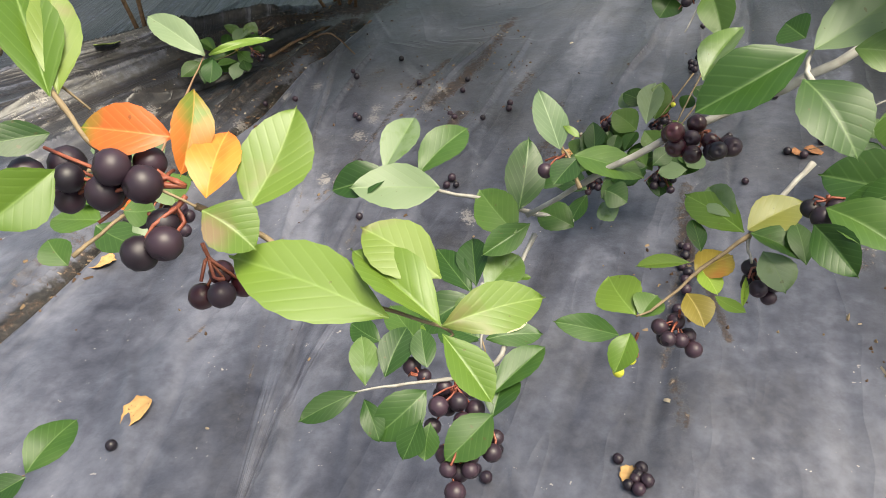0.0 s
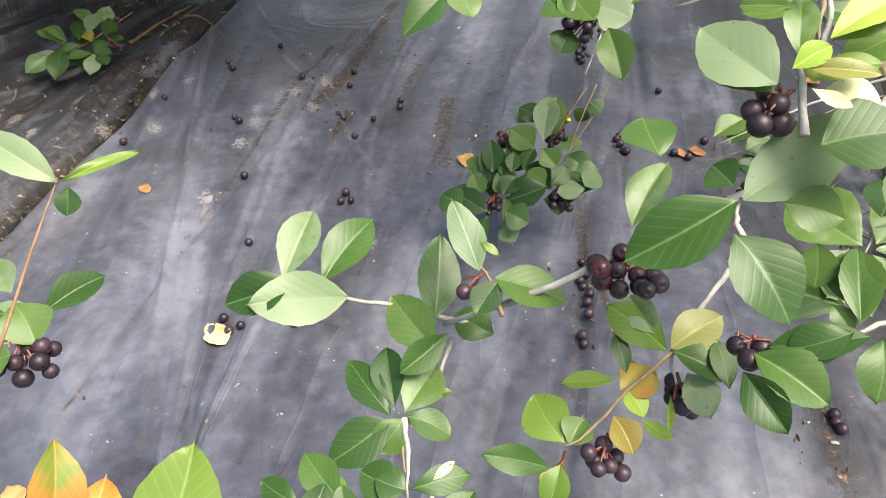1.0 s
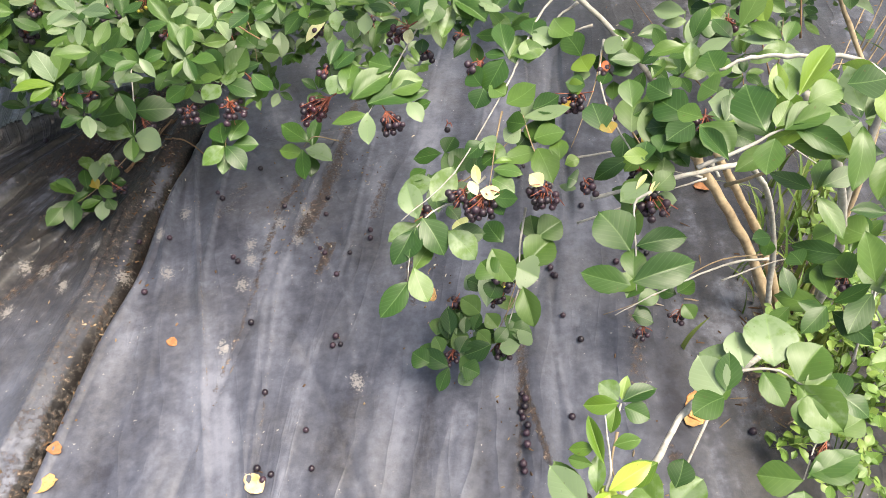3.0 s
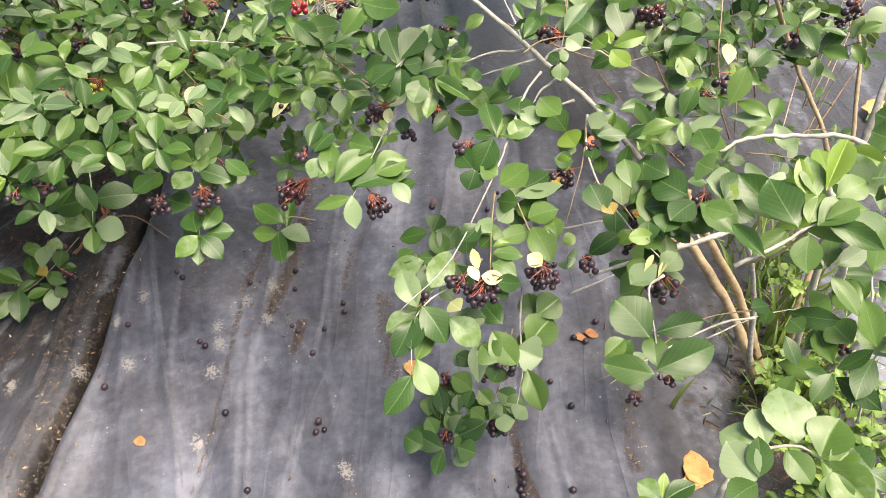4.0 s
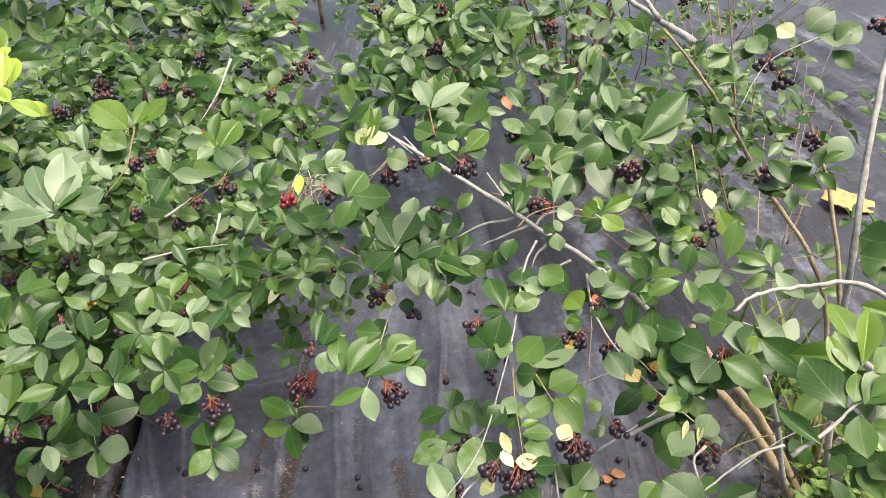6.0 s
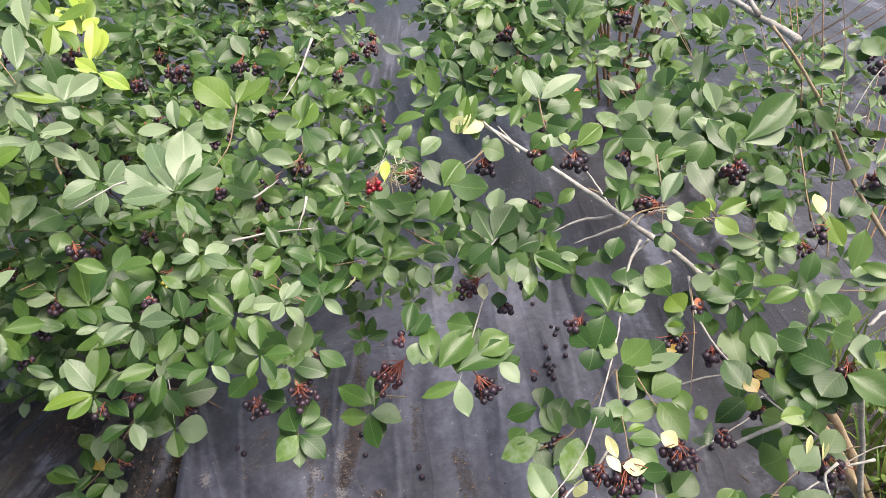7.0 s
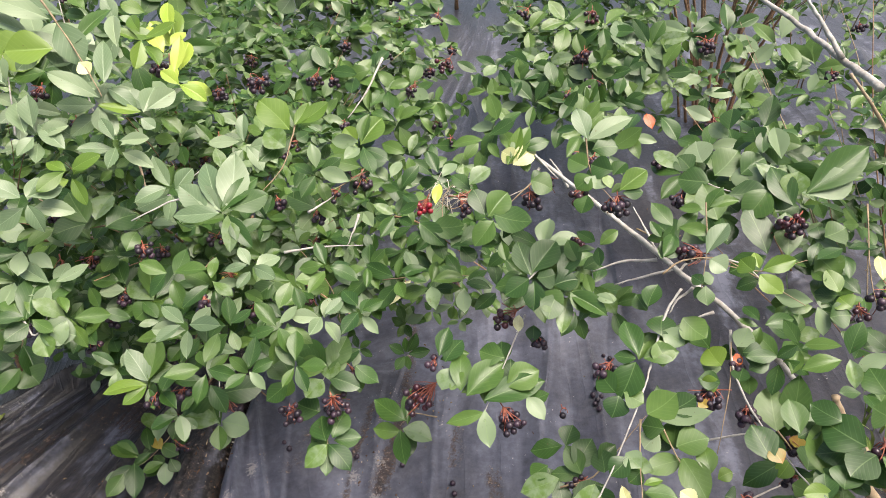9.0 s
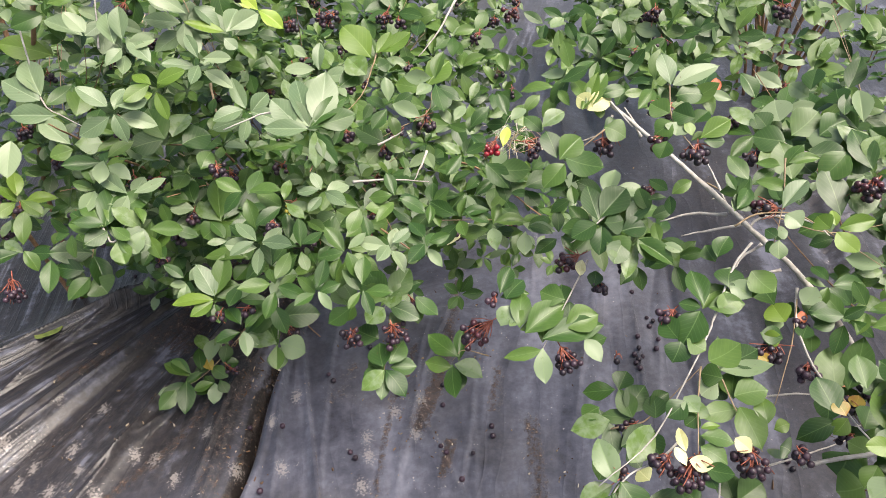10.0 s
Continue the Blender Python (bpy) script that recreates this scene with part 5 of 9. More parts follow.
rosette(left_shrub, (-0.393, 1.656, 0.713), (0.180, -0.665, 0.725), 4, 0.044, 'g')
leaves(left_shrub, (0.059, -0.673, 0.737), [
    (-0.274, 1.671, 0.683, -0.305, 1.714, 0.724, 0.045, 'p'),
    (-0.253, 1.674, 0.684, -0.228, 1.716, 0.720, 0.046, 'g'),
    (-0.277, 1.666, 0.678, -0.350, 1.688, 0.704, 0.034, 'p'),
    (-0.250, 1.665, 0.675, -0.198, 1.706, 0.709, 0.039, 'g'),
    (-0.257, 1.661, 0.673, -0.238, 1.645, 0.656, 0.039, 'g'),
    (-0.198, 1.707, 0.710, -0.211, 1.733, 0.735, 0.024, 'Y'),
    (-0.179, 1.703, 0.705, -0.140, 1.675, 0.676, 0.029, 'Y'),
])
rosette(left_shrub, (-0.219, 1.616, 0.628), (0.059, -0.673, 0.737), 5, 0.046, 'g')
rosette(left_shrub, (-0.289, 1.624, 0.641), (0.059, -0.673, 0.737), 4, 0.040, 'g')
rosette(left_shrub, (-0.146, 1.657, 0.660), (0.059, -0.673, 0.737), 5, 0.047, 'g')
rosette(left_shrub, (-0.158, 1.604, 0.613), (0.059, -0.673, 0.737), 4, 0.046, 'g')
twig(left_shrub, [(-0.020, 1.225, 0.768), (-0.035, 1.203, 0.748), (-0.053, 1.181, 0.727), (-0.088, 1.162, 0.708)], 0.0016)
leaves(left_shrub, (-0.074, -0.644, 0.762), [
    (-0.030, 1.216, 0.764, -0.061, 1.261, 0.799, 0.040, 'y'),
    (-0.022, 1.219, 0.768, 0.004, 1.239, 0.787, 0.017, 'y'),
    (-0.017, 1.220, 0.769, 0.031, 1.232, 0.784, 0.025, 'y'),
    (-0.041, 1.199, 0.748, -0.062, 1.225, 0.769, 0.032, 'g'),
    (-0.025, 1.203, 0.754, -0.007, 1.206, 0.758, 0.017, 'g'),
])
twig(left_shrub, [(-0.131, 1.028, 0.765), (-0.168, 1.047, 0.780), (-0.221, 1.038, 0.772)], 0.0020)
leaves(left_shrub, (-0.002, -0.610, 0.792), [
    (-0.131, 1.025, 0.767, -0.133, 1.080, 0.810, 0.024, 'p'),
    (-0.121, 1.026, 0.768, -0.101, 1.075, 0.806, 0.033, 'p'),
    (-0.129, 1.024, 0.767, -0.148, 1.053, 0.789, 0.020, 'p'),
    (-0.128, 1.024, 0.767, -0.082, 1.052, 0.788, 0.020, 'g'),
    (-0.121, 1.025, 0.767, -0.075, 1.031, 0.772, 0.024, 'g'),
    (-0.131, 1.023, 0.766, -0.180, 1.031, 0.772, 0.019, 'p'),
    (-0.144, 1.029, 0.770, -0.166, 1.056, 0.791, 0.026, 'p'),
])
twig(left_shrub, [(0.117, 1.529, 0.562), (0.098, 1.500, 0.536), (0.033, 1.488, 0.517), (-0.009, 1.480, 0.504)], 0.0016)
leaves(left_shrub, (-0.128, -0.609, 0.783), [
    (0.103, 1.538, 0.571, 0.051, 1.563, 0.583, 0.040, 'g'),
    (0.109, 1.540, 0.574, 0.167, 1.573, 0.609, 0.047, 'y'),
    (0.105, 1.543, 0.576, 0.089, 1.579, 0.601, 0.029, 'y'),
    (0.099, 1.503, 0.544, 0.033, 1.538, 0.560, 0.035, 'g'),
    (0.106, 1.498, 0.541, 0.156, 1.515, 0.562, 0.035, 'g'),
])
rosette(left_shrub, (0.141, 1.470, 0.525), (-0.128, -0.609, 0.783), 5, 0.049, 'g')
rosette(left_shrub, (-0.002, 1.527, 0.546), (-0.128, -0.609, 0.783), 4, 0.041, 'g')
berry_cluster(left_shrub, (0.099, 1.505, 0.540), (0.091, 1.488, 0.519), 10, 0.028, 'k')
berry_cluster(left_shrub, (-0.201, 1.541, 0.518), (-0.199, 1.528, 0.503), 7, 0.020, 'k')
berry_cluster(left_shrub, (-0.037, 1.718, 0.684), (-0.049, 1.711, 0.670), 12, 0.030, 'k')
berry_cluster(left_shrub, (0.076, 1.699, 0.687), (0.060, 1.682, 0.666), 9, 0.027, 'k')
berry_cluster(left_shrub, (-0.015, 1.661, 0.642), (-0.029, 1.654, 0.629), 7, 0.020, 'k')
berry_cluster(left_shrub, (0.008, 1.593, 0.593), (-0.012, 1.584, 0.577), 5, 0.018, 'k')
berry_cluster(left_shrub, (0.050, 1.489, 0.519), (0.031, 1.485, 0.507), 6, 0.020, 'k')
leaves(left_shrub, (-0.073, -0.590, 0.804), [
    (-0.012, 1.325, 0.579, -0.054, 1.358, 0.599, 0.034, 'g'),
    (-0.010, 1.324, 0.579, 0.020, 1.306, 0.568, 0.024, 'g'),
])
rosette(left_shrub, (-0.095, 1.336, 0.579), (-0.073, -0.590, 0.804), 5, 0.044, 'g')
rosette(left_shrub, (-0.041, 1.363, 0.604), (-0.073, -0.590, 0.804), 4, 0.038, 'g')
rosette(left_shrub, (-0.124, 1.333, 0.575), (-0.073, -0.590, 0.804), 4, 0.042, 'g')
berry_cluster(left_shrub, (-0.011, 1.331, 0.578), (-0.014, 1.319, 0.563), 5, 0.014, 'k')
berry_cluster(left_shrub, (-0.070, 1.365, 0.597), (-0.065, 1.356, 0.585), 5, 0.013, 'k')
twig(left_shrub, [(-0.444, 1.224, 0.568), (-0.431, 1.203, 0.550), (-0.411, 1.232, 0.566), (-0.393, 1.262, 0.583)], 0.0020)
leaves(left_shrub, (0.174, -0.558, 0.812), [
    (-0.441, 1.219, 0.569, -0.461, 1.267, 0.606, 0.033, 'g'),
    (-0.439, 1.219, 0.569, -0.416, 1.280, 0.605, 0.036, 'g'),
    (-0.424, 1.232, 0.574, -0.373, 1.274, 0.592, 0.032, 'g'),
    (-0.444, 1.219, 0.570, -0.487, 1.224, 0.582, 0.023, 'g'),
    (-0.436, 1.213, 0.564, -0.466, 1.196, 0.558, 0.027, 'g'),
    (-0.426, 1.206, 0.557, -0.380, 1.195, 0.539, 0.042, 'g'),
    (-0.423, 1.202, 0.554, -0.417, 1.172, 0.531, 0.029, 'g'),
    (-0.392, 1.258, 0.586, -0.377, 1.263, 0.585, 0.025, 'g'),
])
twig(left_shrub, [(-0.531, 1.392, 0.428), (-0.537, 1.347, 0.401)], 0.0016)
leaves(left_shrub, (0.203, -0.522, 0.829), [
    (-0.530, 1.381, 0.426, -0.597, 1.378, 0.440, 0.041, 'g'),
    (-0.530, 1.377, 0.423, -0.513, 1.325, 0.387, 0.033, 'g'),
    (-0.536, 1.343, 0.403, -0.572, 1.308, 0.391, 0.031, 'g'),
    (-0.532, 1.339, 0.400, -0.512, 1.317, 0.381, 0.048, 'g'),
    (-0.593, 1.369, 0.434, -0.599, 1.317, 0.402, 0.028, 'g'),
    (-0.544, 1.352, 0.411, -0.589, 1.360, 0.427, 0.033, 'g'),
])
rosette(left_shrub, (-0.634, 1.387, 0.455), (0.203, -0.522, 0.829), 5, 0.055, 'g')
rosette(left_shrub, (-0.641, 1.468, 0.508), (0.203, -0.522, 0.829), 5, 0.054, 'y')
berry_cluster(left_shrub, (-0.652, 1.356, 0.434), (-0.651, 1.326, 0.408), 12, 0.026, 'k')
berry_cluster(left_shrub, (-0.413, 1.528, 0.484), (-0.421, 1.512, 0.470), 10, 0.025, 'k')
berry_cluster(left_shrub, (-0.353, 1.546, 0.481), (-0.356, 1.532, 0.467), 10, 0.026, 'k')
leaves(left_shrub, (0.092, -0.559, 0.824), [
    (-0.297, 1.313, 0.487, -0.327, 1.351, 0.517, 0.036, 'g'),
    (-0.298, 1.315, 0.489, -0.293, 1.384, 0.535, 0.034, 'g'),
    (-0.300, 1.313, 0.488, -0.330, 1.292, 0.477, 0.039, 'g'),
    (-0.297, 1.311, 0.486, -0.295, 1.277, 0.462, 0.032, 'g'),
    (-0.294, 1.315, 0.488, -0.246, 1.364, 0.516, 0.028, 'g'),
    (-0.269, 1.330, 0.496, -0.212, 1.344, 0.499, 0.036, 'g'),
    (-0.266, 1.325, 0.492, -0.257, 1.295, 0.470, 0.034, 'g'),
    (-0.336, 1.335, 0.506, -0.375, 1.337, 0.513, 0.028, 'p'),
    (-0.335, 1.343, 0.512, -0.343, 1.383, 0.540, 0.032, 'g'),
    (-0.343, 1.348, 0.516, -0.385, 1.360, 0.529, 0.028, 'g'),
    (-0.260, 1.360, 0.515, -0.241, 1.395, 0.537, 0.031, 'g'),
    (-0.256, 1.357, 0.513, -0.299, 1.376, 0.530, 0.027, 'g'),
])
rosette(left_shrub, (-0.316, 1.316, 0.492), (0.092, -0.559, 0.824), 4, 0.040, 'g')
rosette(left_shrub, (-0.377, 1.312, 0.496), (0.092, -0.559, 0.824), 4, 0.041, 'g')
berry_cluster(left_shrub, (-0.336, 1.343, 0.506), (-0.343, 1.331, 0.493), 6, 0.014, 'k')
berry_cluster(left_shrub, (-0.426, 1.406, 0.559), (-0.425, 1.389, 0.541), 4, 0.013, 'k')
leaves(left_shrub, (0.108, -0.496, 0.861), [
    (-0.314, 1.169, 0.447, -0.337, 1.216, 0.477, 0.031, 'p'),
    (-0.312, 1.171, 0.448, -0.290, 1.229, 0.479, 0.031, 'g'),
    (-0.316, 1.165, 0.445, -0.377, 1.170, 0.456, 0.024, 'y'),
    (-0.316, 1.162, 0.444, -0.352, 1.144, 0.438, 0.020, 'y'),
    (-0.257, 1.222, 0.471, -0.323, 1.236, 0.487, 0.027, 'g'),
    (-0.258, 1.218, 0.468, -0.263, 1.248, 0.486, 0.030, 'g'),
])
rosette(left_shrub, (-0.271, 1.185, 0.451), (0.108, -0.496, 0.861), 5, 0.046, 'g')
rosette(left_shrub, (-0.225, 1.206, 0.458), (0.108, -0.496, 0.861), 5, 0.047, 'g')
rosette(left_shrub, (-0.233, 1.157, 0.430), (0.108, -0.496, 0.861), 5, 0.046, 'g')
rosette(left_shrub, (-0.283, 1.254, 0.492), (0.108, -0.496, 0.861), 4, 0.038, 'g')
rosette(left_shrub, (-0.351, 1.196, 0.468), (0.108, -0.496, 0.861), 4, 0.032, 'g')
rosette(left_shrub, (-0.279, 1.122, 0.416), (0.108, -0.496, 0.861), 5, 0.036, 'g')
berry_cluster(left_shrub, (-0.267, 1.156, 0.428), (-0.273, 1.153, 0.421), 5, 0.017, 'k')
berry_cluster(left_shrub, (-0.304, 1.156, 0.433), (-0.315, 1.149, 0.424), 4, 0.012, 'k')
twig(left_shrub, [(-0.227, 1.295, 0.392), (-0.232, 1.229, 0.358), (-0.241, 1.176, 0.330)], 0.0018)
leaves(left_shrub, (0.057, -0.465, 0.884), [
    (-0.243, 1.166, 0.330, -0.299, 1.190, 0.346, 0.037, 'g'),
    (-0.235, 1.208, 0.351, -0.292, 1.207, 0.354, 0.047, 'g'),
    (-0.231, 1.207, 0.350, -0.165, 1.202, 0.344, 0.044, 'g'),
    (-0.239, 1.166, 0.329, -0.201, 1.145, 0.316, 0.039, 'g'),
    (-0.244, 1.163, 0.328, -0.249, 1.127, 0.309, 0.024, 'g'),
])
berry_cluster(left_shrub, (-0.229, 1.211, 0.347), (-0.215, 1.185, 0.327), 3, 0.013, 'k')
leaves(left_shrub, (-0.011, -0.550, 0.835), [
    (-0.112, 1.336, 0.460, -0.176, 1.365, 0.478, 0.036, 'g'),
    (-0.110, 1.336, 0.460, -0.094, 1.399, 0.502, 0.030, 'g'),
    (-0.107, 1.340, 0.462, -0.063, 1.370, 0.483, 0.030, 'g'),
    (-0.108, 1.333, 0.458, -0.060, 1.300, 0.437, 0.036, 'g'),
    (-0.113, 1.331, 0.457, -0.101, 1.297, 0.435, 0.030, 'g'),
    (-0.109, 1.326, 0.454, -0.146, 1.314, 0.445, 0.035, 'g'),
])
rosette(left_shrub, (-0.173, 1.383, 0.490), (-0.011, -0.550, 0.835), 5, 0.047, 'g')
rosette(left_shrub, (-0.164, 1.326, 0.453), (-0.011, -0.550, 0.835), 4, 0.042, 'g')
rosette(left_shrub, (-0.106, 1.272, 0.418), (-0.011, -0.550, 0.835), 4, 0.044, 'g')
rosette(left_shrub, (-0.158, 1.255, 0.406), (-0.011, -0.550, 0.835), 5, 0.048, 'g')
rosette(left_shrub, (-0.136, 1.225, 0.386), (-0.011, -0.550, 0.835), 4, 0.043, 'g')
berry_cluster(left_shrub, (-0.180, 1.432, 0.517), (-0.190, 1.424, 0.506), 6, 0.016, 'k')
berry_cluster(left_shrub, (-0.136, 1.425, 0.513), (-0.138, 1.415, 0.501), 6, 0.016, 'k')
berry_cluster(left_shrub, (-0.172, 1.369, 0.475), (-0.180, 1.356, 0.461), 8, 0.022, 'y')
berry_cluster(left_shrub, (-0.148, 1.310, 0.437), (-0.156, 1.302, 0.426), 3, 0.012, 'k')
twig(left_shrub, [(-0.052, 1.418, 0.447), (-0.016, 1.341, 0.400), (-0.017, 1.275, 0.357)], 0.0014)
rosette(left_shrub, (0.017, 1.364, 0.422), (-0.070, -0.540, 0.839), 5, 0.050, 'g')
rosette(left_shrub, (0.068, 1.373, 0.432), (-0.070, -0.540, 0.839), 5, 0.048, 'g')
rosette(left_shrub, (0.002, 1.413, 0.452), (-0.070, -0.540, 0.839), 4, 0.045, 'g')
rosette(left_shrub, (-0.059, 1.386, 0.430), (-0.070, -0.540, 0.839), 4, 0.045, 'g')
rosette(left_shrub, (-0.031, 1.322, 0.391), (-0.070, -0.540, 0.839), 4, 0.051, 'g')
rosette(left_shrub, (0.034, 1.326, 0.399), (-0.070, -0.540, 0.839), 5, 0.052, 'g')
rosette(left_shrub, (0.092, 1.342, 0.414), (-0.070, -0.540, 0.839), 5, 0.047, 'g')
rosette(left_shrub, (0.131, 1.363, 0.431), (-0.070, -0.540, 0.839), 5, 0.050, 'g')
rosette(left_shrub, (0.090, 1.413, 0.460), (-0.070, -0.540, 0.839), 4, 0.046, 'g')
rosette(left_shrub, (0.163, 1.397, 0.455), (-0.070, -0.540, 0.839), 4, 0.043, 'g')
rosette(left_shrub, (0.038, 1.425, 0.463), (-0.070, -0.540, 0.839), 4, 0.046, 'g')
rosette(left_shrub, (-0.043, 1.454, 0.475), (-0.070, -0.540, 0.839), 4, 0.046, 'g')
leaves(left_shrub, (-0.070, -0.540, 0.839), [
    (-0.011, 1.298, 0.377, -0.039, 1.333, 0.397, 0.041, 'g'),
    (-0.006, 1.288, 0.371, 0.026, 1.276, 0.366, 0.031, 'g'),
    (0.039, 1.325, 0.399, 0.042, 1.359, 0.421, 0.027, 'p'),
])
berry_cluster(left_shrub, (-0.034, 1.380, 0.423), (-0.043, 1.367, 0.408), 7, 0.021, 'k')
berry_cluster(left_shrub, (-0.015, 1.436, 0.461), (-0.023, 1.427, 0.449), 4, 0.015, 'r')
berry_cluster(left_shrub, (-0.052, 1.350, 0.402), (-0.061, 1.337, 0.387), 4, 0.015, 'r')
twig(left_shrub, [(-0.035, 1.128, 0.472), (-0.057, 1.091, 0.451), (-0.069, 1.074, 0.441)], 0.0018)
leaves(left_shrub, (-0.046, -0.479, 0.877), [
    (-0.062, 1.086, 0.452, -0.085, 1.136, 0.478, 0.032, 'g'),
    (-0.058, 1.085, 0.452, -0.020, 1.117, 0.471, 0.035, 'g'),
    (-0.065, 1.086, 0.452, -0.099, 1.114, 0.465, 0.034, 'g'),
    (-0.059, 1.081, 0.449, -0.030, 1.094, 0.458, 0.025, 'g'),
    (-0.065, 1.082, 0.450, -0.096, 1.105, 0.461, 0.030, 'g'),
    (-0.061, 1.073, 0.445, -0.021, 1.045, 0.432, 0.028, 'g'),
    (-0.070, 1.071, 0.444, -0.099, 1.054, 0.433, 0.033, 'g'),
    (-0.062, 1.069, 0.443, -0.047, 1.094, 0.457, 0.030, 'g'),
    (-0.021, 1.076, 0.449, 0.004, 1.043, 0.432, 0.025, 'g'),
    (-0.121, 1.087, 0.449, -0.137, 1.114, 0.464, 0.030, 'g'),
    (-0.118, 1.082, 0.447, -0.154, 1.070, 0.439, 0.028, 'g'),
    (-0.112, 1.089, 0.451, -0.123, 1.119, 0.467, 0.028, 'g'),
])
berry_cluster(left_shrub, (-0.032, 1.087, 0.449), (-0.022, 1.076, 0.438), 3, 0.010, 'k')
berry_cluster(left_shrub, (-0.065, 1.058, 0.431), (-0.061, 1.040, 0.416), 12, 0.025, 'k')
berry_cluster(left_shrub, (-0.123, 1.060, 0.429), (-0.125, 1.048, 0.417), 9, 0.018, 'k')
leaves(left_shrub, (-0.032, -0.433, 0.901), [
    (-0.087, 1.013, 0.377, -0.124, 0.995, 0.366, 0.026, 'g'),
    (-0.085, 1.013, 0.377, -0.064, 0.974, 0.358, 0.028, 'g'),
    (-0.087, 1.018, 0.379, -0.086, 1.053, 0.396, 0.035, 'g'),
    (-0.077, 1.019, 0.380, -0.048, 1.049, 0.395, 0.033, 'g'),
    (-0.085, 1.057, 0.398, -0.115, 1.080, 0.408, 0.039, 'g'),
])
twig(left_shrub, [(-0.061, 1.088, 0.410), (-0.086, 1.016, 0.374)], 0.0014)
twig(left_shrub, [(0.086, 1.059, 0.310), (0.049, 1.078, 0.315), (0.027, 1.067, 0.307)], 0.0014)
leaves(left_shrub, (-0.091, -0.414, 0.906), [
    (0.038, 1.068, 0.313, -0.002, 1.118, 0.332, 0.031, 'g'),
    (0.029, 1.059, 0.308, 0.068, 1.031, 0.299, 0.036, 'g'),
    (0.025, 1.060, 0.308, 0.016, 1.011, 0.285, 0.029, 'g'),
])
berry_cluster(left_shrub, (0.102, 1.038, 0.416), (0.054, 1.027, 0.399), 16, 0.029, 'r')
twig(left_shrub, [(0.226, 1.027, 0.497), (0.187, 0.992, 0.472), (0.125, 0.936, 0.432)], 0.0018)
leaves(left_shrub, (-0.182, -0.429, 0.885), [
    (0.092, 1.022, 0.471, 0.119, 1.053, 0.492, 0.023, 'g'),
    (0.097, 1.012, 0.467, 0.130, 1.033, 0.484, 0.031, 'g'),
    (0.102, 1.002, 0.463, 0.080, 0.982, 0.449, 0.029, 'g'),
    (0.104, 0.970, 0.448, 0.125, 1.018, 0.476, 0.029, 'g'),
    (0.109, 0.961, 0.445, 0.174, 0.981, 0.468, 0.039, 'g'),
    (0.110, 0.976, 0.452, 0.099, 0.991, 0.458, 0.028, 'g'),
    (0.175, 0.984, 0.470, 0.146, 1.007, 0.475, 0.032, 'g'),
    (0.129, 0.946, 0.442, 0.216, 0.939, 0.456, 0.036, 'g'),
    (0.163, 0.950, 0.451, 0.213, 0.952, 0.462, 0.039, 'g'),
    (0.124, 0.933, 0.434, 0.071, 0.942, 0.428, 0.018, 'g'),
    (0.125, 0.936, 0.436, 0.114, 0.893, 0.413, 0.024, 'g'),
    (0.183, 0.928, 0.444, 0.194, 0.895, 0.430, 0.023, 'g'),
])
berry_cluster(left_shrub, (0.148, 0.944, 0.439), (0.155, 0.916, 0.421), 12, 0.020, 'k')
berry_cluster(left_shrub, (0.231, 1.039, 0.503), (0.196, 1.039, 0.490), 8, 0.020, 'r')
leaves(left_shrub, (-0.182, -0.429, 0.885), [
    (0.230, 1.006, 0.492, 0.219, 0.989, 0.481, 0.021, 'g'),
    (0.217, 1.027, 0.499, 0.205, 1.006, 0.487, 0.015, 'p2'),
])
berry_cluster(left_shrub, (0.229, 1.002, 0.484), (0.230, 0.989, 0.473), 6, 0.012, 'k')
berry_cluster(left_shrub, (0.089, 1.027, 0.467), (0.080, 1.022, 0.458), 3, 0.010, 'k')
twig(left_shrub, [(0.074, 1.315, 0.410), (0.173, 1.286, 0.409), (0.248, 1.255, 0.403)], 0.0012)
leaves(left_shrub, (-0.140, -0.505, 0.852), [
    (0.121, 1.293, 0.409, 0.073, 1.273, 0.389, 0.018, 'p2'),
    (0.125, 1.287, 0.406, 0.111, 1.257, 0.386, 0.016, 'g'),
])
rosette(left_shrub, (0.165, 1.295, 0.417), (-0.140, -0.505, 0.852), 5, 0.049, 'g')
rosette(left_shrub, (0.206, 1.323, 0.441), (-0.140, -0.505, 0.852), 5, 0.049, 'g')
rosette(left_shrub, (0.209, 1.266, 0.408), (-0.140, -0.505, 0.852), 4, 0.046, 'g')
rosette(left_shrub, (0.195, 1.357, 0.459), (-0.140, -0.505, 0.852), 4, 0.047, 'g')
berry_cluster(left_shrub, (0.113, 1.300, 0.406), (0.103, 1.287, 0.392), 5, 0.014, 'k')
berry_cluster(left_shrub, (0.202, 1.278, 0.408), (0.194, 1.270, 0.396), 6, 0.018, 'k')
berry_cluster(left_shrub, (0.166, 1.267, 0.589), (0.151, 1.255, 0.572), 9, 0.020, 'R')
leaves(left_shrub, (-0.174, -0.559, 0.810), [
    (0.168, 1.244, 0.580, 0.187, 1.272, 0.603, 0.016, 'Y'),
])
twig(left_shrub, [(0.171, 1.222, 0.560), (0.185, 1.251, 0.584), (0.213, 1.263, 0.598), (0.234, 1.239, 0.586), (0.218, 1.223, 0.572)], 0.0010)
twig(left_shrub, [(0.172, 1.255, 0.584), (0.193, 1.231, 0.572), (0.224, 1.238, 0.583), (0.214, 1.267, 0.601)], 0.0010)
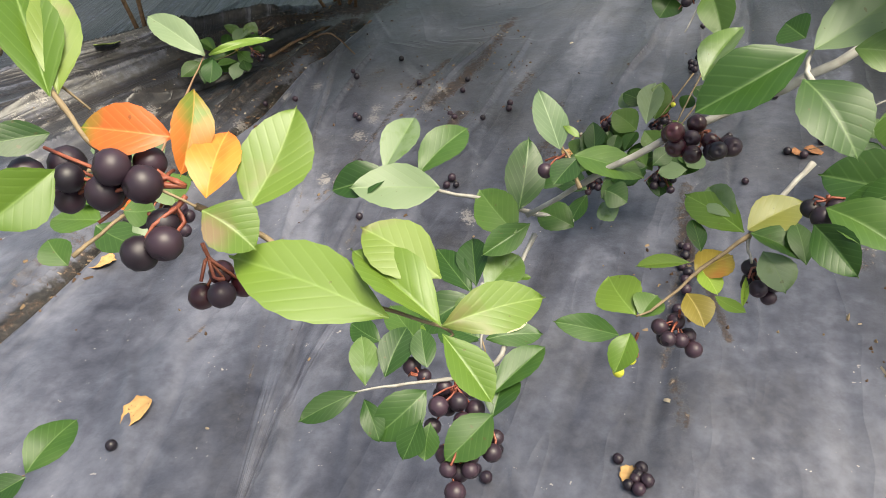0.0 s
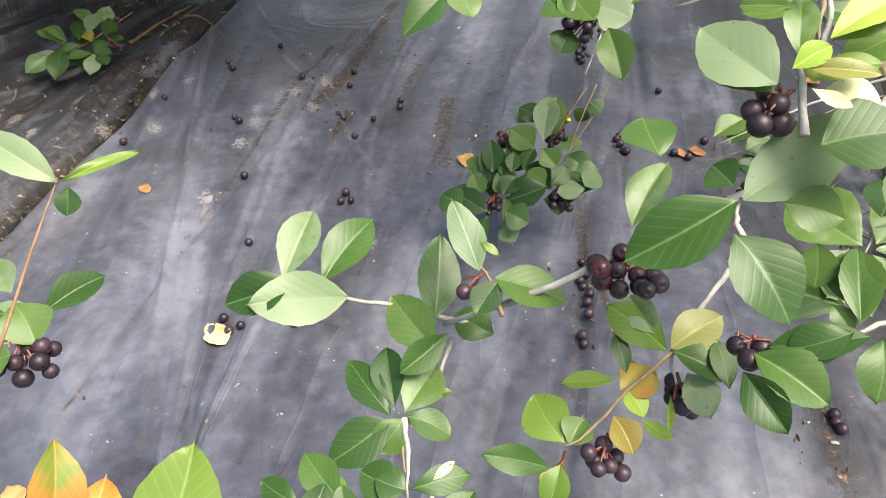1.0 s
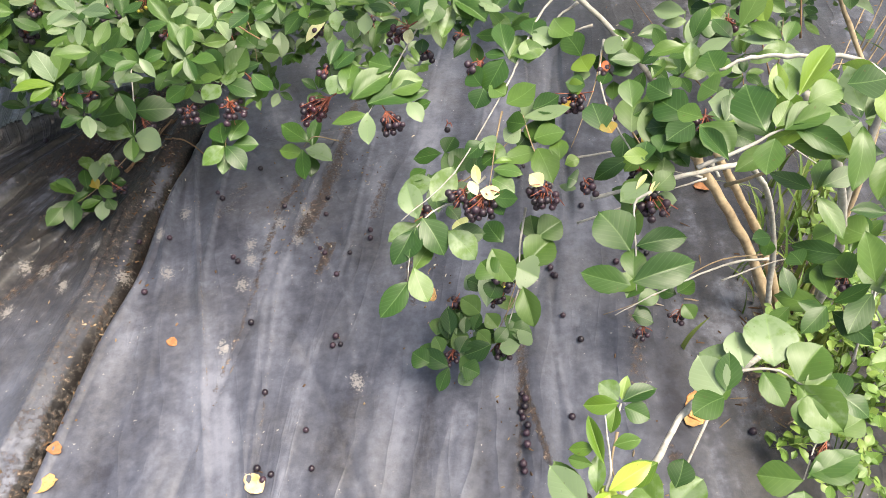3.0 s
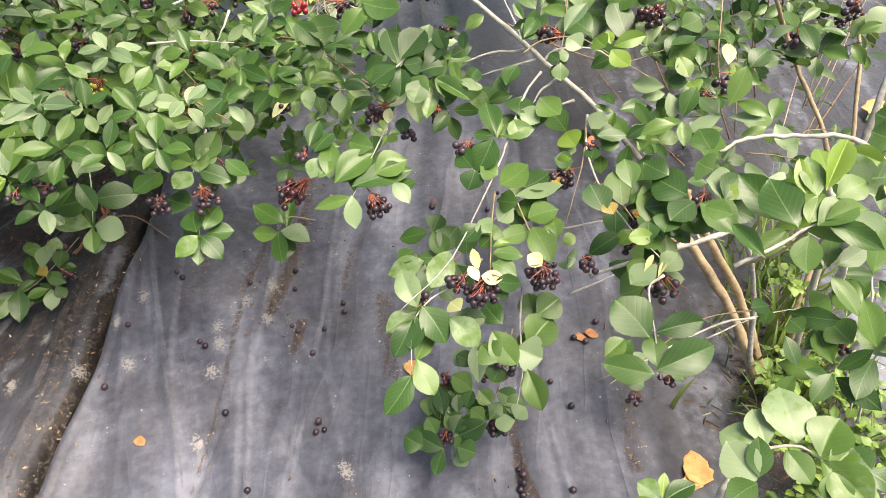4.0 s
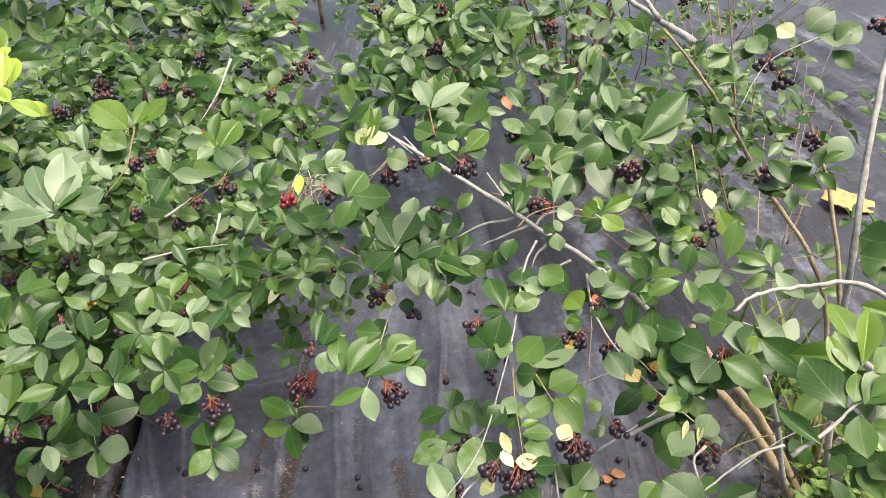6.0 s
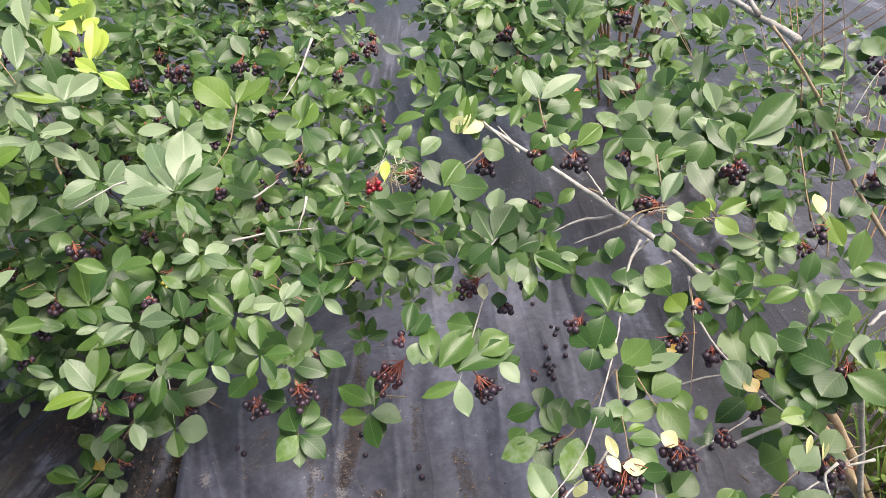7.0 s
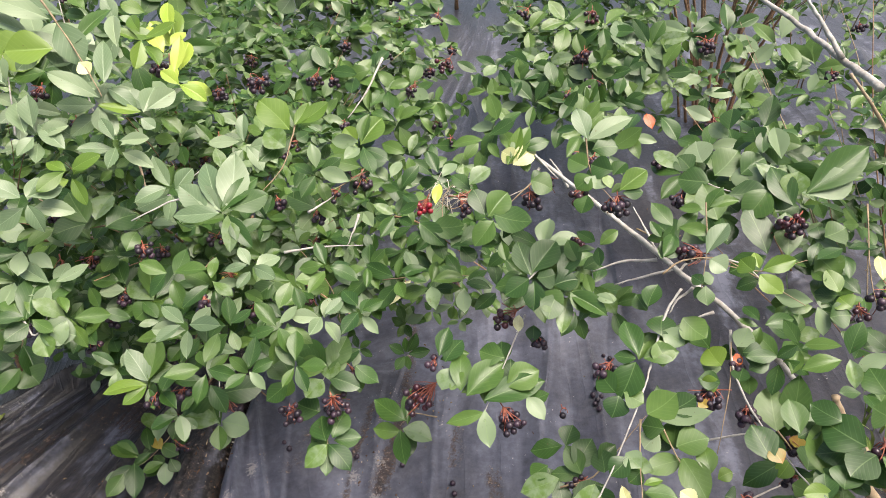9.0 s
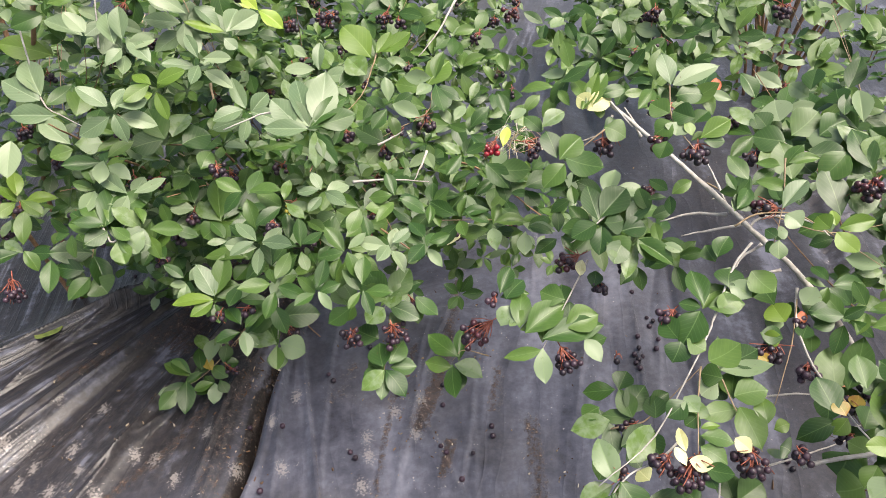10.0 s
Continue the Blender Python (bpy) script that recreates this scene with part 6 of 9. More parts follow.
leaves(left_shrub, (-0.174, -0.559, 0.810), [
    (0.150, 1.216, 0.557, 0.201, 1.200, 0.556, 0.036, 'g'),
    (0.135, 1.229, 0.563, 0.160, 1.188, 0.540, 0.032, 'g'),
    (0.185, 1.180, 0.539, 0.232, 1.182, 0.550, 0.032, 'g'),
])
rosette(left_shrub, (0.105, 1.256, 0.575), (-0.174, -0.559, 0.810), 5, 0.041, 'g')
rosette(left_shrub, (0.123, 1.285, 0.598), (-0.174, -0.559, 0.810), 4, 0.039, 'g')
rosette(left_shrub, (0.190, 1.280, 0.609), (-0.174, -0.559, 0.810), 5, 0.041, 'g')
berry_cluster(left_shrub, (0.207, 1.245, 0.583), (0.216, 1.230, 0.569), 6, 0.015, 'k')
twig(right_shrub, [(0.252, 1.026, 0.575), (0.215, 1.015, 0.558), (0.189, 1.010, 0.547)], 0.0018)
leaves(right_shrub, (-0.254, -0.474, 0.843), [
    (0.232, 1.019, 0.570, 0.235, 1.069, 0.599, 0.031, 'g'),
    (0.235, 1.022, 0.572, 0.283, 1.045, 0.599, 0.039, 'g'),
    (0.228, 1.017, 0.567, 0.190, 1.014, 0.554, 0.031, 'g'),
    (0.233, 1.011, 0.565, 0.217, 0.980, 0.543, 0.028, 'g'),
    (0.238, 1.013, 0.568, 0.263, 1.006, 0.572, 0.035, 'g'),
    (0.235, 0.995, 0.557, 0.250, 0.963, 0.543, 0.033, 'g'),
    (0.264, 0.998, 0.567, 0.308, 1.026, 0.596, 0.026, 'g'),
    (0.255, 0.995, 0.563, 0.288, 0.988, 0.569, 0.030, 'g'),
    (0.272, 0.980, 0.560, 0.285, 0.945, 0.544, 0.027, 'g'),
    (0.268, 0.978, 0.557, 0.303, 0.934, 0.543, 0.025, 'g'),
    (0.254, 0.983, 0.556, 0.229, 0.961, 0.536, 0.030, 'g'),
])
rosette(right_shrub, (0.297, 1.000, 0.578), (-0.254, -0.474, 0.843), 4, 0.040, 'g')
rosette(right_shrub, (0.296, 0.962, 0.557), (-0.254, -0.474, 0.843), 5, 0.034, 'g')
rosette(right_shrub, (0.215, 1.082, 0.600), (-0.254, -0.474, 0.843), 4, 0.036, 'g')
berry_cluster(right_shrub, (0.330, 1.037, 0.604), (0.313, 1.034, 0.591), 6, 0.019, 'r')
twig(right_shrub, [(0.280, 1.121, 0.650), (0.215, 1.106, 0.619)], 0.0014)
leaves(right_shrub, (-0.257, -0.515, 0.818), [
    (0.215, 1.106, 0.624, 0.260, 1.071, 0.616, 0.040, 'g'),
    (0.204, 1.110, 0.623, 0.202, 1.151, 0.648, 0.032, 'g'),
    (0.207, 1.107, 0.622, 0.247, 1.124, 0.645, 0.035, 'g'),
    (0.212, 1.099, 0.619, 0.174, 1.084, 0.597, 0.032, 'g'),
    (0.199, 1.157, 0.651, 0.236, 1.165, 0.668, 0.025, 'g'),
])
twig(right_shrub, [(0.304, 1.159, 0.673), (0.321, 1.117, 0.649)], 0.0020)
leaves(right_shrub, (-0.282, -0.555, 0.783), [
    (0.269, 1.159, 0.665, 0.309, 1.164, 0.683, 0.028, 'p2'),
    (0.277, 1.159, 0.668, 0.260, 1.182, 0.679, 0.025, 'p2'),
    (0.262, 1.162, 0.665, 0.300, 1.196, 0.703, 0.020, 'y'),
    (0.270, 1.162, 0.668, 0.312, 1.194, 0.706, 0.025, 'g'),
    (0.290, 1.169, 0.680, 0.330, 1.162, 0.690, 0.020, 'g'),
    (0.283, 1.129, 0.650, 0.308, 1.107, 0.643, 0.036, 'g'),
])
berry_cluster(right_shrub, (0.280, 1.128, 0.642), (0.279, 1.115, 0.626), 8, 0.018, 'k')
berry_cluster(right_shrub, (0.367, 1.135, 0.678), (0.367, 1.125, 0.665), 8, 0.018, 'k')
twig(right_shrub, [(0.324, 1.049, 0.747), (0.311, 1.008, 0.714), (0.321, 0.965, 0.690)], 0.0016)
leaves(right_shrub, (-0.341, -0.520, 0.783), [
    (0.321, 1.039, 0.744, 0.325, 1.079, 0.772, 0.024, 'p'),
    (0.323, 1.038, 0.744, 0.381, 1.033, 0.766, 0.025, 'p'),
    (0.321, 1.025, 0.735, 0.351, 1.012, 0.740, 0.028, 'g'),
    (0.307, 1.001, 0.713, 0.285, 1.000, 0.703, 0.028, 'g'),
    (0.322, 0.977, 0.703, 0.322, 0.994, 0.715, 0.014, 'y'),
    (0.329, 0.970, 0.702, 0.368, 0.972, 0.721, 0.025, 'y'),
    (0.331, 0.966, 0.700, 0.353, 0.954, 0.702, 0.016, 'g'),
    (0.308, 1.011, 0.720, 0.292, 1.034, 0.728, 0.028, 'g'),
    (0.305, 0.986, 0.702, 0.316, 0.997, 0.714, 0.028, 'g'),
    (0.294, 0.985, 0.697, 0.278, 0.973, 0.682, 0.025, 'g'),
    (0.332, 0.992, 0.718, 0.312, 1.013, 0.723, 0.028, 'g'),
])
berry_cluster(right_shrub, (0.329, 0.975, 0.699), (0.326, 0.965, 0.684), 9, 0.015, 'k')
berry_cluster(right_shrub, (0.300, 0.997, 0.701), (0.290, 0.998, 0.691), 5, 0.013, 'r')
leaves(right_shrub, (-0.377, -0.511, 0.773), [
    (0.798, 1.584, 0.437, 0.803, 1.620, 0.463, 0.026, 'O'),
])
twig(right_shrub, [(0.511, 1.106, 0.628), (0.541, 1.051, 0.613), (0.582, 1.007, 0.610), (0.630, 0.984, 0.622)], 0.0018)
leaves(right_shrub, (-0.416, -0.442, 0.795), [
    (0.513, 1.096, 0.628, 0.492, 1.141, 0.643, 0.025, 'g'),
    (0.523, 1.084, 0.627, 0.518, 1.115, 0.641, 0.033, 'g'),
    (0.541, 1.086, 0.637, 0.548, 1.117, 0.658, 0.042, 'p'),
    (0.535, 1.058, 0.619, 0.502, 1.090, 0.619, 0.041, 'g'),
    (0.545, 1.061, 0.625, 0.589, 1.070, 0.654, 0.049, 'g'),
    (0.574, 1.041, 0.630, 0.613, 1.041, 0.650, 0.040, 'g'),
    (0.535, 1.041, 0.609, 0.492, 1.052, 0.593, 0.041, 'g'),
    (0.539, 1.034, 0.608, 0.546, 1.001, 0.593, 0.037, 'g'),
    (0.554, 1.033, 0.615, 0.584, 1.001, 0.613, 0.021, 'g'),
    (0.596, 0.994, 0.615, 0.638, 1.003, 0.642, 0.047, 'g'),
    (0.592, 1.000, 0.616, 0.613, 0.970, 0.611, 0.039, 'g'),
    (0.587, 1.050, 0.641, 0.570, 1.018, 0.615, 0.040, 'g'),
])
rosette(right_shrub, (0.627, 1.023, 0.647), (-0.416, -0.442, 0.795), 5, 0.053, 'g')
rosette(right_shrub, (0.630, 1.073, 0.677), (-0.416, -0.442, 0.795), 5, 0.047, 'g')
leaves(right_shrub, (-0.416, -0.442, 0.795), [
    (0.592, 1.100, 0.672, 0.612, 1.123, 0.695, 0.030, 'g'),
    (0.525, 1.175, 0.679, 0.531, 1.133, 0.658, 0.026, 'g'),
    (0.616, 1.061, 0.663, 0.620, 1.085, 0.678, 0.032, 'g'),
])
berry_cluster(right_shrub, (0.505, 1.076, 0.606), (0.499, 1.068, 0.593), 6, 0.015, 'k')
rosette(right_shrub, (0.315, 0.991, 0.616), (-0.322, -0.443, 0.837), 4, 0.032, 'g')
rosette(right_shrub, (0.387, 0.953, 0.624), (-0.322, -0.443, 0.837), 3, 0.027, 'g')
rosette(right_shrub, (0.408, 0.958, 0.634), (-0.322, -0.443, 0.837), 5, 0.040, 'g')
rosette(right_shrub, (0.452, 0.958, 0.651), (-0.322, -0.443, 0.837), 4, 0.036, 'g')
leaves(right_shrub, (-0.322, -0.443, 0.837), [
    (0.376, 0.937, 0.611, 0.399, 0.940, 0.621, 0.026, 'g'),
    (0.334, 0.896, 0.573, 0.357, 0.913, 0.591, 0.024, 'g'),
])
twig(right_shrub, [(0.450, 0.958, 0.659), (0.423, 0.912, 0.625), (0.395, 0.878, 0.594)], 0.0014)
twig(right_shrub, [(0.366, 0.917, 0.599), (0.393, 0.916, 0.612), (0.430, 0.893, 0.619), (0.454, 0.850, 0.609), (0.478, 0.801, 0.597)], 0.0016)
leaves(right_shrub, (-0.397, -0.398, 0.827), [
    (0.417, 0.904, 0.623, 0.457, 0.921, 0.650, 0.024, 'p'),
    (0.417, 0.897, 0.619, 0.427, 0.876, 0.614, 0.027, 'p'),
    (0.450, 0.858, 0.617, 0.445, 0.879, 0.624, 0.024, 'y'),
    (0.457, 0.858, 0.619, 0.463, 0.876, 0.631, 0.012, 'y'),
    (0.458, 0.854, 0.618, 0.497, 0.842, 0.631, 0.020, 'y'),
    (0.454, 0.852, 0.615, 0.462, 0.820, 0.604, 0.024, 'y'),
    (0.398, 0.879, 0.601, 0.391, 0.894, 0.605, 0.015, 'g'),
    (0.398, 0.875, 0.600, 0.389, 0.856, 0.586, 0.020, 'g'),
    (0.399, 0.882, 0.603, 0.411, 0.878, 0.607, 0.016, 'g'),
])
berry_cluster(right_shrub, (0.423, 0.906, 0.620), (0.409, 0.924, 0.616), 8, 0.018, 'r')
berry_cluster(right_shrub, (0.609, 0.953, 0.607), (0.570, 0.929, 0.607), 12, 0.022, 'r')
twig(right_shrub, [(0.392, 0.910, 0.572), (0.361, 0.894, 0.555), (0.314, 0.851, 0.519), (0.294, 0.832, 0.503), (0.199, 0.762, 0.439), (0.122, 0.740, 0.401)], 0.0022)
leaves(right_shrub, (-0.311, -0.380, 0.871), [
    (0.306, 0.865, 0.527, 0.313, 0.911, 0.549, 0.028, 'g'),
    (0.302, 0.864, 0.525, 0.281, 0.881, 0.525, 0.020, 'g'),
    (0.310, 0.860, 0.526, 0.351, 0.847, 0.535, 0.026, 'g'),
    (0.341, 0.870, 0.542, 0.356, 0.893, 0.557, 0.033, 'g'),
    (0.344, 0.876, 0.545, 0.360, 0.850, 0.539, 0.025, 'g'),
    (0.337, 0.869, 0.539, 0.326, 0.841, 0.524, 0.028, 'g'),
    (0.373, 0.877, 0.556, 0.384, 0.842, 0.545, 0.035, 'g'),
    (0.300, 0.861, 0.523, 0.263, 0.836, 0.499, 0.038, 'g'),
    (0.263, 0.843, 0.502, 0.256, 0.875, 0.513, 0.028, 'g'),
    (0.272, 0.839, 0.503, 0.287, 0.818, 0.499, 0.027, 'g'),
    (0.265, 0.839, 0.500, 0.247, 0.823, 0.487, 0.030, 'g'),
    (0.284, 0.806, 0.493, 0.324, 0.808, 0.508, 0.038, 'g'),
])
berry_cluster(right_shrub, (0.282, 0.881, 0.519), (0.267, 0.878, 0.507), 7, 0.016, 'k')
berry_cluster(right_shrub, (0.390, 1.135, 0.670), (0.379, 1.127, 0.657), 5, 0.013, 'k')
twig(right_shrub, [(0.313, 0.822, 0.458), (0.310, 0.774, 0.439), (0.315, 0.718, 0.421)], 0.0014)
leaves(right_shrub, (-0.309, -0.322, 0.895), [
    (0.312, 0.815, 0.460, 0.369, 0.793, 0.472, 0.021, 'g'),
    (0.311, 0.805, 0.456, 0.290, 0.822, 0.455, 0.030, 'g'),
    (0.313, 0.782, 0.448, 0.351, 0.773, 0.458, 0.035, 'g'),
    (0.313, 0.769, 0.443, 0.314, 0.719, 0.426, 0.034, 'g'),
    (0.326, 0.820, 0.466, 0.362, 0.818, 0.478, 0.032, 'g'),
    (0.303, 0.802, 0.452, 0.279, 0.798, 0.442, 0.028, 'p'),
    (0.332, 0.740, 0.440, 0.342, 0.770, 0.454, 0.023, 'g'),
    (0.335, 0.732, 0.438, 0.354, 0.730, 0.444, 0.016, 'y'),
    (0.332, 0.714, 0.431, 0.340, 0.705, 0.430, 0.026, 'g'),
])
berry_cluster(right_shrub, (0.310, 0.728, 0.421), (0.302, 0.716, 0.407), 16, 0.025, 'k')
leaves(right_shrub, (-0.309, -0.322, 0.895), [
    (0.302, 0.721, 0.422, 0.292, 0.741, 0.426, 0.020, 'p2'),
])
berry_cluster(right_shrub, (0.351, 0.710, 0.430), (0.354, 0.700, 0.420), 5, 0.010, 'k')
twig(right_shrub, [(0.281, 0.813, 0.478), (0.257, 0.773, 0.458), (0.232, 0.723, 0.435)], 0.0016)
leaves(right_shrub, (-0.264, -0.298, 0.917), [
    (0.246, 0.781, 0.462, 0.218, 0.773, 0.452, 0.026, 'g'),
    (0.253, 0.764, 0.459, 0.246, 0.787, 0.464, 0.024, 'g'),
    (0.244, 0.741, 0.448, 0.274, 0.722, 0.452, 0.022, 'g'),
    (0.238, 0.731, 0.443, 0.258, 0.705, 0.440, 0.025, 'g'),
    (0.246, 0.748, 0.452, 0.269, 0.744, 0.457, 0.009, 'y'),
    (0.221, 0.732, 0.439, 0.225, 0.759, 0.449, 0.012, 'p2'),
    (0.220, 0.722, 0.436, 0.243, 0.707, 0.437, 0.018, 'p2'),
    (0.215, 0.718, 0.433, 0.212, 0.741, 0.440, 0.013, 'p2'),
    (0.232, 0.708, 0.435, 0.258, 0.692, 0.437, 0.021, 'g'),
])
berry_cluster(right_shrub, (0.238, 0.729, 0.437), (0.216, 0.716, 0.420), 18, 0.027, 'k')
berry_cluster(right_shrub, (0.209, 0.740, 0.433), (0.196, 0.736, 0.421), 8, 0.016, 'k')
twig(right_shrub, [(0.194, 0.849, 0.345), (0.239, 0.842, 0.354), (0.297, 0.862, 0.377), (0.338, 0.878, 0.392)], 0.0016)
leaves(right_shrub, (-0.234, -0.329, 0.915), [
    (0.225, 0.849, 0.358, 0.222, 0.889, 0.371, 0.028, 'g'),
    (0.221, 0.858, 0.359, 0.260, 0.882, 0.379, 0.034, 'g'),
    (0.252, 0.854, 0.366, 0.283, 0.861, 0.377, 0.023, 'g'),
    (0.253, 0.838, 0.360, 0.261, 0.866, 0.373, 0.031, 'g'),
    (0.234, 0.831, 0.353, 0.239, 0.793, 0.340, 0.030, 'g'),
    (0.197, 0.822, 0.340, 0.247, 0.826, 0.355, 0.031, 'g'),
    (0.196, 0.857, 0.353, 0.143, 0.865, 0.342, 0.032, 'g'),
    (0.219, 0.891, 0.371, 0.176, 0.907, 0.366, 0.027, 'g'),
    (0.222, 0.889, 0.371, 0.243, 0.909, 0.383, 0.029, 'g'),
    (0.178, 0.822, 0.336, 0.155, 0.795, 0.320, 0.030, 'g'),
    (0.202, 0.814, 0.338, 0.211, 0.789, 0.332, 0.022, 'g'),
    (0.215, 0.773, 0.327, 0.207, 0.790, 0.332, 0.027, 'p2'),
])
leaves(right_shrub, (-0.234, -0.329, 0.915), [
    (0.190, 0.878, 0.358, 0.163, 0.874, 0.350, 0.027, 'g'),
])
berry_cluster(right_shrub, (0.233, 0.846, 0.353), (0.217, 0.844, 0.342), 7, 0.018, 'k')
berry_cluster(right_shrub, (0.242, 0.943, 0.390), (0.241, 0.930, 0.380), 1, 0.006, 'k')
twig(right_shrub, [(0.445, 0.870, 0.516), (0.425, 0.836, 0.494), (0.408, 0.775, 0.478), (0.397, 0.715, 0.480), (0.392, 0.672, 0.481), (0.386, 0.620, 0.490)], 0.0022)
twig(right_shrub, [(0.438, 0.858, 0.508), (0.407, 0.814, 0.478), (0.357, 0.762, 0.437)], 0.0014)
leaves(right_shrub, (-0.371, -0.333, 0.867), [
    (0.411, 0.838, 0.494, 0.409, 0.867, 0.504, 0.033, 'y'),
    (0.400, 0.825, 0.484, 0.379, 0.833, 0.478, 0.021, 'y'),
    (0.438, 0.847, 0.509, 0.461, 0.857, 0.523, 0.026, 'g'),
    (0.440, 0.838, 0.506, 0.458, 0.820, 0.507, 0.028, 'g'),
    (0.435, 0.818, 0.496, 0.460, 0.812, 0.505, 0.021, 'g'),
    (0.410, 0.862, 0.503, 0.403, 0.906, 0.517, 0.032, 'g'),
    (0.418, 0.812, 0.487, 0.431, 0.823, 0.497, 0.021, 'g'),
    (0.399, 0.822, 0.483, 0.380, 0.840, 0.481, 0.024, 'g'),
])
rosette(right_shrub, (0.474, 0.811, 0.510), (-0.371, -0.333, 0.867), 5, 0.038, 'g')
rosette(right_shrub, (0.501, 0.811, 0.522), (-0.371, -0.333, 0.867), 5, 0.040, 'g')
rosette(right_shrub, (0.478, 0.855, 0.529), (-0.371, -0.333, 0.867), 4, 0.036, 'g')
berry_cluster(right_shrub, (0.397, 0.828, 0.478), (0.383, 0.821, 0.463), 12, 0.024, 'k')
berry_cluster(right_shrub, (0.414, 0.790, 0.470), (0.411, 0.781, 0.460), 8, 0.018, 'k')
berry_cluster(right_shrub, (0.429, 0.841, 0.496), (0.433, 0.832, 0.489), 5, 0.011, 'k')
leaves(right_shrub, (-0.371, -0.333, 0.867), [
    (0.373, 0.807, 0.465, 0.369, 0.820, 0.469, 0.014, 'b'),
])
twig(right_shrub, [(0.445, 0.764, 0.437), (0.448, 0.713, 0.422)], 0.0016)
leaves(right_shrub, (-0.377, -0.284, 0.882), [
    (0.442, 0.762, 0.440, 0.467, 0.809, 0.466, 0.042, 'g'),
    (0.453, 0.756, 0.443, 0.500, 0.798, 0.477, 0.035, 'g'),
    (0.434, 0.766, 0.438, 0.416, 0.736, 0.421, 0.030, 'g'),
    (0.424, 0.732, 0.423, 0.378, 0.735, 0.404, 0.027, 'g'),
    (0.436, 0.729, 0.427, 0.414, 0.720, 0.415, 0.020, 'y'),
    (0.448, 0.737, 0.435, 0.460, 0.745, 0.442, 0.018, 'b'),
    (0.470, 0.740, 0.445, 0.496, 0.770, 0.466, 0.041, 'g'),
    (0.445, 0.711, 0.425, 0.466, 0.728, 0.439, 0.034, 'g'),
    (0.437, 0.688, 0.414, 0.423, 0.708, 0.415, 0.027, 'g'),
    (0.414, 0.661, 0.396, 0.386, 0.668, 0.386, 0.046, 'g'),
    (0.417, 0.698, 0.409, 0.395, 0.683, 0.395, 0.046, 'g'),
])
berry_cluster(right_shrub, (0.493, 0.761, 0.455), (0.481, 0.750, 0.440), 8, 0.018, 'k')
berry_cluster(right_shrub, (0.453, 0.753, 0.436), (0.455, 0.742, 0.427), 7, 0.017, 'k')
berry_cluster(right_shrub, (0.436, 0.720, 0.418), (0.430, 0.713, 0.406), 5, 0.014, 'r')
rosette(left_shrub, (0.040, 1.902, 0.622), (-0.113, -0.647, 0.754), 5, 0.062, 'g')
rosette(left_shrub, (0.117, 1.884, 0.618), (-0.113, -0.647, 0.754), 5, 0.062, 'g')
rosette(left_shrub, (0.171, 1.860, 0.605), (-0.113, -0.647, 0.754), 5, 0.062, 'g')
rosette(left_shrub, (-0.031, 1.830, 0.549), (-0.113, -0.647, 0.754), 5, 0.061, 'g')
rosette(left_shrub, (0.080, 1.799, 0.539), (-0.113, -0.647, 0.754), 4, 0.058, 'g')
rosette(left_shrub, (0.121, 1.778, 0.527), (-0.113, -0.647, 0.754), 4, 0.058, 'g')
rosette(left_shrub, (0.177, 1.787, 0.543), (-0.113, -0.647, 0.754), 5, 0.061, 'g')
rosette(left_shrub, (0.232, 1.813, 0.573), (-0.113, -0.647, 0.754), 5, 0.062, 'g')
rosette(left_shrub, (0.232, 1.747, 0.517), (-0.113, -0.647, 0.754), 5, 0.058, 'g')
rosette(left_shrub, (0.233, 1.682, 0.462), (-0.113, -0.647, 0.754), 5, 0.057, 'g')
rosette(left_shrub, (0.219, 1.861, 0.613), (-0.113, -0.647, 0.754), 5, 0.062, 'g')
rosette(left_shrub, (0.291, 1.786, 0.508), (-0.183, -0.605, 0.775), 4, 0.060, 'g')
rosette(left_shrub, (0.342, 1.793, 0.526), (-0.183, -0.605, 0.775), 4, 0.053, 'g')
rosette(left_shrub, (0.299, 1.724, 0.462), (-0.183, -0.605, 0.775), 5, 0.062, 'g')
rosette(left_shrub, (0.328, 1.646, 0.407), (-0.183, -0.605, 0.775), 5, 0.061, 'g')
rosette(left_shrub, (0.353, 1.660, 0.425), (-0.183, -0.605, 0.775), 4, 0.055, 'g')
rosette(left_shrub, (0.295, 1.845, 0.555), (-0.183, -0.605, 0.775), 4, 0.060, 'g')
rosette(left_shrub, (0.196, 1.676, 0.400), (-0.183, -0.605, 0.775), 5, 0.061, 'g')
rosette(left_shrub, (0.270, 1.675, 0.417), (-0.183, -0.605, 0.775), 4, 0.058, 'g')
rosette(left_shrub, (0.135, 1.673, 0.383), (-0.183, -0.605, 0.775), 5, 0.061, 'g')
rosette(left_shrub, (0.163, 1.631, 0.357), (-0.183, -0.605, 0.775), 5, 0.058, 'g')
rosette(left_shrub, (0.092, 1.665, 0.366), (-0.183, -0.605, 0.775), 4, 0.058, 'g')
berry_cluster(left_shrub, (0.312, 1.857, 0.563), (0.301, 1.841, 0.542), 7, 0.030, 'k')
berry_cluster(left_shrub, (0.326, 1.767, 0.496), (0.329, 1.754, 0.480), 4, 0.019, 'k')
berry_cluster(left_shrub, (0.347, 1.725, 0.468), (0.350, 1.712, 0.452), 5, 0.024, 'k')
berry_cluster(left_shrub, (0.418, 1.878, 0.604), (0.393, 1.866, 0.583), 9, 0.035, 'r')
rosette(back_shrub, (0.464, 1.824, 0.567), (-0.289, -0.594, 0.750), 4, 0.057, 'g')
rosette(back_shrub, (0.510, 1.815, 0.578), (-0.289, -0.594, 0.750), 4, 0.057, 'g')
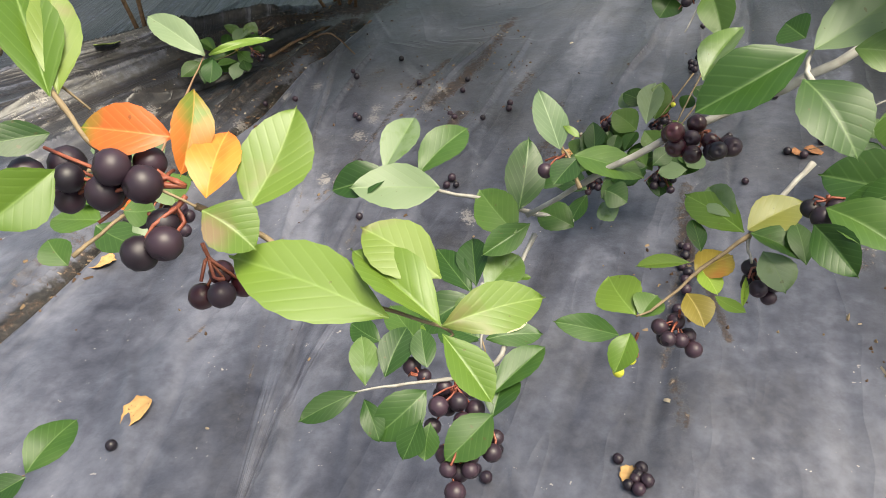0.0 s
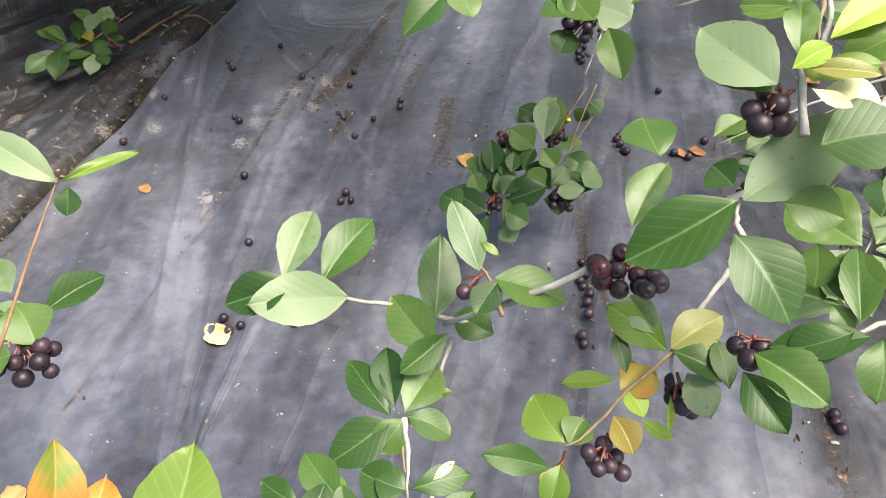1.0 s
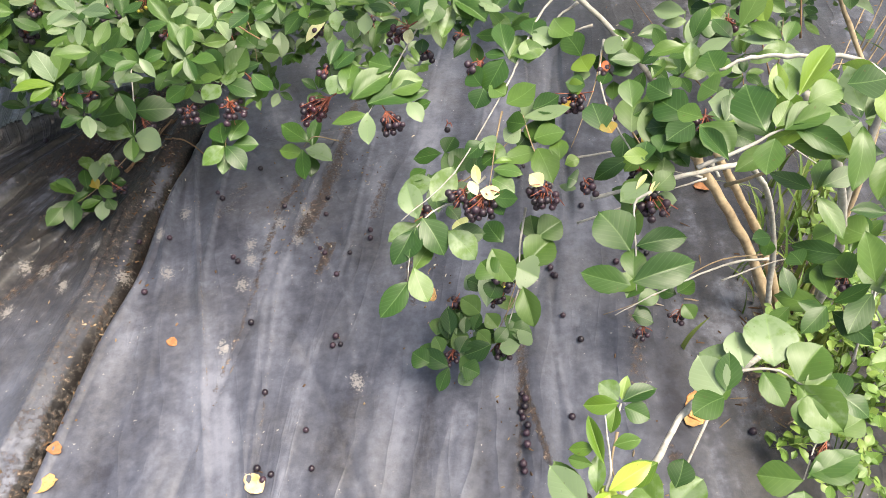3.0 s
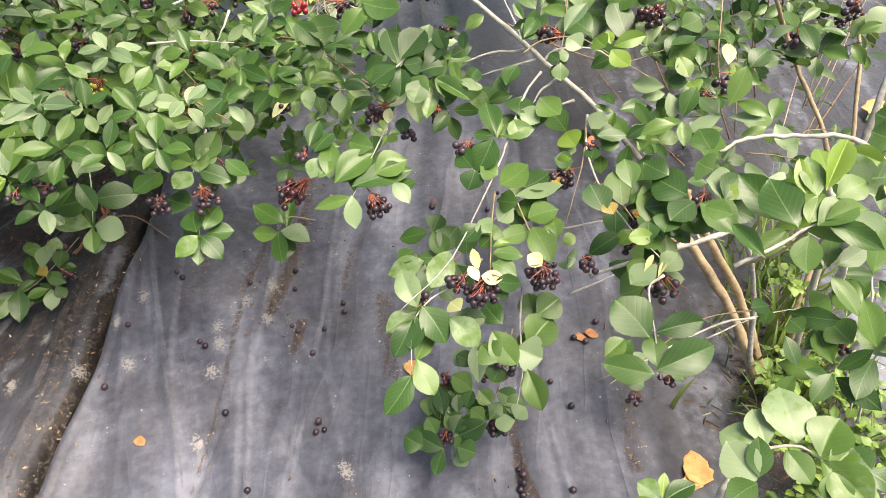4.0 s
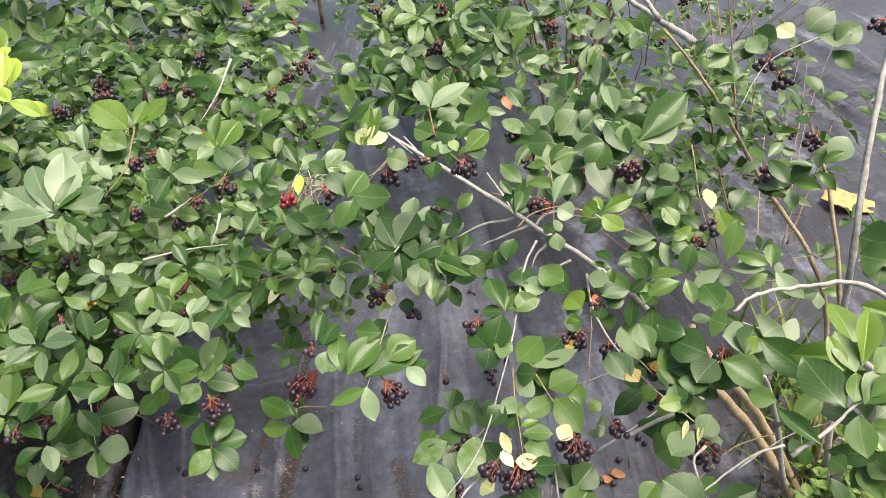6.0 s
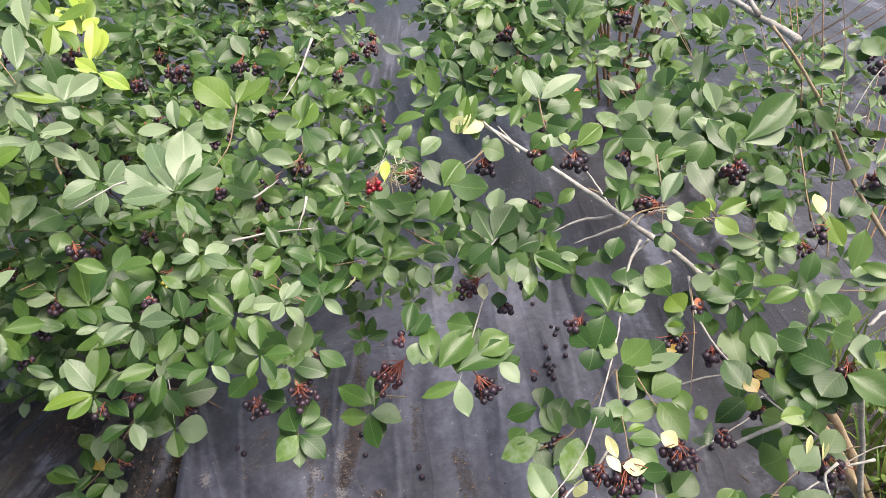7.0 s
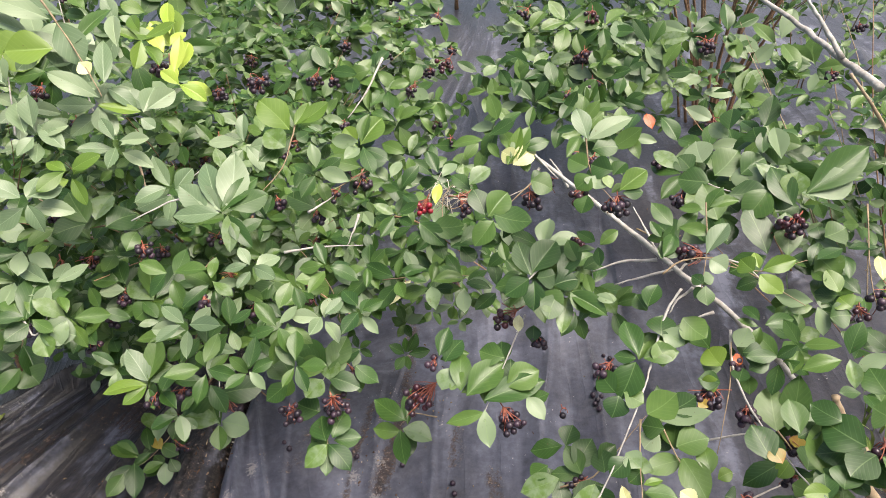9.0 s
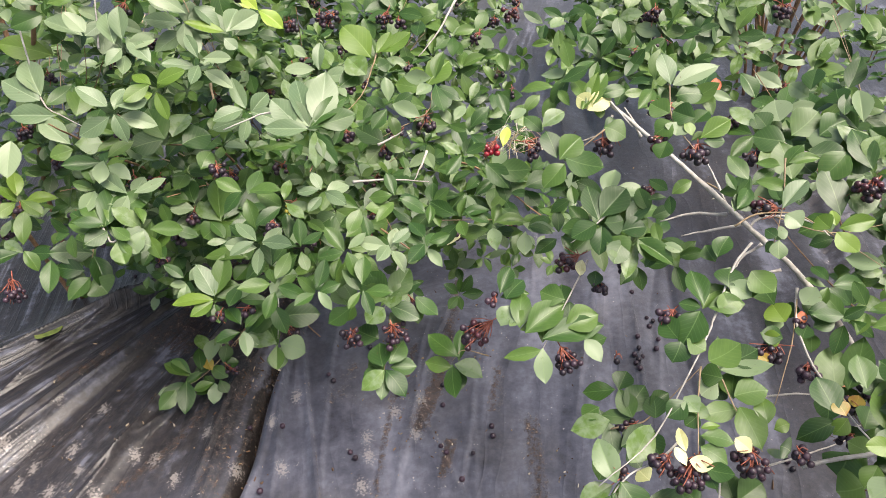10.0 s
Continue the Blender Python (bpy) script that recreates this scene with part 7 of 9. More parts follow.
rosette(back_shrub, (0.469, 1.779, 0.534), (-0.289, -0.594, 0.750), 4, 0.053, 'g')
rosette(back_shrub, (0.471, 1.742, 0.506), (-0.289, -0.594, 0.750), 4, 0.060, 'g')
rosette(back_shrub, (0.546, 1.761, 0.550), (-0.289, -0.594, 0.750), 5, 0.063, 'g')
rosette(back_shrub, (0.555, 1.710, 0.512), (-0.289, -0.594, 0.750), 5, 0.065, 'g')
rosette(back_shrub, (0.608, 1.709, 0.532), (-0.289, -0.594, 0.750), 5, 0.065, 'g')
rosette(back_shrub, (0.581, 1.782, 0.579), (-0.289, -0.594, 0.750), 5, 0.066, 'g')
rosette(back_shrub, (0.635, 1.673, 0.514), (-0.289, -0.594, 0.750), 5, 0.065, 'g')
rosette(back_shrub, (0.601, 1.654, 0.486), (-0.289, -0.594, 0.750), 5, 0.061, 'g')
rosette(back_shrub, (0.662, 1.638, 0.497), (-0.289, -0.594, 0.750), 4, 0.061, 'g')
rosette(back_shrub, (0.635, 1.605, 0.460), (-0.289, -0.594, 0.750), 4, 0.057, 'g')
rosette(back_shrub, (0.763, 1.661, 0.554), (-0.289, -0.594, 0.750), 5, 0.064, 'g')
rosette(back_shrub, (0.819, 1.670, 0.583), (-0.289, -0.594, 0.750), 5, 0.064, 'g')
rosette(back_shrub, (0.840, 1.626, 0.556), (-0.289, -0.594, 0.750), 4, 0.060, 'g')
rosette(back_shrub, (0.732, 1.618, 0.508), (-0.289, -0.594, 0.750), 4, 0.057, 'g')
rosette(back_shrub, (0.707, 1.687, 0.553), (-0.289, -0.594, 0.750), 5, 0.065, 'g')
berry_cluster(back_shrub, (0.709, 1.758, 0.603), (0.704, 1.742, 0.582), 10, 0.034, 'k')
berry_cluster(back_shrub, (0.699, 1.697, 0.551), (0.696, 1.686, 0.535), 8, 0.031, 'k')
berry_cluster(back_shrub, (0.645, 1.698, 0.531), (0.631, 1.692, 0.515), 6, 0.029, 'k')
berry_cluster(back_shrub, (0.960, 1.645, 0.611), (0.955, 1.630, 0.591), 10, 0.036, 'k')
twig(left_shrub, [(-0.350, 1.485, 0.087), (-0.395, 1.441, 0.073), (-0.438, 1.405, 0.062), (-0.484, 1.382, 0.057)], 0.0012)
leaves(left_shrub, (0.133, -0.434, 0.891), [
    (-0.492, 1.380, 0.062, -0.525, 1.345, 0.050, 0.032, 'g'),
    (-0.471, 1.395, 0.066, -0.478, 1.332, 0.037, 0.035, 'g'),
    (-0.464, 1.404, 0.069, -0.512, 1.438, 0.093, 0.031, 'g'),
    (-0.461, 1.408, 0.071, -0.499, 1.444, 0.094, 0.026, 'g'),
    (-0.419, 1.386, 0.054, -0.459, 1.376, 0.055, 0.024, 'g'),
    (-0.416, 1.386, 0.053, -0.422, 1.346, 0.035, 0.028, 'g'),
    (-0.405, 1.391, 0.054, -0.393, 1.363, 0.039, 0.024, 'g'),
    (-0.440, 1.413, 0.070, -0.442, 1.462, 0.094, 0.024, 'g'),
    (-0.428, 1.451, 0.087, -0.441, 1.492, 0.109, 0.029, 'g'),
    (-0.424, 1.427, 0.075, -0.408, 1.477, 0.097, 0.032, 'g'),
    (-0.405, 1.449, 0.082, -0.389, 1.488, 0.099, 0.029, 'g'),
    (-0.396, 1.424, 0.069, -0.384, 1.463, 0.086, 0.029, 'g'),
])
leaves(left_shrub, (0.133, -0.434, 0.891), [
    (-0.419, 1.411, 0.066, -0.429, 1.437, 0.080, 0.022, 'b'),
])
berry_cluster(left_shrub, (-0.397, 1.431, 0.067), (-0.382, 1.415, 0.052), 5, 0.017, 'k')
berry_cluster(left_shrub, (-0.386, 1.483, 0.091), (-0.383, 1.466, 0.076), 6, 0.022, 'k')
twig(right_shrub, [(0.405, 0.983, 0.567), (0.366, 1.005, 0.562), (0.325, 1.016, 0.550)], 0.0032)
twig(right_shrub, [(0.416, 0.962, 0.562), (0.376, 0.975, 0.551), (0.342, 0.986, 0.542)], 0.0028)
twig(right_shrub, [(0.409, 0.982, 0.569), (0.410, 1.021, 0.589), (0.411, 1.059, 0.609)], 0.0026)
twig(right_shrub, [(0.420, 0.956, 0.560), (0.441, 0.958, 0.570), (0.469, 0.944, 0.575), (0.491, 0.922, 0.574), (0.501, 0.894, 0.564)], 0.0026)
twig(right_shrub, [(0.439, 0.943, 0.537), (0.411, 0.940, 0.523), (0.396, 0.932, 0.513)], 0.0028)
twig(right_shrub, [(0.444, 0.903, 0.521), (0.399, 0.915, 0.506)], 0.0026)
twig(right_shrub, [(0.338, 1.120, 0.629), (0.336, 1.148, 0.646), (0.332, 1.167, 0.656)], 0.0030)
twig(right_shrub, [(0.313, 1.164, 0.647), (0.289, 1.151, 0.629), (0.257, 1.153, 0.618)], 0.0026)
rosette(right_shrub, (0.320, 1.341, 0.650), (-0.344, -0.514, 0.786), 5, 0.053, 'g')
rosette(right_shrub, (0.292, 1.332, 0.632), (-0.344, -0.514, 0.786), 5, 0.050, 'g')
rosette(right_shrub, (0.455, 1.210, 0.623), (-0.344, -0.514, 0.786), 5, 0.052, 'g')
rosette(right_shrub, (0.491, 1.217, 0.644), (-0.344, -0.514, 0.786), 5, 0.052, 'g')
rosette(right_shrub, (0.435, 1.262, 0.649), (-0.344, -0.514, 0.786), 5, 0.051, 'g')
rosette(right_shrub, (0.580, 1.172, 0.571), (-0.419, -0.449, 0.789), 5, 0.058, 'g')
rosette(right_shrub, (0.616, 1.134, 0.568), (-0.419, -0.449, 0.789), 5, 0.057, 'g')
rosette(right_shrub, (0.658, 1.139, 0.593), (-0.419, -0.449, 0.789), 6, 0.059, 'g')
rosette(right_shrub, (0.625, 1.181, 0.600), (-0.419, -0.449, 0.789), 5, 0.053, 'g')
rosette(right_shrub, (0.665, 1.092, 0.570), (-0.419, -0.449, 0.789), 5, 0.055, 'g')
rosette(right_shrub, (0.712, 1.117, 0.609), (-0.419, -0.449, 0.789), 5, 0.055, 'g')
berry_cluster(right_shrub, (0.573, 1.222, 0.590), (0.566, 1.213, 0.574), 7, 0.019, 'k')
berry_cluster(right_shrub, (0.396, 1.313, 0.548), (0.393, 1.302, 0.534), 7, 0.020, 'k')
rosette(left_shrub, (0.258, 1.161, 0.519), (-0.230, -0.461, 0.857), 6, 0.049, 'g')
rosette(left_shrub, (0.307, 1.141, 0.522), (-0.230, -0.461, 0.857), 6, 0.051, 'g')
rosette(left_shrub, (0.330, 1.098, 0.505), (-0.230, -0.461, 0.857), 6, 0.052, 'g')
rosette(left_shrub, (0.353, 1.060, 0.491), (-0.230, -0.461, 0.857), 6, 0.049, 'g')
rosette(left_shrub, (0.365, 1.021, 0.473), (-0.230, -0.461, 0.857), 5, 0.046, 'g')
rosette(left_shrub, (0.269, 1.101, 0.490), (-0.230, -0.461, 0.857), 6, 0.050, 'g')
rosette(left_shrub, (0.220, 1.120, 0.487), (-0.230, -0.461, 0.857), 6, 0.046, 'g')
rosette(left_shrub, (0.315, 1.040, 0.470), (-0.230, -0.461, 0.857), 5, 0.042, 'g')
rosette(left_shrub, (0.174, 1.146, 0.489), (-0.230, -0.461, 0.857), 5, 0.044, 'g')
rosette(left_shrub, (0.126, 1.171, 0.489), (-0.230, -0.461, 0.857), 6, 0.045, 'g')
rosette(left_shrub, (0.079, 1.201, 0.493), (-0.230, -0.461, 0.857), 6, 0.045, 'g')
rosette(left_shrub, (0.042, 1.237, 0.503), (-0.230, -0.461, 0.857), 6, 0.046, 'g')
berry_cluster(left_shrub, (0.303, 1.054, 0.469), (0.298, 1.044, 0.456), 6, 0.014, 'k')
rosette(pale_shrub, (-0.338, 1.443, 0.890), (0.164, -0.656, 0.737), 5, 0.060, 'p')
rosette(pale_shrub, (-0.274, 1.363, 0.803), (0.164, -0.656, 0.737), 6, 0.046, 'p')
rosette(pale_shrub, (-0.358, 1.326, 0.789), (0.164, -0.656, 0.737), 6, 0.044, 'p')
rosette(pale_shrub, (-0.263, 1.316, 0.759), (0.164, -0.656, 0.737), 6, 0.043, 'p')
rosette(pale_shrub, (-0.327, 1.284, 0.745), (0.164, -0.656, 0.737), 6, 0.042, 'y')
rosette(pale_shrub, (-0.383, 1.254, 0.731), (0.164, -0.656, 0.737), 6, 0.044, 'p')
rosette(pale_shrub, (-0.201, 1.449, 0.864), (0.164, -0.656, 0.737), 5, 0.048, 'y')
rosette(pale_shrub, (-0.293, 1.424, 0.862), (0.164, -0.656, 0.737), 5, 0.051, 'p')
rosette(left_shrub, (-0.428, 1.296, 0.639), (0.213, -0.559, 0.802), 6, 0.050, 'g')
rosette(left_shrub, (-0.399, 1.251, 0.600), (0.213, -0.559, 0.802), 6, 0.050, 'p')
rosette(left_shrub, (-0.430, 1.210, 0.579), (0.213, -0.559, 0.802), 6, 0.048, 'g')
rosette(left_shrub, (-0.384, 1.208, 0.566), (0.213, -0.559, 0.802), 5, 0.045, 'g')
rosette(left_shrub, (-0.097, 1.357, 0.704), (0.035, -0.605, 0.795), 5, 0.048, 'p')
rosette(left_shrub, (-0.000, 1.302, 0.657), (0.035, -0.605, 0.795), 6, 0.048, 'g')
rosette(left_shrub, (0.081, 1.330, 0.675), (0.035, -0.605, 0.795), 5, 0.047, 'g')
rosette(left_shrub, (-0.215, 1.314, 0.676), (0.035, -0.605, 0.795), 6, 0.048, 'p')
rosette(left_shrub, (-0.234, 1.182, 0.614), (-0.000, -0.526, 0.850), 5, 0.044, 'g')
rosette(left_shrub, (-0.183, 1.158, 0.600), (-0.000, -0.526, 0.850), 6, 0.042, 'g')
rosette(left_shrub, (-0.127, 1.165, 0.604), (-0.000, -0.526, 0.850), 5, 0.042, 'p')
rosette(left_shrub, (-0.077, 1.133, 0.584), (-0.000, -0.526, 0.850), 6, 0.044, 'g')
rosette(left_shrub, (-0.026, 1.141, 0.589), (-0.000, -0.526, 0.850), 5, 0.042, 'g')
rosette(left_shrub, (-0.225, 1.113, 0.572), (-0.000, -0.526, 0.850), 6, 0.042, 'p')
rosette(left_shrub, (-0.171, 1.097, 0.562), (-0.000, -0.526, 0.850), 5, 0.041, 'g')
rosette(left_shrub, (-0.110, 1.083, 0.553), (-0.000, -0.526, 0.850), 6, 0.043, 'g')
rosette(left_shrub, (-0.049, 1.080, 0.551), (-0.000, -0.526, 0.850), 5, 0.041, 'p')
rosette(left_shrub, (0.002, 1.075, 0.548), (-0.000, -0.526, 0.850), 6, 0.041, 'g')
rosette(left_shrub, (-0.212, 1.058, 0.538), (-0.000, -0.526, 0.850), 6, 0.039, 'g')
rosette(left_shrub, (-0.159, 1.040, 0.527), (-0.000, -0.526, 0.850), 5, 0.038, 'g')
rosette(left_shrub, (-0.099, 1.033, 0.522), (-0.000, -0.526, 0.850), 5, 0.038, 'g')
twig(right_shrub, [(0.414, 1.051, 0.576), (0.462, 0.982, 0.560), (0.521, 0.920, 0.553), (0.577, 0.898, 0.569)], 0.0016)
leaves(right_shrub, (-0.407, -0.470, 0.783), [
    (0.613, 0.959, 0.629, 0.708, 0.961, 0.680, 0.043, 'g'),
    (0.616, 0.956, 0.628, 0.674, 0.947, 0.653, 0.043, 'g'),
    (0.596, 0.964, 0.623, 0.621, 0.987, 0.650, 0.035, 'g'),
    (0.579, 0.990, 0.630, 0.537, 0.979, 0.601, 0.040, 'g'),
    (0.594, 0.956, 0.617, 0.599, 1.014, 0.654, 0.035, 'g'),
    (0.538, 0.928, 0.572, 0.546, 0.990, 0.613, 0.040, 'g'),
    (0.557, 0.912, 0.571, 0.583, 0.956, 0.612, 0.037, 'g'),
    (0.506, 0.968, 0.578, 0.488, 1.014, 0.597, 0.040, 'g'),
    (0.507, 0.996, 0.596, 0.511, 1.044, 0.627, 0.044, 'g'),
    (0.532, 1.014, 0.620, 0.579, 0.990, 0.630, 0.035, 'g'),
    (0.453, 1.005, 0.574, 0.439, 1.038, 0.586, 0.041, 'g'),
    (0.585, 0.895, 0.576, 0.595, 0.859, 0.559, 0.038, 'g'),
])
leaves(right_shrub, (-0.407, -0.470, 0.783), [
    (0.605, 0.906, 0.593, 0.632, 0.901, 0.604, 0.034, 'g'),
])
berry_cluster(right_shrub, (0.596, 0.945, 0.606), (0.583, 0.943, 0.592), 9, 0.021, 'r')
twig(right_shrub, [(0.666, 0.908, 0.626), (0.623, 0.844, 0.573), (0.607, 0.810, 0.547)], 0.0014)
leaves(right_shrub, (-0.419, -0.400, 0.815), [
    (0.626, 0.826, 0.570, 0.642, 0.851, 0.590, 0.018, 'p2'),
    (0.631, 0.820, 0.570, 0.620, 0.782, 0.545, 0.024, 'y'),
    (0.644, 0.807, 0.570, 0.677, 0.815, 0.591, 0.027, 'g'),
    (0.657, 0.805, 0.575, 0.677, 0.794, 0.581, 0.019, 'g'),
])
berry_cluster(right_shrub, (0.638, 0.816, 0.565), (0.618, 0.816, 0.549), 9, 0.022, 'k')
berry_cluster(right_shrub, (0.594, 0.824, 0.546), (0.590, 0.814, 0.533), 4, 0.013, 'r')
leaves(right_shrub, (-0.419, -0.400, 0.815), [
    (0.579, 0.842, 0.554, 0.580, 0.872, 0.569, 0.024, 'y'),
    (0.581, 0.821, 0.544, 0.577, 0.839, 0.551, 0.029, 'y'),
    (0.555, 0.826, 0.533, 0.576, 0.815, 0.539, 0.032, 'g'),
    (0.624, 0.760, 0.536, 0.615, 0.740, 0.522, 0.034, 'g'),
])
rosette(right_shrub, (0.553, 0.847, 0.543), (-0.419, -0.400, 0.815), 5, 0.040, 'g')
rosette(right_shrub, (0.614, 0.880, 0.590), (-0.419, -0.400, 0.815), 4, 0.037, 'g')
rosette(right_shrub, (0.769, 0.814, 0.566), (-0.463, -0.352, 0.814), 5, 0.042, 'g')
rosette(right_shrub, (0.771, 0.860, 0.587), (-0.463, -0.352, 0.814), 5, 0.043, 'g')
rosette(right_shrub, (0.772, 0.977, 0.638), (-0.463, -0.352, 0.814), 4, 0.041, 'g')
rosette(right_shrub, (0.809, 0.802, 0.583), (-0.463, -0.352, 0.814), 5, 0.041, 'g')
berry_cluster(right_shrub, (0.847, 0.837, 0.614), (0.835, 0.835, 0.600), 8, 0.020, 'k')
berry_cluster(right_shrub, (0.873, 0.938, 0.673), (0.869, 0.923, 0.658), 8, 0.021, 'k')
berry_cluster(right_shrub, (0.770, 0.857, 0.579), (0.762, 0.849, 0.565), 6, 0.017, 'k')
leaves(right_shrub, (-0.463, -0.352, 0.814), [
    (0.860, 0.800, 0.612, 0.824, 0.796, 0.589, 0.036, 'g'),
    (0.799, 0.672, 0.521, 0.777, 0.706, 0.524, 0.054, 'g'),
    (0.779, 0.663, 0.507, 0.762, 0.692, 0.509, 0.046, 'g'),
])
twig(right_shrub, [(0.875, 0.853, 0.747), (0.840, 0.878, 0.736), (0.790, 0.900, 0.712), (0.725, 0.887, 0.658)], 0.0020)
leaves(right_shrub, (-0.531, -0.425, 0.734), [
    (0.832, 0.892, 0.744, 0.828, 0.920, 0.757, 0.025, 'p2'),
    (0.846, 0.885, 0.750, 0.886, 0.875, 0.773, 0.041, 'g'),
    (0.850, 0.869, 0.743, 0.880, 0.839, 0.748, 0.032, 'g'),
    (0.814, 0.905, 0.738, 0.805, 0.939, 0.752, 0.033, 'g'),
    (0.796, 0.907, 0.726, 0.796, 0.941, 0.746, 0.030, 'g'),
    (0.858, 0.847, 0.736, 0.897, 0.837, 0.759, 0.035, 'g'),
])
berry_cluster(right_shrub, (0.804, 0.905, 0.724), (0.795, 0.905, 0.710), 6, 0.018, 'k')
berry_cluster(right_shrub, (0.925, 0.825, 0.765), (0.917, 0.825, 0.752), 6, 0.021, 'k')
leaves(right_shrub, (-0.365, -0.348, 0.864), [
    (0.482, 0.680, 0.564, 0.485, 0.712, 0.578, 0.031, 'g'),
    (0.473, 0.680, 0.560, 0.499, 0.690, 0.575, 0.030, 'g'),
    (0.473, 0.663, 0.553, 0.464, 0.680, 0.556, 0.033, 'g'),
    (0.461, 0.658, 0.546, 0.485, 0.640, 0.549, 0.033, 'g'),
    (0.437, 0.655, 0.535, 0.418, 0.695, 0.543, 0.040, 'g'),
    (0.440, 0.645, 0.532, 0.408, 0.641, 0.517, 0.032, 'g'),
    (0.444, 0.641, 0.532, 0.460, 0.597, 0.521, 0.038, 'g'),
    (0.466, 0.629, 0.537, 0.496, 0.642, 0.555, 0.032, 'g'),
    (0.433, 0.683, 0.544, 0.417, 0.713, 0.550, 0.027, 'g'),
    (0.392, 0.694, 0.532, 0.402, 0.727, 0.549, 0.027, 'g'),
    (0.514, 0.626, 0.556, 0.492, 0.630, 0.548, 0.039, 'g'),
    (0.462, 0.633, 0.536, 0.488, 0.634, 0.548, 0.016, 'y'),
])
berry_cluster(right_shrub, (0.459, 0.656, 0.539), (0.453, 0.644, 0.525), 5, 0.016, 'r')
rosette(right_shrub, (0.448, 0.531, 0.585), (-0.42, -0.4, 0.81), 3, 0.058, 'g')
rosette(right_shrub, (0.464, 0.516, 0.624), (-0.42, -0.4, 0.81), 4, 0.050, 'y')
rosette(right_shrub, (0.483, 0.492, 0.629), (-0.42, -0.4, 0.81), 4, 0.052, 'g')
rosette(right_shrub, (0.513, 0.510, 0.644), (-0.42, -0.4, 0.81), 3, 0.045, 'y')
rosette(right_shrub, (0.470, 0.494, 0.552), (-0.42, -0.4, 0.81), 4, 0.050, 'g')
rosette(right_shrub, (0.595, 0.517, 0.396), (-0.42, -0.4, 0.81), 4, 0.056, 'g')
rosette(right_shrub, (0.594, 0.470, 0.393), (-0.42, -0.4, 0.81), 4, 0.052, 'g')
rosette(right_shrub, (0.655, 0.573, 0.492), (-0.42, -0.4, 0.81), 4, 0.055, 'g')
rosette(right_shrub, (0.678, 0.554, 0.404), (-0.42, -0.4, 0.81), 4, 0.050, 'g')
twig(right_shrub, [(0.424, 0.556, 0.519), (0.442, 0.532, 0.549), (0.460, 0.525, 0.577), (0.477, 0.523, 0.610)], 0.0026, TWIG)
twig(right_shrub, [(0.594, 0.448, 0.284), (0.606, 0.473, 0.342), (0.673, 0.544, 0.388)], 0.002)
berry_cluster(right_shrub, (0.603, 0.520, 0.374), (0.596, 0.507, 0.356), 4, 0.016, 'k')
rosette(right_shrub, (0.475, 0.730, 0.581), (-0.365, -0.348, 0.864), 4, 0.040, 'g')
rosette(right_shrub, (0.553, 0.674, 0.592), (-0.365, -0.348, 0.864), 4, 0.039, 'g')
rosette(right_shrub, (0.517, 0.709, 0.590), (-0.365, -0.348, 0.864), 4, 0.043, 'g')
leaves(right_shrub, (-0.300, -0.312, 0.901), [
    (0.381, 0.635, 0.503, 0.393, 0.657, 0.514, 0.022, 'g'),
    (0.399, 0.636, 0.509, 0.418, 0.652, 0.521, 0.029, 'g'),
    (0.388, 0.637, 0.506, 0.362, 0.650, 0.502, 0.019, 'y'),
    (0.375, 0.610, 0.492, 0.341, 0.607, 0.480, 0.029, 'g'),
    (0.375, 0.602, 0.489, 0.401, 0.611, 0.501, 0.025, 'g'),
    (0.369, 0.599, 0.486, 0.388, 0.611, 0.496, 0.006, 'p2'),
    (0.360, 0.611, 0.487, 0.378, 0.622, 0.497, 0.006, 'p2'),
    (0.356, 0.687, 0.512, 0.359, 0.727, 0.527, 0.034, 'g'),
    (0.363, 0.681, 0.513, 0.362, 0.699, 0.518, 0.020, 'b'),
])
berry_cluster(right_shrub, (0.379, 0.614, 0.489), (0.376, 0.593, 0.475), 9, 0.021, 'k')
leaves(right_shrub, (-0.300, -0.312, 0.901), [
    (0.427, 0.840, 0.496, 0.441, 0.836, 0.498, 0.014, 'O'),
])
twig(right_shrub, [(0.316, 0.476, 0.632), (0.352, 0.471, 0.646), (0.370, 0.471, 0.654), (0.385, 0.468, 0.660)], 0.0022)
leaves(right_shrub, (-0.389, -0.254, 0.886), [
    (0.365, 0.472, 0.657, 0.374, 0.519, 0.674, 0.033, 'g'),
    (0.372, 0.471, 0.660, 0.389, 0.484, 0.671, 0.016, 'y'),
    (0.376, 0.466, 0.660, 0.409, 0.464, 0.674, 0.027, 'g'),
    (0.382, 0.466, 0.663, 0.412, 0.456, 0.673, 0.023, 'g'),
    (0.367, 0.463, 0.656, 0.349, 0.441, 0.641, 0.022, 'g'),
    (0.382, 0.466, 0.663, 0.400, 0.426, 0.660, 0.018, 'g'),
    (0.389, 0.484, 0.671, 0.404, 0.515, 0.686, 0.019, 'g'),
    (0.396, 0.484, 0.674, 0.436, 0.509, 0.699, 0.019, 'y'),
    (0.398, 0.475, 0.673, 0.425, 0.473, 0.684, 0.023, 'g'),
    (0.425, 0.473, 0.684, 0.449, 0.462, 0.691, 0.032, 'g'),
    (0.394, 0.456, 0.665, 0.413, 0.442, 0.670, 0.018, 'g'),
    (0.384, 0.490, 0.670, 0.396, 0.516, 0.683, 0.014, 'y'),
])
leaves(right_shrub, (-0.389, -0.254, 0.886), [
    (0.334, 0.507, 0.654, 0.322, 0.525, 0.653, 0.019, 'g'),
    (0.334, 0.466, 0.642, 0.331, 0.504, 0.651, 0.014, 'g'),
])
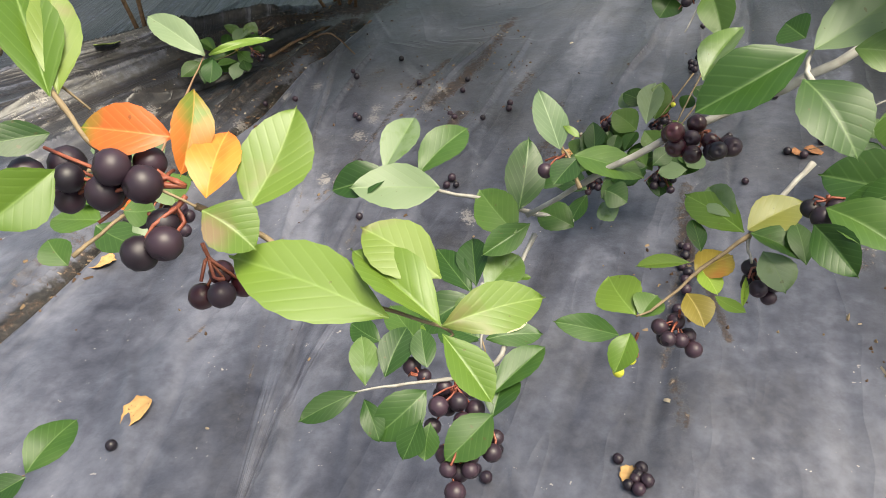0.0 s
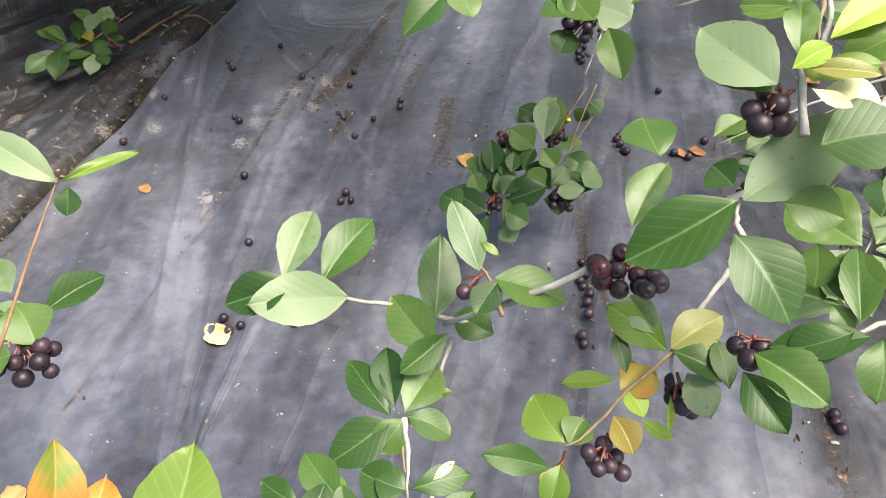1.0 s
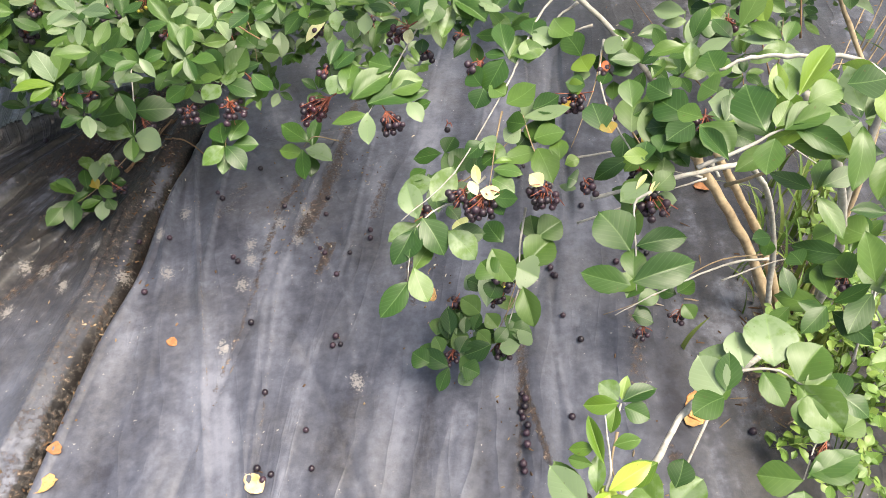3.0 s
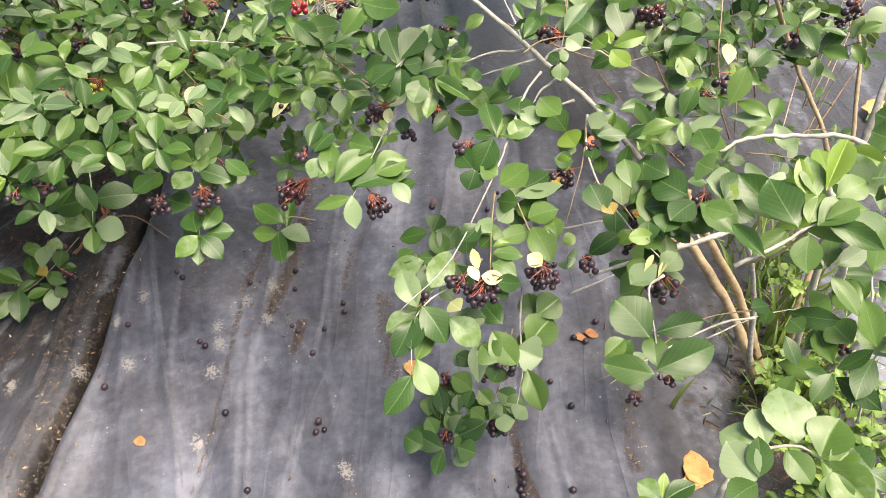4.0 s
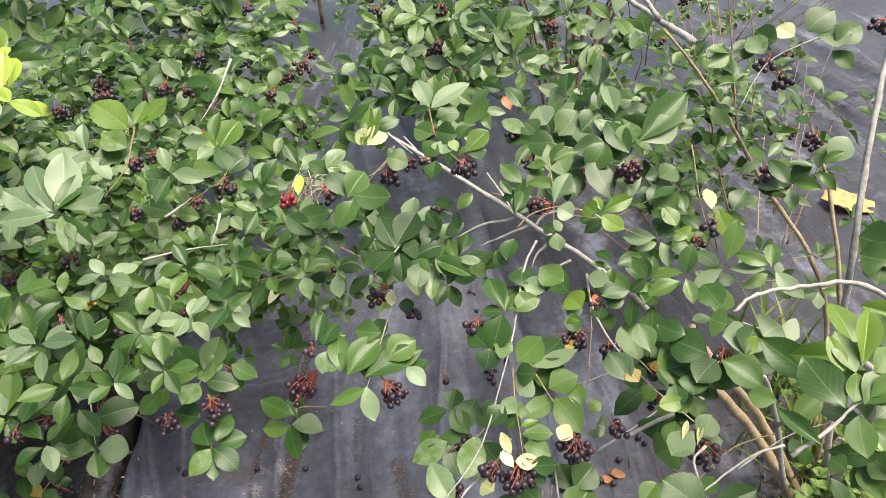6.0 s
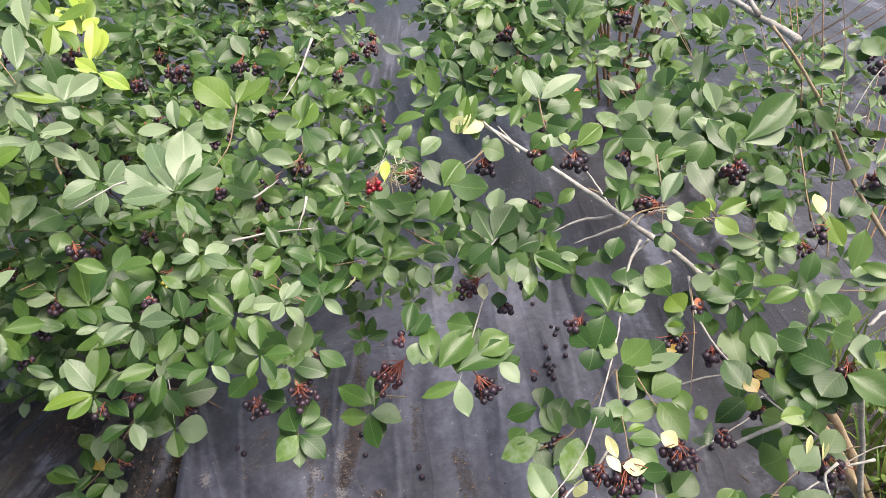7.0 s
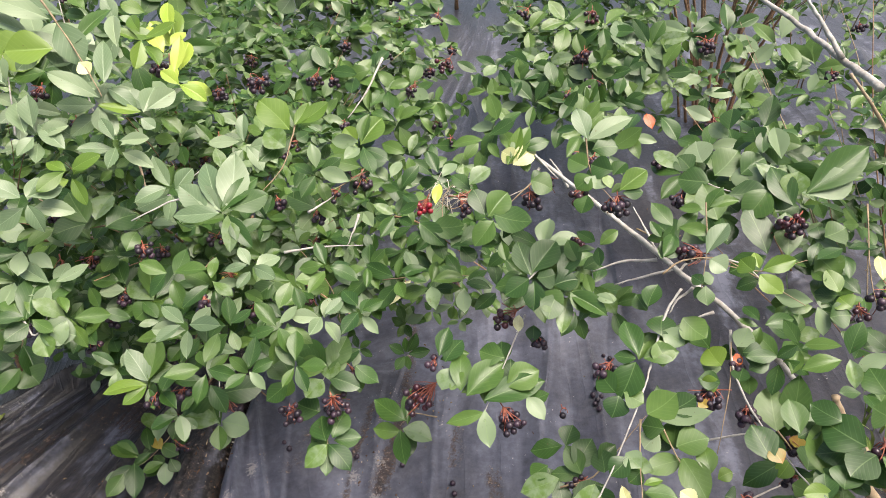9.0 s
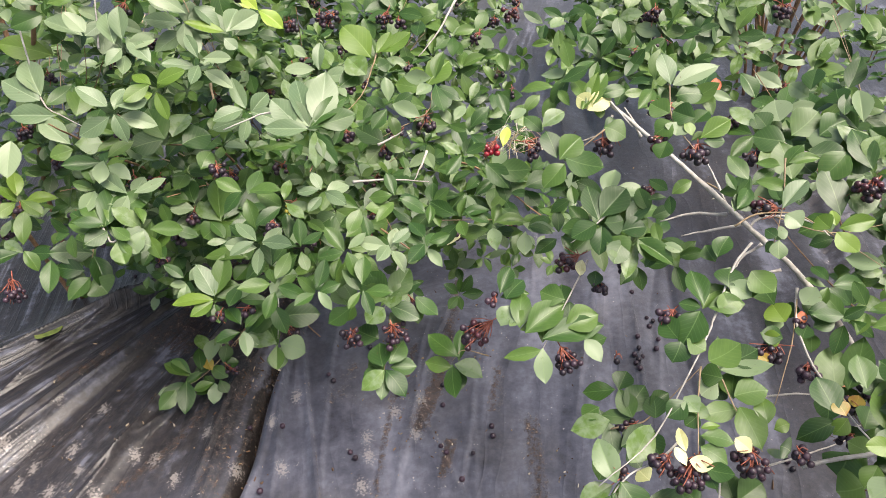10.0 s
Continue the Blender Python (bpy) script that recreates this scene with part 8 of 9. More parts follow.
leaves(right_shrub, (-0.383, -0.216, 0.898), [
    (0.596, 0.550, 0.405, 0.574, 0.554, 0.396, 0.034, 'g'),
    (0.622, 0.526, 0.410, 0.606, 0.558, 0.411, 0.041, 'g'),
    (0.584, 0.495, 0.386, 0.581, 0.529, 0.393, 0.040, 'g'),
    (0.550, 0.533, 0.381, 0.547, 0.553, 0.384, 0.027, 'g'),
    (0.538, 0.578, 0.387, 0.520, 0.586, 0.381, 0.025, 'g'),
])
rosette(right_shrub, (0.553, 0.483, 0.370), (-0.383, -0.216, 0.898), 5, 0.048, 'g')
rosette(right_shrub, (0.523, 0.502, 0.362), (-0.383, -0.216, 0.898), 4, 0.033, 'g')
twig(pale_shrub, [(-0.316, 1.501, 0.747), (-0.324, 1.561, 0.808), (-0.331, 1.624, 0.870), (-0.335, 1.688, 0.933)], 0.0020)
twig(pale_shrub, [(-0.428, 1.470, 0.743), (-0.424, 1.535, 0.805), (-0.427, 1.603, 0.871)], 0.0020)
leaves(pale_shrub, (0.160, -0.686, 0.709), [
    (-0.300, 1.564, 0.810, -0.350, 1.615, 0.871, 0.061, 'p'),
    (-0.328, 1.622, 0.873, -0.419, 1.645, 0.916, 0.040, 'p'),
    (-0.359, 1.582, 0.841, -0.449, 1.566, 0.846, 0.068, 'y'),
    (-0.423, 1.527, 0.802, -0.488, 1.566, 0.855, 0.031, 'p'),
    (-0.427, 1.526, 0.803, -0.433, 1.568, 0.844, 0.029, 'p'),
    (-0.292, 1.518, 0.764, -0.339, 1.541, 0.797, 0.030, 'p'),
    (-0.226, 1.494, 0.726, -0.212, 1.529, 0.757, 0.029, 'g'),
    (-0.220, 1.498, 0.729, -0.174, 1.530, 0.749, 0.033, 'g'),
    (-0.229, 1.498, 0.731, -0.274, 1.528, 0.769, 0.032, 'p'),
    (-0.179, 1.586, 0.805, -0.203, 1.619, 0.842, 0.034, 'Y'),
    (-0.168, 1.591, 0.807, -0.163, 1.647, 0.860, 0.032, 'y'),
    (-0.173, 1.554, 0.772, -0.146, 1.598, 0.808, 0.026, 'Y'),
])
leaves(pale_shrub, (0.160, -0.686, 0.709), [
    (-0.446, 1.480, 0.762, -0.498, 1.500, 0.793, 0.032, 'p'),
])
rosette(pale_shrub, (-0.484, 1.581, 0.868), (0.160, -0.686, 0.709), 5, 0.057, 'p')
rosette(pale_shrub, (-0.495, 1.514, 0.807), (0.160, -0.686, 0.709), 5, 0.051, 'g')
rosette(pale_shrub, (-0.412, 1.502, 0.776), (0.160, -0.686, 0.709), 5, 0.045, 'p')
rosette(pale_shrub, (-0.439, 1.613, 0.889), (0.160, -0.686, 0.709), 5, 0.058, 'y')
rosette(pale_shrub, (-0.255, 1.607, 0.842), (0.160, -0.686, 0.709), 5, 0.049, 'p')
rosette(pale_shrub, (-0.509, 1.617, 0.909), (0.160, -0.686, 0.709), 5, 0.057, 'p')
rosette(pale_shrub, (-0.520, 1.550, 0.846), (0.160, -0.686, 0.709), 5, 0.055, 'y')
rosette(pale_shrub, (-0.363, 1.548, 0.809), (0.160, -0.686, 0.709), 5, 0.051, 'g')
rosette(pale_shrub, (-0.458, 1.552, 0.835), (0.160, -0.686, 0.709), 5, 0.052, 'p')
rosette(pale_shrub, (-0.294, 1.629, 0.872), (0.160, -0.686, 0.709), 5, 0.056, 'g')
rosette(pale_shrub, (-0.238, 1.568, 0.800), (0.160, -0.686, 0.709), 5, 0.053, 'g')
berry_cluster(pale_shrub, (-0.202, 1.575, 0.792), (-0.206, 1.564, 0.776), 9, 0.024, 'k')
berry_cluster(pale_shrub, (-0.379, 1.538, 0.796), (-0.387, 1.528, 0.781), 5, 0.015, 'r')
leaves(left_shrub, (-0.041, -0.726, 0.686), [
    (0.259, 2.455, 0.626, 0.215, 2.530, 0.703, 0.064, 'p'),
    (0.155, 2.463, 0.628, 0.252, 2.454, 0.624, 0.060, 'g'),
    (0.119, 2.495, 0.660, 0.068, 2.466, 0.627, 0.059, 'p'),
])
rosette(left_shrub, (-0.165, 2.612, 0.767), (-0.041, -0.726, 0.686), 5, 0.089, 'g')
rosette(left_shrub, (-0.052, 2.569, 0.728), (-0.041, -0.726, 0.686), 5, 0.090, 'g')
rosette(left_shrub, (0.037, 2.574, 0.738), (-0.041, -0.726, 0.686), 5, 0.092, 'g')
rosette(left_shrub, (0.132, 2.520, 0.687), (-0.041, -0.726, 0.686), 5, 0.092, 'g')
rosette(left_shrub, (0.355, 2.491, 0.670), (-0.041, -0.726, 0.686), 5, 0.095, 'g')
rosette(left_shrub, (0.351, 2.419, 0.593), (-0.041, -0.726, 0.686), 5, 0.089, 'g')
rosette(left_shrub, (0.505, 2.452, 0.637), (-0.041, -0.726, 0.686), 5, 0.092, 'g')
rosette(left_shrub, (-0.203, 2.567, 0.717), (-0.041, -0.726, 0.686), 5, 0.089, 'g')
rosette(left_shrub, (-0.139, 2.495, 0.645), (-0.041, -0.726, 0.686), 5, 0.089, 'g')
rosette(left_shrub, (-0.044, 2.483, 0.637), (-0.041, -0.726, 0.686), 5, 0.085, 'g')
rosette(left_shrub, (0.241, 2.391, 0.557), (-0.041, -0.726, 0.686), 5, 0.088, 'g')
rosette(left_shrub, (0.541, 2.382, 0.566), (-0.041, -0.726, 0.686), 5, 0.087, 'g')
rosette(left_shrub, (0.410, 2.359, 0.533), (-0.041, -0.726, 0.686), 4, 0.081, 'g')
rosette(left_shrub, (-0.322, 2.519, 0.659), (-0.041, -0.726, 0.686), 5, 0.091, 'g')
rosette(left_shrub, (-0.016, 2.406, 0.558), (-0.041, -0.726, 0.686), 5, 0.085, 'g')
rosette(left_shrub, (-0.151, 2.404, 0.548), (-0.041, -0.726, 0.686), 5, 0.083, 'g')
berry_cluster(left_shrub, (0.100, 2.549, 0.709), (0.076, 2.525, 0.675), 10, 0.046, 'k')
berry_cluster(left_shrub, (0.253, 2.479, 0.645), (0.227, 2.456, 0.611), 10, 0.046, 'k')
berry_cluster(left_shrub, (0.439, 2.474, 0.651), (0.426, 2.450, 0.618), 10, 0.044, 'k')
berry_cluster(left_shrub, (0.551, 2.400, 0.579), (0.534, 2.377, 0.547), 8, 0.040, 'k')
berry_cluster(left_shrub, (0.378, 2.373, 0.540), (0.371, 2.349, 0.507), 9, 0.043, 'k')
berry_cluster(left_shrub, (-0.037, 2.404, 0.547), (-0.049, 2.386, 0.520), 10, 0.044, 'k')
berry_cluster(left_shrub, (-0.292, 2.489, 0.622), (-0.306, 2.466, 0.589), 10, 0.043, 'k')
leaves(back_shrub, (-0.362, -0.578, 0.731), [
    (0.806, 1.705, 0.579, 0.815, 1.788, 0.650, 0.055, 'p'),
    (0.761, 1.616, 0.487, 0.804, 1.684, 0.562, 0.042, 'p'),
    (0.689, 1.723, 0.536, 0.718, 1.664, 0.504, 0.051, 'g'),
])
rosette(back_shrub, (0.936, 1.668, 0.615), (-0.362, -0.578, 0.731), 5, 0.075, 'g')
rosette(back_shrub, (1.012, 1.629, 0.622), (-0.362, -0.578, 0.731), 5, 0.078, 'g')
rosette(back_shrub, (1.018, 1.551, 0.563), (-0.362, -0.578, 0.731), 5, 0.073, 'g')
rosette(back_shrub, (0.851, 1.698, 0.597), (-0.362, -0.578, 0.731), 5, 0.072, 'g')
rosette(back_shrub, (0.853, 1.609, 0.527), (-0.362, -0.578, 0.731), 5, 0.067, 'g')
rosette(back_shrub, (0.972, 1.516, 0.512), (-0.362, -0.578, 0.731), 5, 0.069, 'g')
rosette(back_shrub, (0.710, 1.751, 0.568), (-0.362, -0.578, 0.731), 5, 0.069, 'g')
rosette(back_shrub, (0.710, 1.678, 0.510), (-0.362, -0.578, 0.731), 5, 0.068, 'g')
rosette(back_shrub, (0.775, 1.790, 0.631), (-0.362, -0.578, 0.731), 5, 0.073, 'g')
rosette(back_shrub, (0.705, 1.846, 0.641), (-0.362, -0.578, 0.731), 5, 0.074, 'g')
rosette(back_shrub, (0.633, 1.796, 0.566), (-0.362, -0.578, 0.731), 4, 0.069, 'g')
rosette(back_shrub, (0.911, 1.549, 0.508), (-0.362, -0.578, 0.731), 4, 0.066, 'g')
rosette(back_shrub, (1.090, 1.552, 0.599), (-0.362, -0.578, 0.731), 5, 0.073, 'g')
rosette(back_shrub, (1.130, 1.477, 0.559), (-0.362, -0.578, 0.731), 5, 0.072, 'g')
rosette(back_shrub, (0.905, 1.499, 0.465), (-0.362, -0.578, 0.731), 4, 0.062, 'g')
rosette(back_shrub, (0.620, 1.882, 0.628), (-0.362, -0.578, 0.731), 4, 0.067, 'g')
berry_cluster(back_shrub, (0.986, 1.642, 0.613), (0.960, 1.632, 0.586), 8, 0.034, 'k')
berry_cluster(back_shrub, (0.726, 1.774, 0.589), (0.703, 1.769, 0.567), 8, 0.032, 'k')
berry_cluster(back_shrub, (0.775, 1.842, 0.667), (0.763, 1.827, 0.643), 9, 0.035, 'r')
berry_cluster(back_shrub, (0.838, 1.671, 0.562), (0.821, 1.661, 0.540), 6, 0.029, 'r')
berry_cluster(back_shrub, (0.650, 1.928, 0.672), (0.626, 1.922, 0.650), 8, 0.033, 'k')

twig(pale_shrub, [(-0.324, 1.464, 0.948), (-0.301, 1.426, 0.908), (-0.276, 1.372, 0.854), (-0.262, 1.335, 0.818)], 0.0022, TWIG)
leaves(pale_shrub, (0.160, -0.662, 0.732), [
    (-0.307, 1.425, 0.909, -0.381, 1.449, 0.947, 0.032, 'p'),
    (-0.300, 1.422, 0.905, -0.281, 1.374, 0.857, 0.040, 'p'),
    (-0.309, 1.390, 0.878, -0.369, 1.387, 0.889, 0.047, 'y'),
    (-0.375, 1.350, 0.856, -0.406, 1.377, 0.887, 0.026, 'p'),
    (-0.282, 1.375, 0.858, -0.271, 1.361, 0.844, 0.021, 'p2'),
    (-0.282, 1.397, 0.878, -0.228, 1.452, 0.916, 0.019, 'g'),
    (-0.231, 1.395, 0.865, -0.228, 1.437, 0.903, 0.021, 'p'),
    (-0.256, 1.351, 0.831, -0.246, 1.405, 0.878, 0.023, 'p'),
    (-0.265, 1.334, 0.817, -0.325, 1.363, 0.857, 0.026, 'p'),
])
leaves(pale_shrub, (0.160, -0.662, 0.732), [
    (-0.261, 1.383, 0.814, -0.226, 1.362, 0.787, 0.024, 'p'),
    (-0.224, 1.355, 0.780, -0.278, 1.360, 0.796, 0.020, 'y'),
    (-0.221, 1.355, 0.779, -0.197, 1.389, 0.805, 0.026, 'p'),
    (-0.216, 1.358, 0.781, -0.171, 1.384, 0.794, 0.027, 'p'),
    (-0.226, 1.348, 0.774, -0.209, 1.336, 0.759, 0.018, 'p'),
    (-0.370, 1.330, 0.789, -0.376, 1.369, 0.825, 0.027, 'p'),
    (-0.404, 1.341, 0.806, -0.429, 1.360, 0.830, 0.024, 'p'),
    (-0.327, 1.312, 0.764, -0.354, 1.342, 0.797, 0.023, 'p'),
])
leaves(pale_shrub, (0.160, -0.662, 0.732), [
    (-0.172, 1.569, 0.830, -0.164, 1.619, 0.874, 0.022, 'Y'),
    (-0.188, 1.540, 0.808, -0.202, 1.585, 0.851, 0.026, 'Y'),
    (-0.179, 1.512, 0.781, -0.155, 1.565, 0.823, 0.023, 'Y'),
    (-0.194, 1.565, 0.831, -0.240, 1.568, 0.845, 0.024, 'y'),
    (-0.175, 1.496, 0.765, -0.199, 1.516, 0.789, 0.021, 'Y'),
    (-0.175, 1.496, 0.765, -0.138, 1.476, 0.739, 0.025, 'Y'),
    (-0.176, 1.552, 0.816, -0.146, 1.575, 0.830, 0.018, 'Y'),
    (-0.203, 1.597, 0.863, -0.238, 1.609, 0.881, 0.024, 'y'),
])
twig(left_shrub, [(-0.287, 1.556, 0.630), (-0.285, 1.519, 0.596), (-0.277, 1.490, 0.568)], 0.0034, BARK_TAN)
twig(left_shrub, [(-0.278, 1.488, 0.566), (-0.235, 1.510, 0.577), (-0.189, 1.538, 0.592)], 0.003)
twig(left_shrub, [(-0.079, 1.221, 0.574), (-0.028, 1.225, 0.566), (0.040, 1.225, 0.550)], 0.0026)
twig(left_shrub, [(0.047, 1.263, 0.584), (0.032, 1.243, 0.569), (0.017, 1.226, 0.557)], 0.0026)
twig(left_shrub, [(-0.029, 1.268, 0.605), (-0.009, 1.276, 0.608), (0.017, 1.288, 0.613)], 0.0026)
twig(left_shrub, [(0.181, 1.566, 0.724), (0.133, 1.513, 0.687), (0.084, 1.471, 0.660)], 0.003)
stem(right_shrub, [(0.803, 1.048, 0.712), (0.827, 1.134, 0.720), (0.861, 1.257, 0.732), (0.871, 1.402, 0.762)], 0.0062, 0.0035)
stem(right_shrub, [(0.822, 1.142, 0.726), (0.821, 1.194, 0.769), (0.826, 1.246, 0.802)], 0.0045, 0.002)

# a tangle of dead stalks caught in the leaves
tangle = Vector((0.203, 1.295, 0.560))
for i in range(26):
    a = dice.uniform(0, 6.28)
    way = Vector((math.cos(a), math.sin(a) * 0.6, dice.uniform(-0.2, 0.5)))
    off = Vector([dice.uniform(-0.026, 0.026) for _ in range(3)])
    twig(left_shrub, [tangle + off - way * 0.03, tangle + off + Vector((0, 0, 0.014)), tangle + off + way * 0.034], 0.0011, STRAW)
berry_cluster(left_shrub, tangle, tangle + Vector((0.045, 0.0, -0.012)), 6, 0.014)


# ---- inner foliage ----
filler(left_shrub, 170, (-0.28, 1.72, 0.44), (0.42, 0.5, 0.28), 0.05, 1)
filler(left_shrub, 130, (-0.1, 2.15, 0.5), (0.5, 0.4, 0.26), 0.05, 5)
filler(left_shrub, 260, (-0.3, 1.85, 0.36), (0.5, 0.5, 0.24), 0.05, 8)
filler(left_shrub, 200, (-0.28, 1.74, 0.46), (0.44, 0.5, 0.27), 0.042, 12)
filler(left_shrub, 70, (0.12, 1.5, 0.32), (0.3, 0.3, 0.12), 0.045, 2)
filler(pale_shrub, 170, (-0.8, 1.9, 0.55), (0.42, 0.5, 0.4), 0.055, 6)
filler(right_shrub, 40, (0.85, 0.95, 0.5), (0.3, 0.3, 0.3), 0.05, 3)
filler(back_shrub, 220, (1.45, 2.3, 0.82), (0.6, 0.55, 0.28), 0.052, 4)
filler(back_shrub, 120, (0.85, 1.95, 0.5), (0.3, 0.35, 0.18), 0.05, 7)
filler(back_shrub, 190, (1.12, 2.55, 0.48), (0.36, 0.5, 0.24), 0.05, 9)
filler(left_shrub, 170, (0.28, 2.35, 0.45), (0.3, 0.5, 0.22), 0.05, 10)
filler(right_shrub, 55, (1.0, 1.2, 0.48), (0.26, 0.26, 0.14), 0.045, 11)
filler(right_shrub, 60, (1.12, 1.42, 0.4), (0.34, 0.34, 0.26), 0.036, 14)
filler(back_shrub, 100, (1.75, 1.95, 0.45), (0.5, 0.5, 0.3), 0.04, 15)
filler(back_shrub, 120, (2.2, 2.5, 0.5), (0.5, 0.5, 0.34), 0.045, 16)


def bunches(owner, count, centre, radii, seed):
    """Berry bunches that hang at the sunny side of a crown."""
    rng = random.Random(seed)
    for _ in range(count):
        d = Vector((rng.gauss(0, 1), -abs(rng.gauss(0, 1)), abs(rng.gauss(0, 0.8)))).normalized()
        p = Vector(centre) + Vector((d.x * radii[0], d.y * radii[1], d.z * radii[2])) * rng.uniform(0.92, 1.04)
        berry_cluster(owner, p + Vector((0, 0.006, 0.016)), p, rng.randrange(5, 10), rng.uniform(0.011, 0.016))


def inner_twigs(owner, count, foot, centre, radii, seed):
    """Thin bare twigs that rise from the foot and fork through a crown."""
    rng = random.Random(seed)
    for _ in range(count):
        d = Vector((rng.gauss(0, 1), rng.gauss(-0.4, 1), rng.gauss(0.5, 0.7))).normalized()
        end = Vector(centre) + Vector((d.x * radii[0], d.y * radii[1], d.z * radii[2])) * rng.uniform(0.8, 1.02)
        start = Vector(foot).lerp(end, rng.uniform(0.35, 0.6))
        mid = start.lerp(end, 0.5) + Vector([rng.uniform(-0.03, 0.03) for _ in range(3)])
        twig(owner, [start, mid, end], rng.uniform(0.0014, 0.0026), rng.choice((TWIG, BARK_TAN, BARK_BROWN)))


inner_twigs(left_shrub, 26, (-0.26, 1.95, 0.1), (-0.28, 1.72, 0.44), (0.42, 0.5, 0.28), 51)
inner_twigs(left_shrub, 14, (-0.2, 2.0, 0.1), (-0.1, 2.15, 0.5), (0.5, 0.4, 0.26), 52)
inner_twigs(pale_shrub, 20, (-0.78, 1.85, 0.1), (-0.8, 1.9, 0.55), (0.42, 0.5, 0.4), 53)
inner_twigs(back_shrub, 16, (1.56, 2.34, 0.2), (1.45, 2.3, 0.82), (0.6, 0.55, 0.28), 54)
inner_twigs(right_shrub, 22, (0.95, 0.95, 0.05), (1.12, 1.42, 0.45), (0.4, 0.42, 0.4), 55)
inner_twigs(back_shrub, 18, (1.6, 2.0, 0.02), (1.75, 1.95, 0.5), (0.5, 0.5, 0.45), 56)
bunches(right_shrub, 6, (1.12, 1.42, 0.36), (0.34, 0.34, 0.26), 35)
bunches(back_shrub, 8, (1.75, 1.95, 0.4), (0.5, 0.5, 0.3), 36)
bunches(left_shrub, 14, (-0.3, 1.8, 0.42), (0.5, 0.5, 0.28), 37)
bunches(left_shrub, 9, (0.28, 2.35, 0.43), (0.3, 0.5, 0.24), 38)
bunches(pale_shrub, 8, (-0.8, 1.9, 0.5), (0.44, 0.52, 0.42), 39)
bunches(back_shrub, 9, (1.12, 2.55, 0.48), (0.36, 0.5, 0.24), 31)
bunches(back_shrub, 9, (1.45, 2.3, 0.82), (0.6, 0.55, 0.28), 32)
bunches(left_shrub, 12, (-0.1, 2.15, 0.5), (0.5, 0.4, 0.26), 33)
bunches(left_shrub, 10, (-0.28, 1.72, 0.44), (0.42, 0.5, 0.28), 34)
hedge = []
for i, (place, count) in enumerate((((0.05, 2.95, 0), 380), ((-1.1, 2.9, 0), 360), ((2.3, 3.9, 0), 260), ((1.3, 4.5, 0), 300), ((-0.9, 4.3, 0), 260), ((1.4, 5.8, 0), 240), ((-0.3, 5.8, 0), 240), ((-2.2, 3.6, 0), 240))):
    ob = shrub(place, "leafy green chokeberry shrub standing farther along the row")
    stem(ob, [Vector(place), Vector(place) + Vector((0.03, 0, 0.4)), Vector(place) + Vector((0.08, 0.05, 0.9))], 0.012, 0.005, BARK_BROWN)
    filler(ob, int(count * 0.8), (place[0], place[1], 0.7), (0.62, 0.7, 0.56), 0.066, 20 + i)
    hedge.append(ob)
    if i < 5:
        bunches(ob, 7, (place[0], place[1], 0.7), (0.62, 0.7, 0.56), 40 + i)
for ob in (right_shrub, left_shrub, near_shrub, back_shrub, pale_shrub, *hedge):
    if SPARE.get(ob.name):
        joined_leaves("foliage", ob, SPARE[ob.name], FOLIAGE)


# ---- fallen berries and leaves ----
def fallen(rows):
    """Berries that lie on the film."""
    for x, y in rows:
        s = 0.0058 * dice.uniform(0.85, 1.12)
        ob = new("fallen_berry", BERRY_MESH["k"])
        ob.matrix_basis = Matrix.Translation((x, y, film_height(x, y) + s * 0.9)) @ Euler([dice.uniform(0, 6.28) for _ in range(3)]).to_matrix().to_4x4() @ Matrix.Diagonal((s, s, s, 1))
        tagged(ob, "ripe black chokeberry lying on the plastic film", "berry", "fallen berries")


def fallen_leaf(x, y, size, kind, turn):
    """A dry curled leaf lying flat, ragged at its rim."""
    rng = random.Random(int(x * 1000) + int(y * 77))
    verts, faces = [], []
    seg, rings = 22, 4
    rag = [rng.uniform(0.86, 1.1) for _ in range(seg)]
    for r in range(1, rings + 1):
        for k in range(seg):
            a = 2 * math.pi * k / seg
            q = r / rings * (rag[k] if r == rings else 1.0)
            px, py = 0.5 * q * math.cos(a) * (1.0 + 0.15 * math.cos(a)), 0.36 * q * math.sin(a)
            verts.append((px, py, 0.1 * q * q * abs(math.sin(a)) + 0.05 * math.sin(5 * px + 3) * q + 0.03 * rng.uniform(-1, 1) * (r == rings)))
    verts.append((0, 0, 0))
    for k in range(seg):
        faces.append((len(verts) - 1, k, (k + 1) % seg))
        for r in range(rings - 1):
            a, b_ = r * seg + k, r * seg + (k + 1) % seg
            faces.append((a, a + seg, b_ + seg, b_))
    low = min(v[2] for v in verts)
    ob = new("fallen_leaf", mesh_of("fallen_leaf", [(a, b_, c - low) for a, b_, c in verts], faces, [DEAD[kind]]))
    ob.matrix_basis = Matrix.Translation((x, y, film_height(x, y) + 0.001)) @ pose(0, 0, 0, 0, 0, turn) @ Matrix.Diagonal((size, size, size, 1))
    thick = ob.modifiers.new("thickness", "SOLIDIFY")
    thick.thickness = 0.02
    tagged(ob, {"tan": "dry tan leaf lying on the plastic film", "cream": "pale cream dead leaf lying on the film", "brown": "small brown dead leaf lying on the film", "green": "curled fading green leaf lying on the film", "orange": "orange dead leaf with dark spots on the film"}[kind], "dead leaf", "fallen leaves")


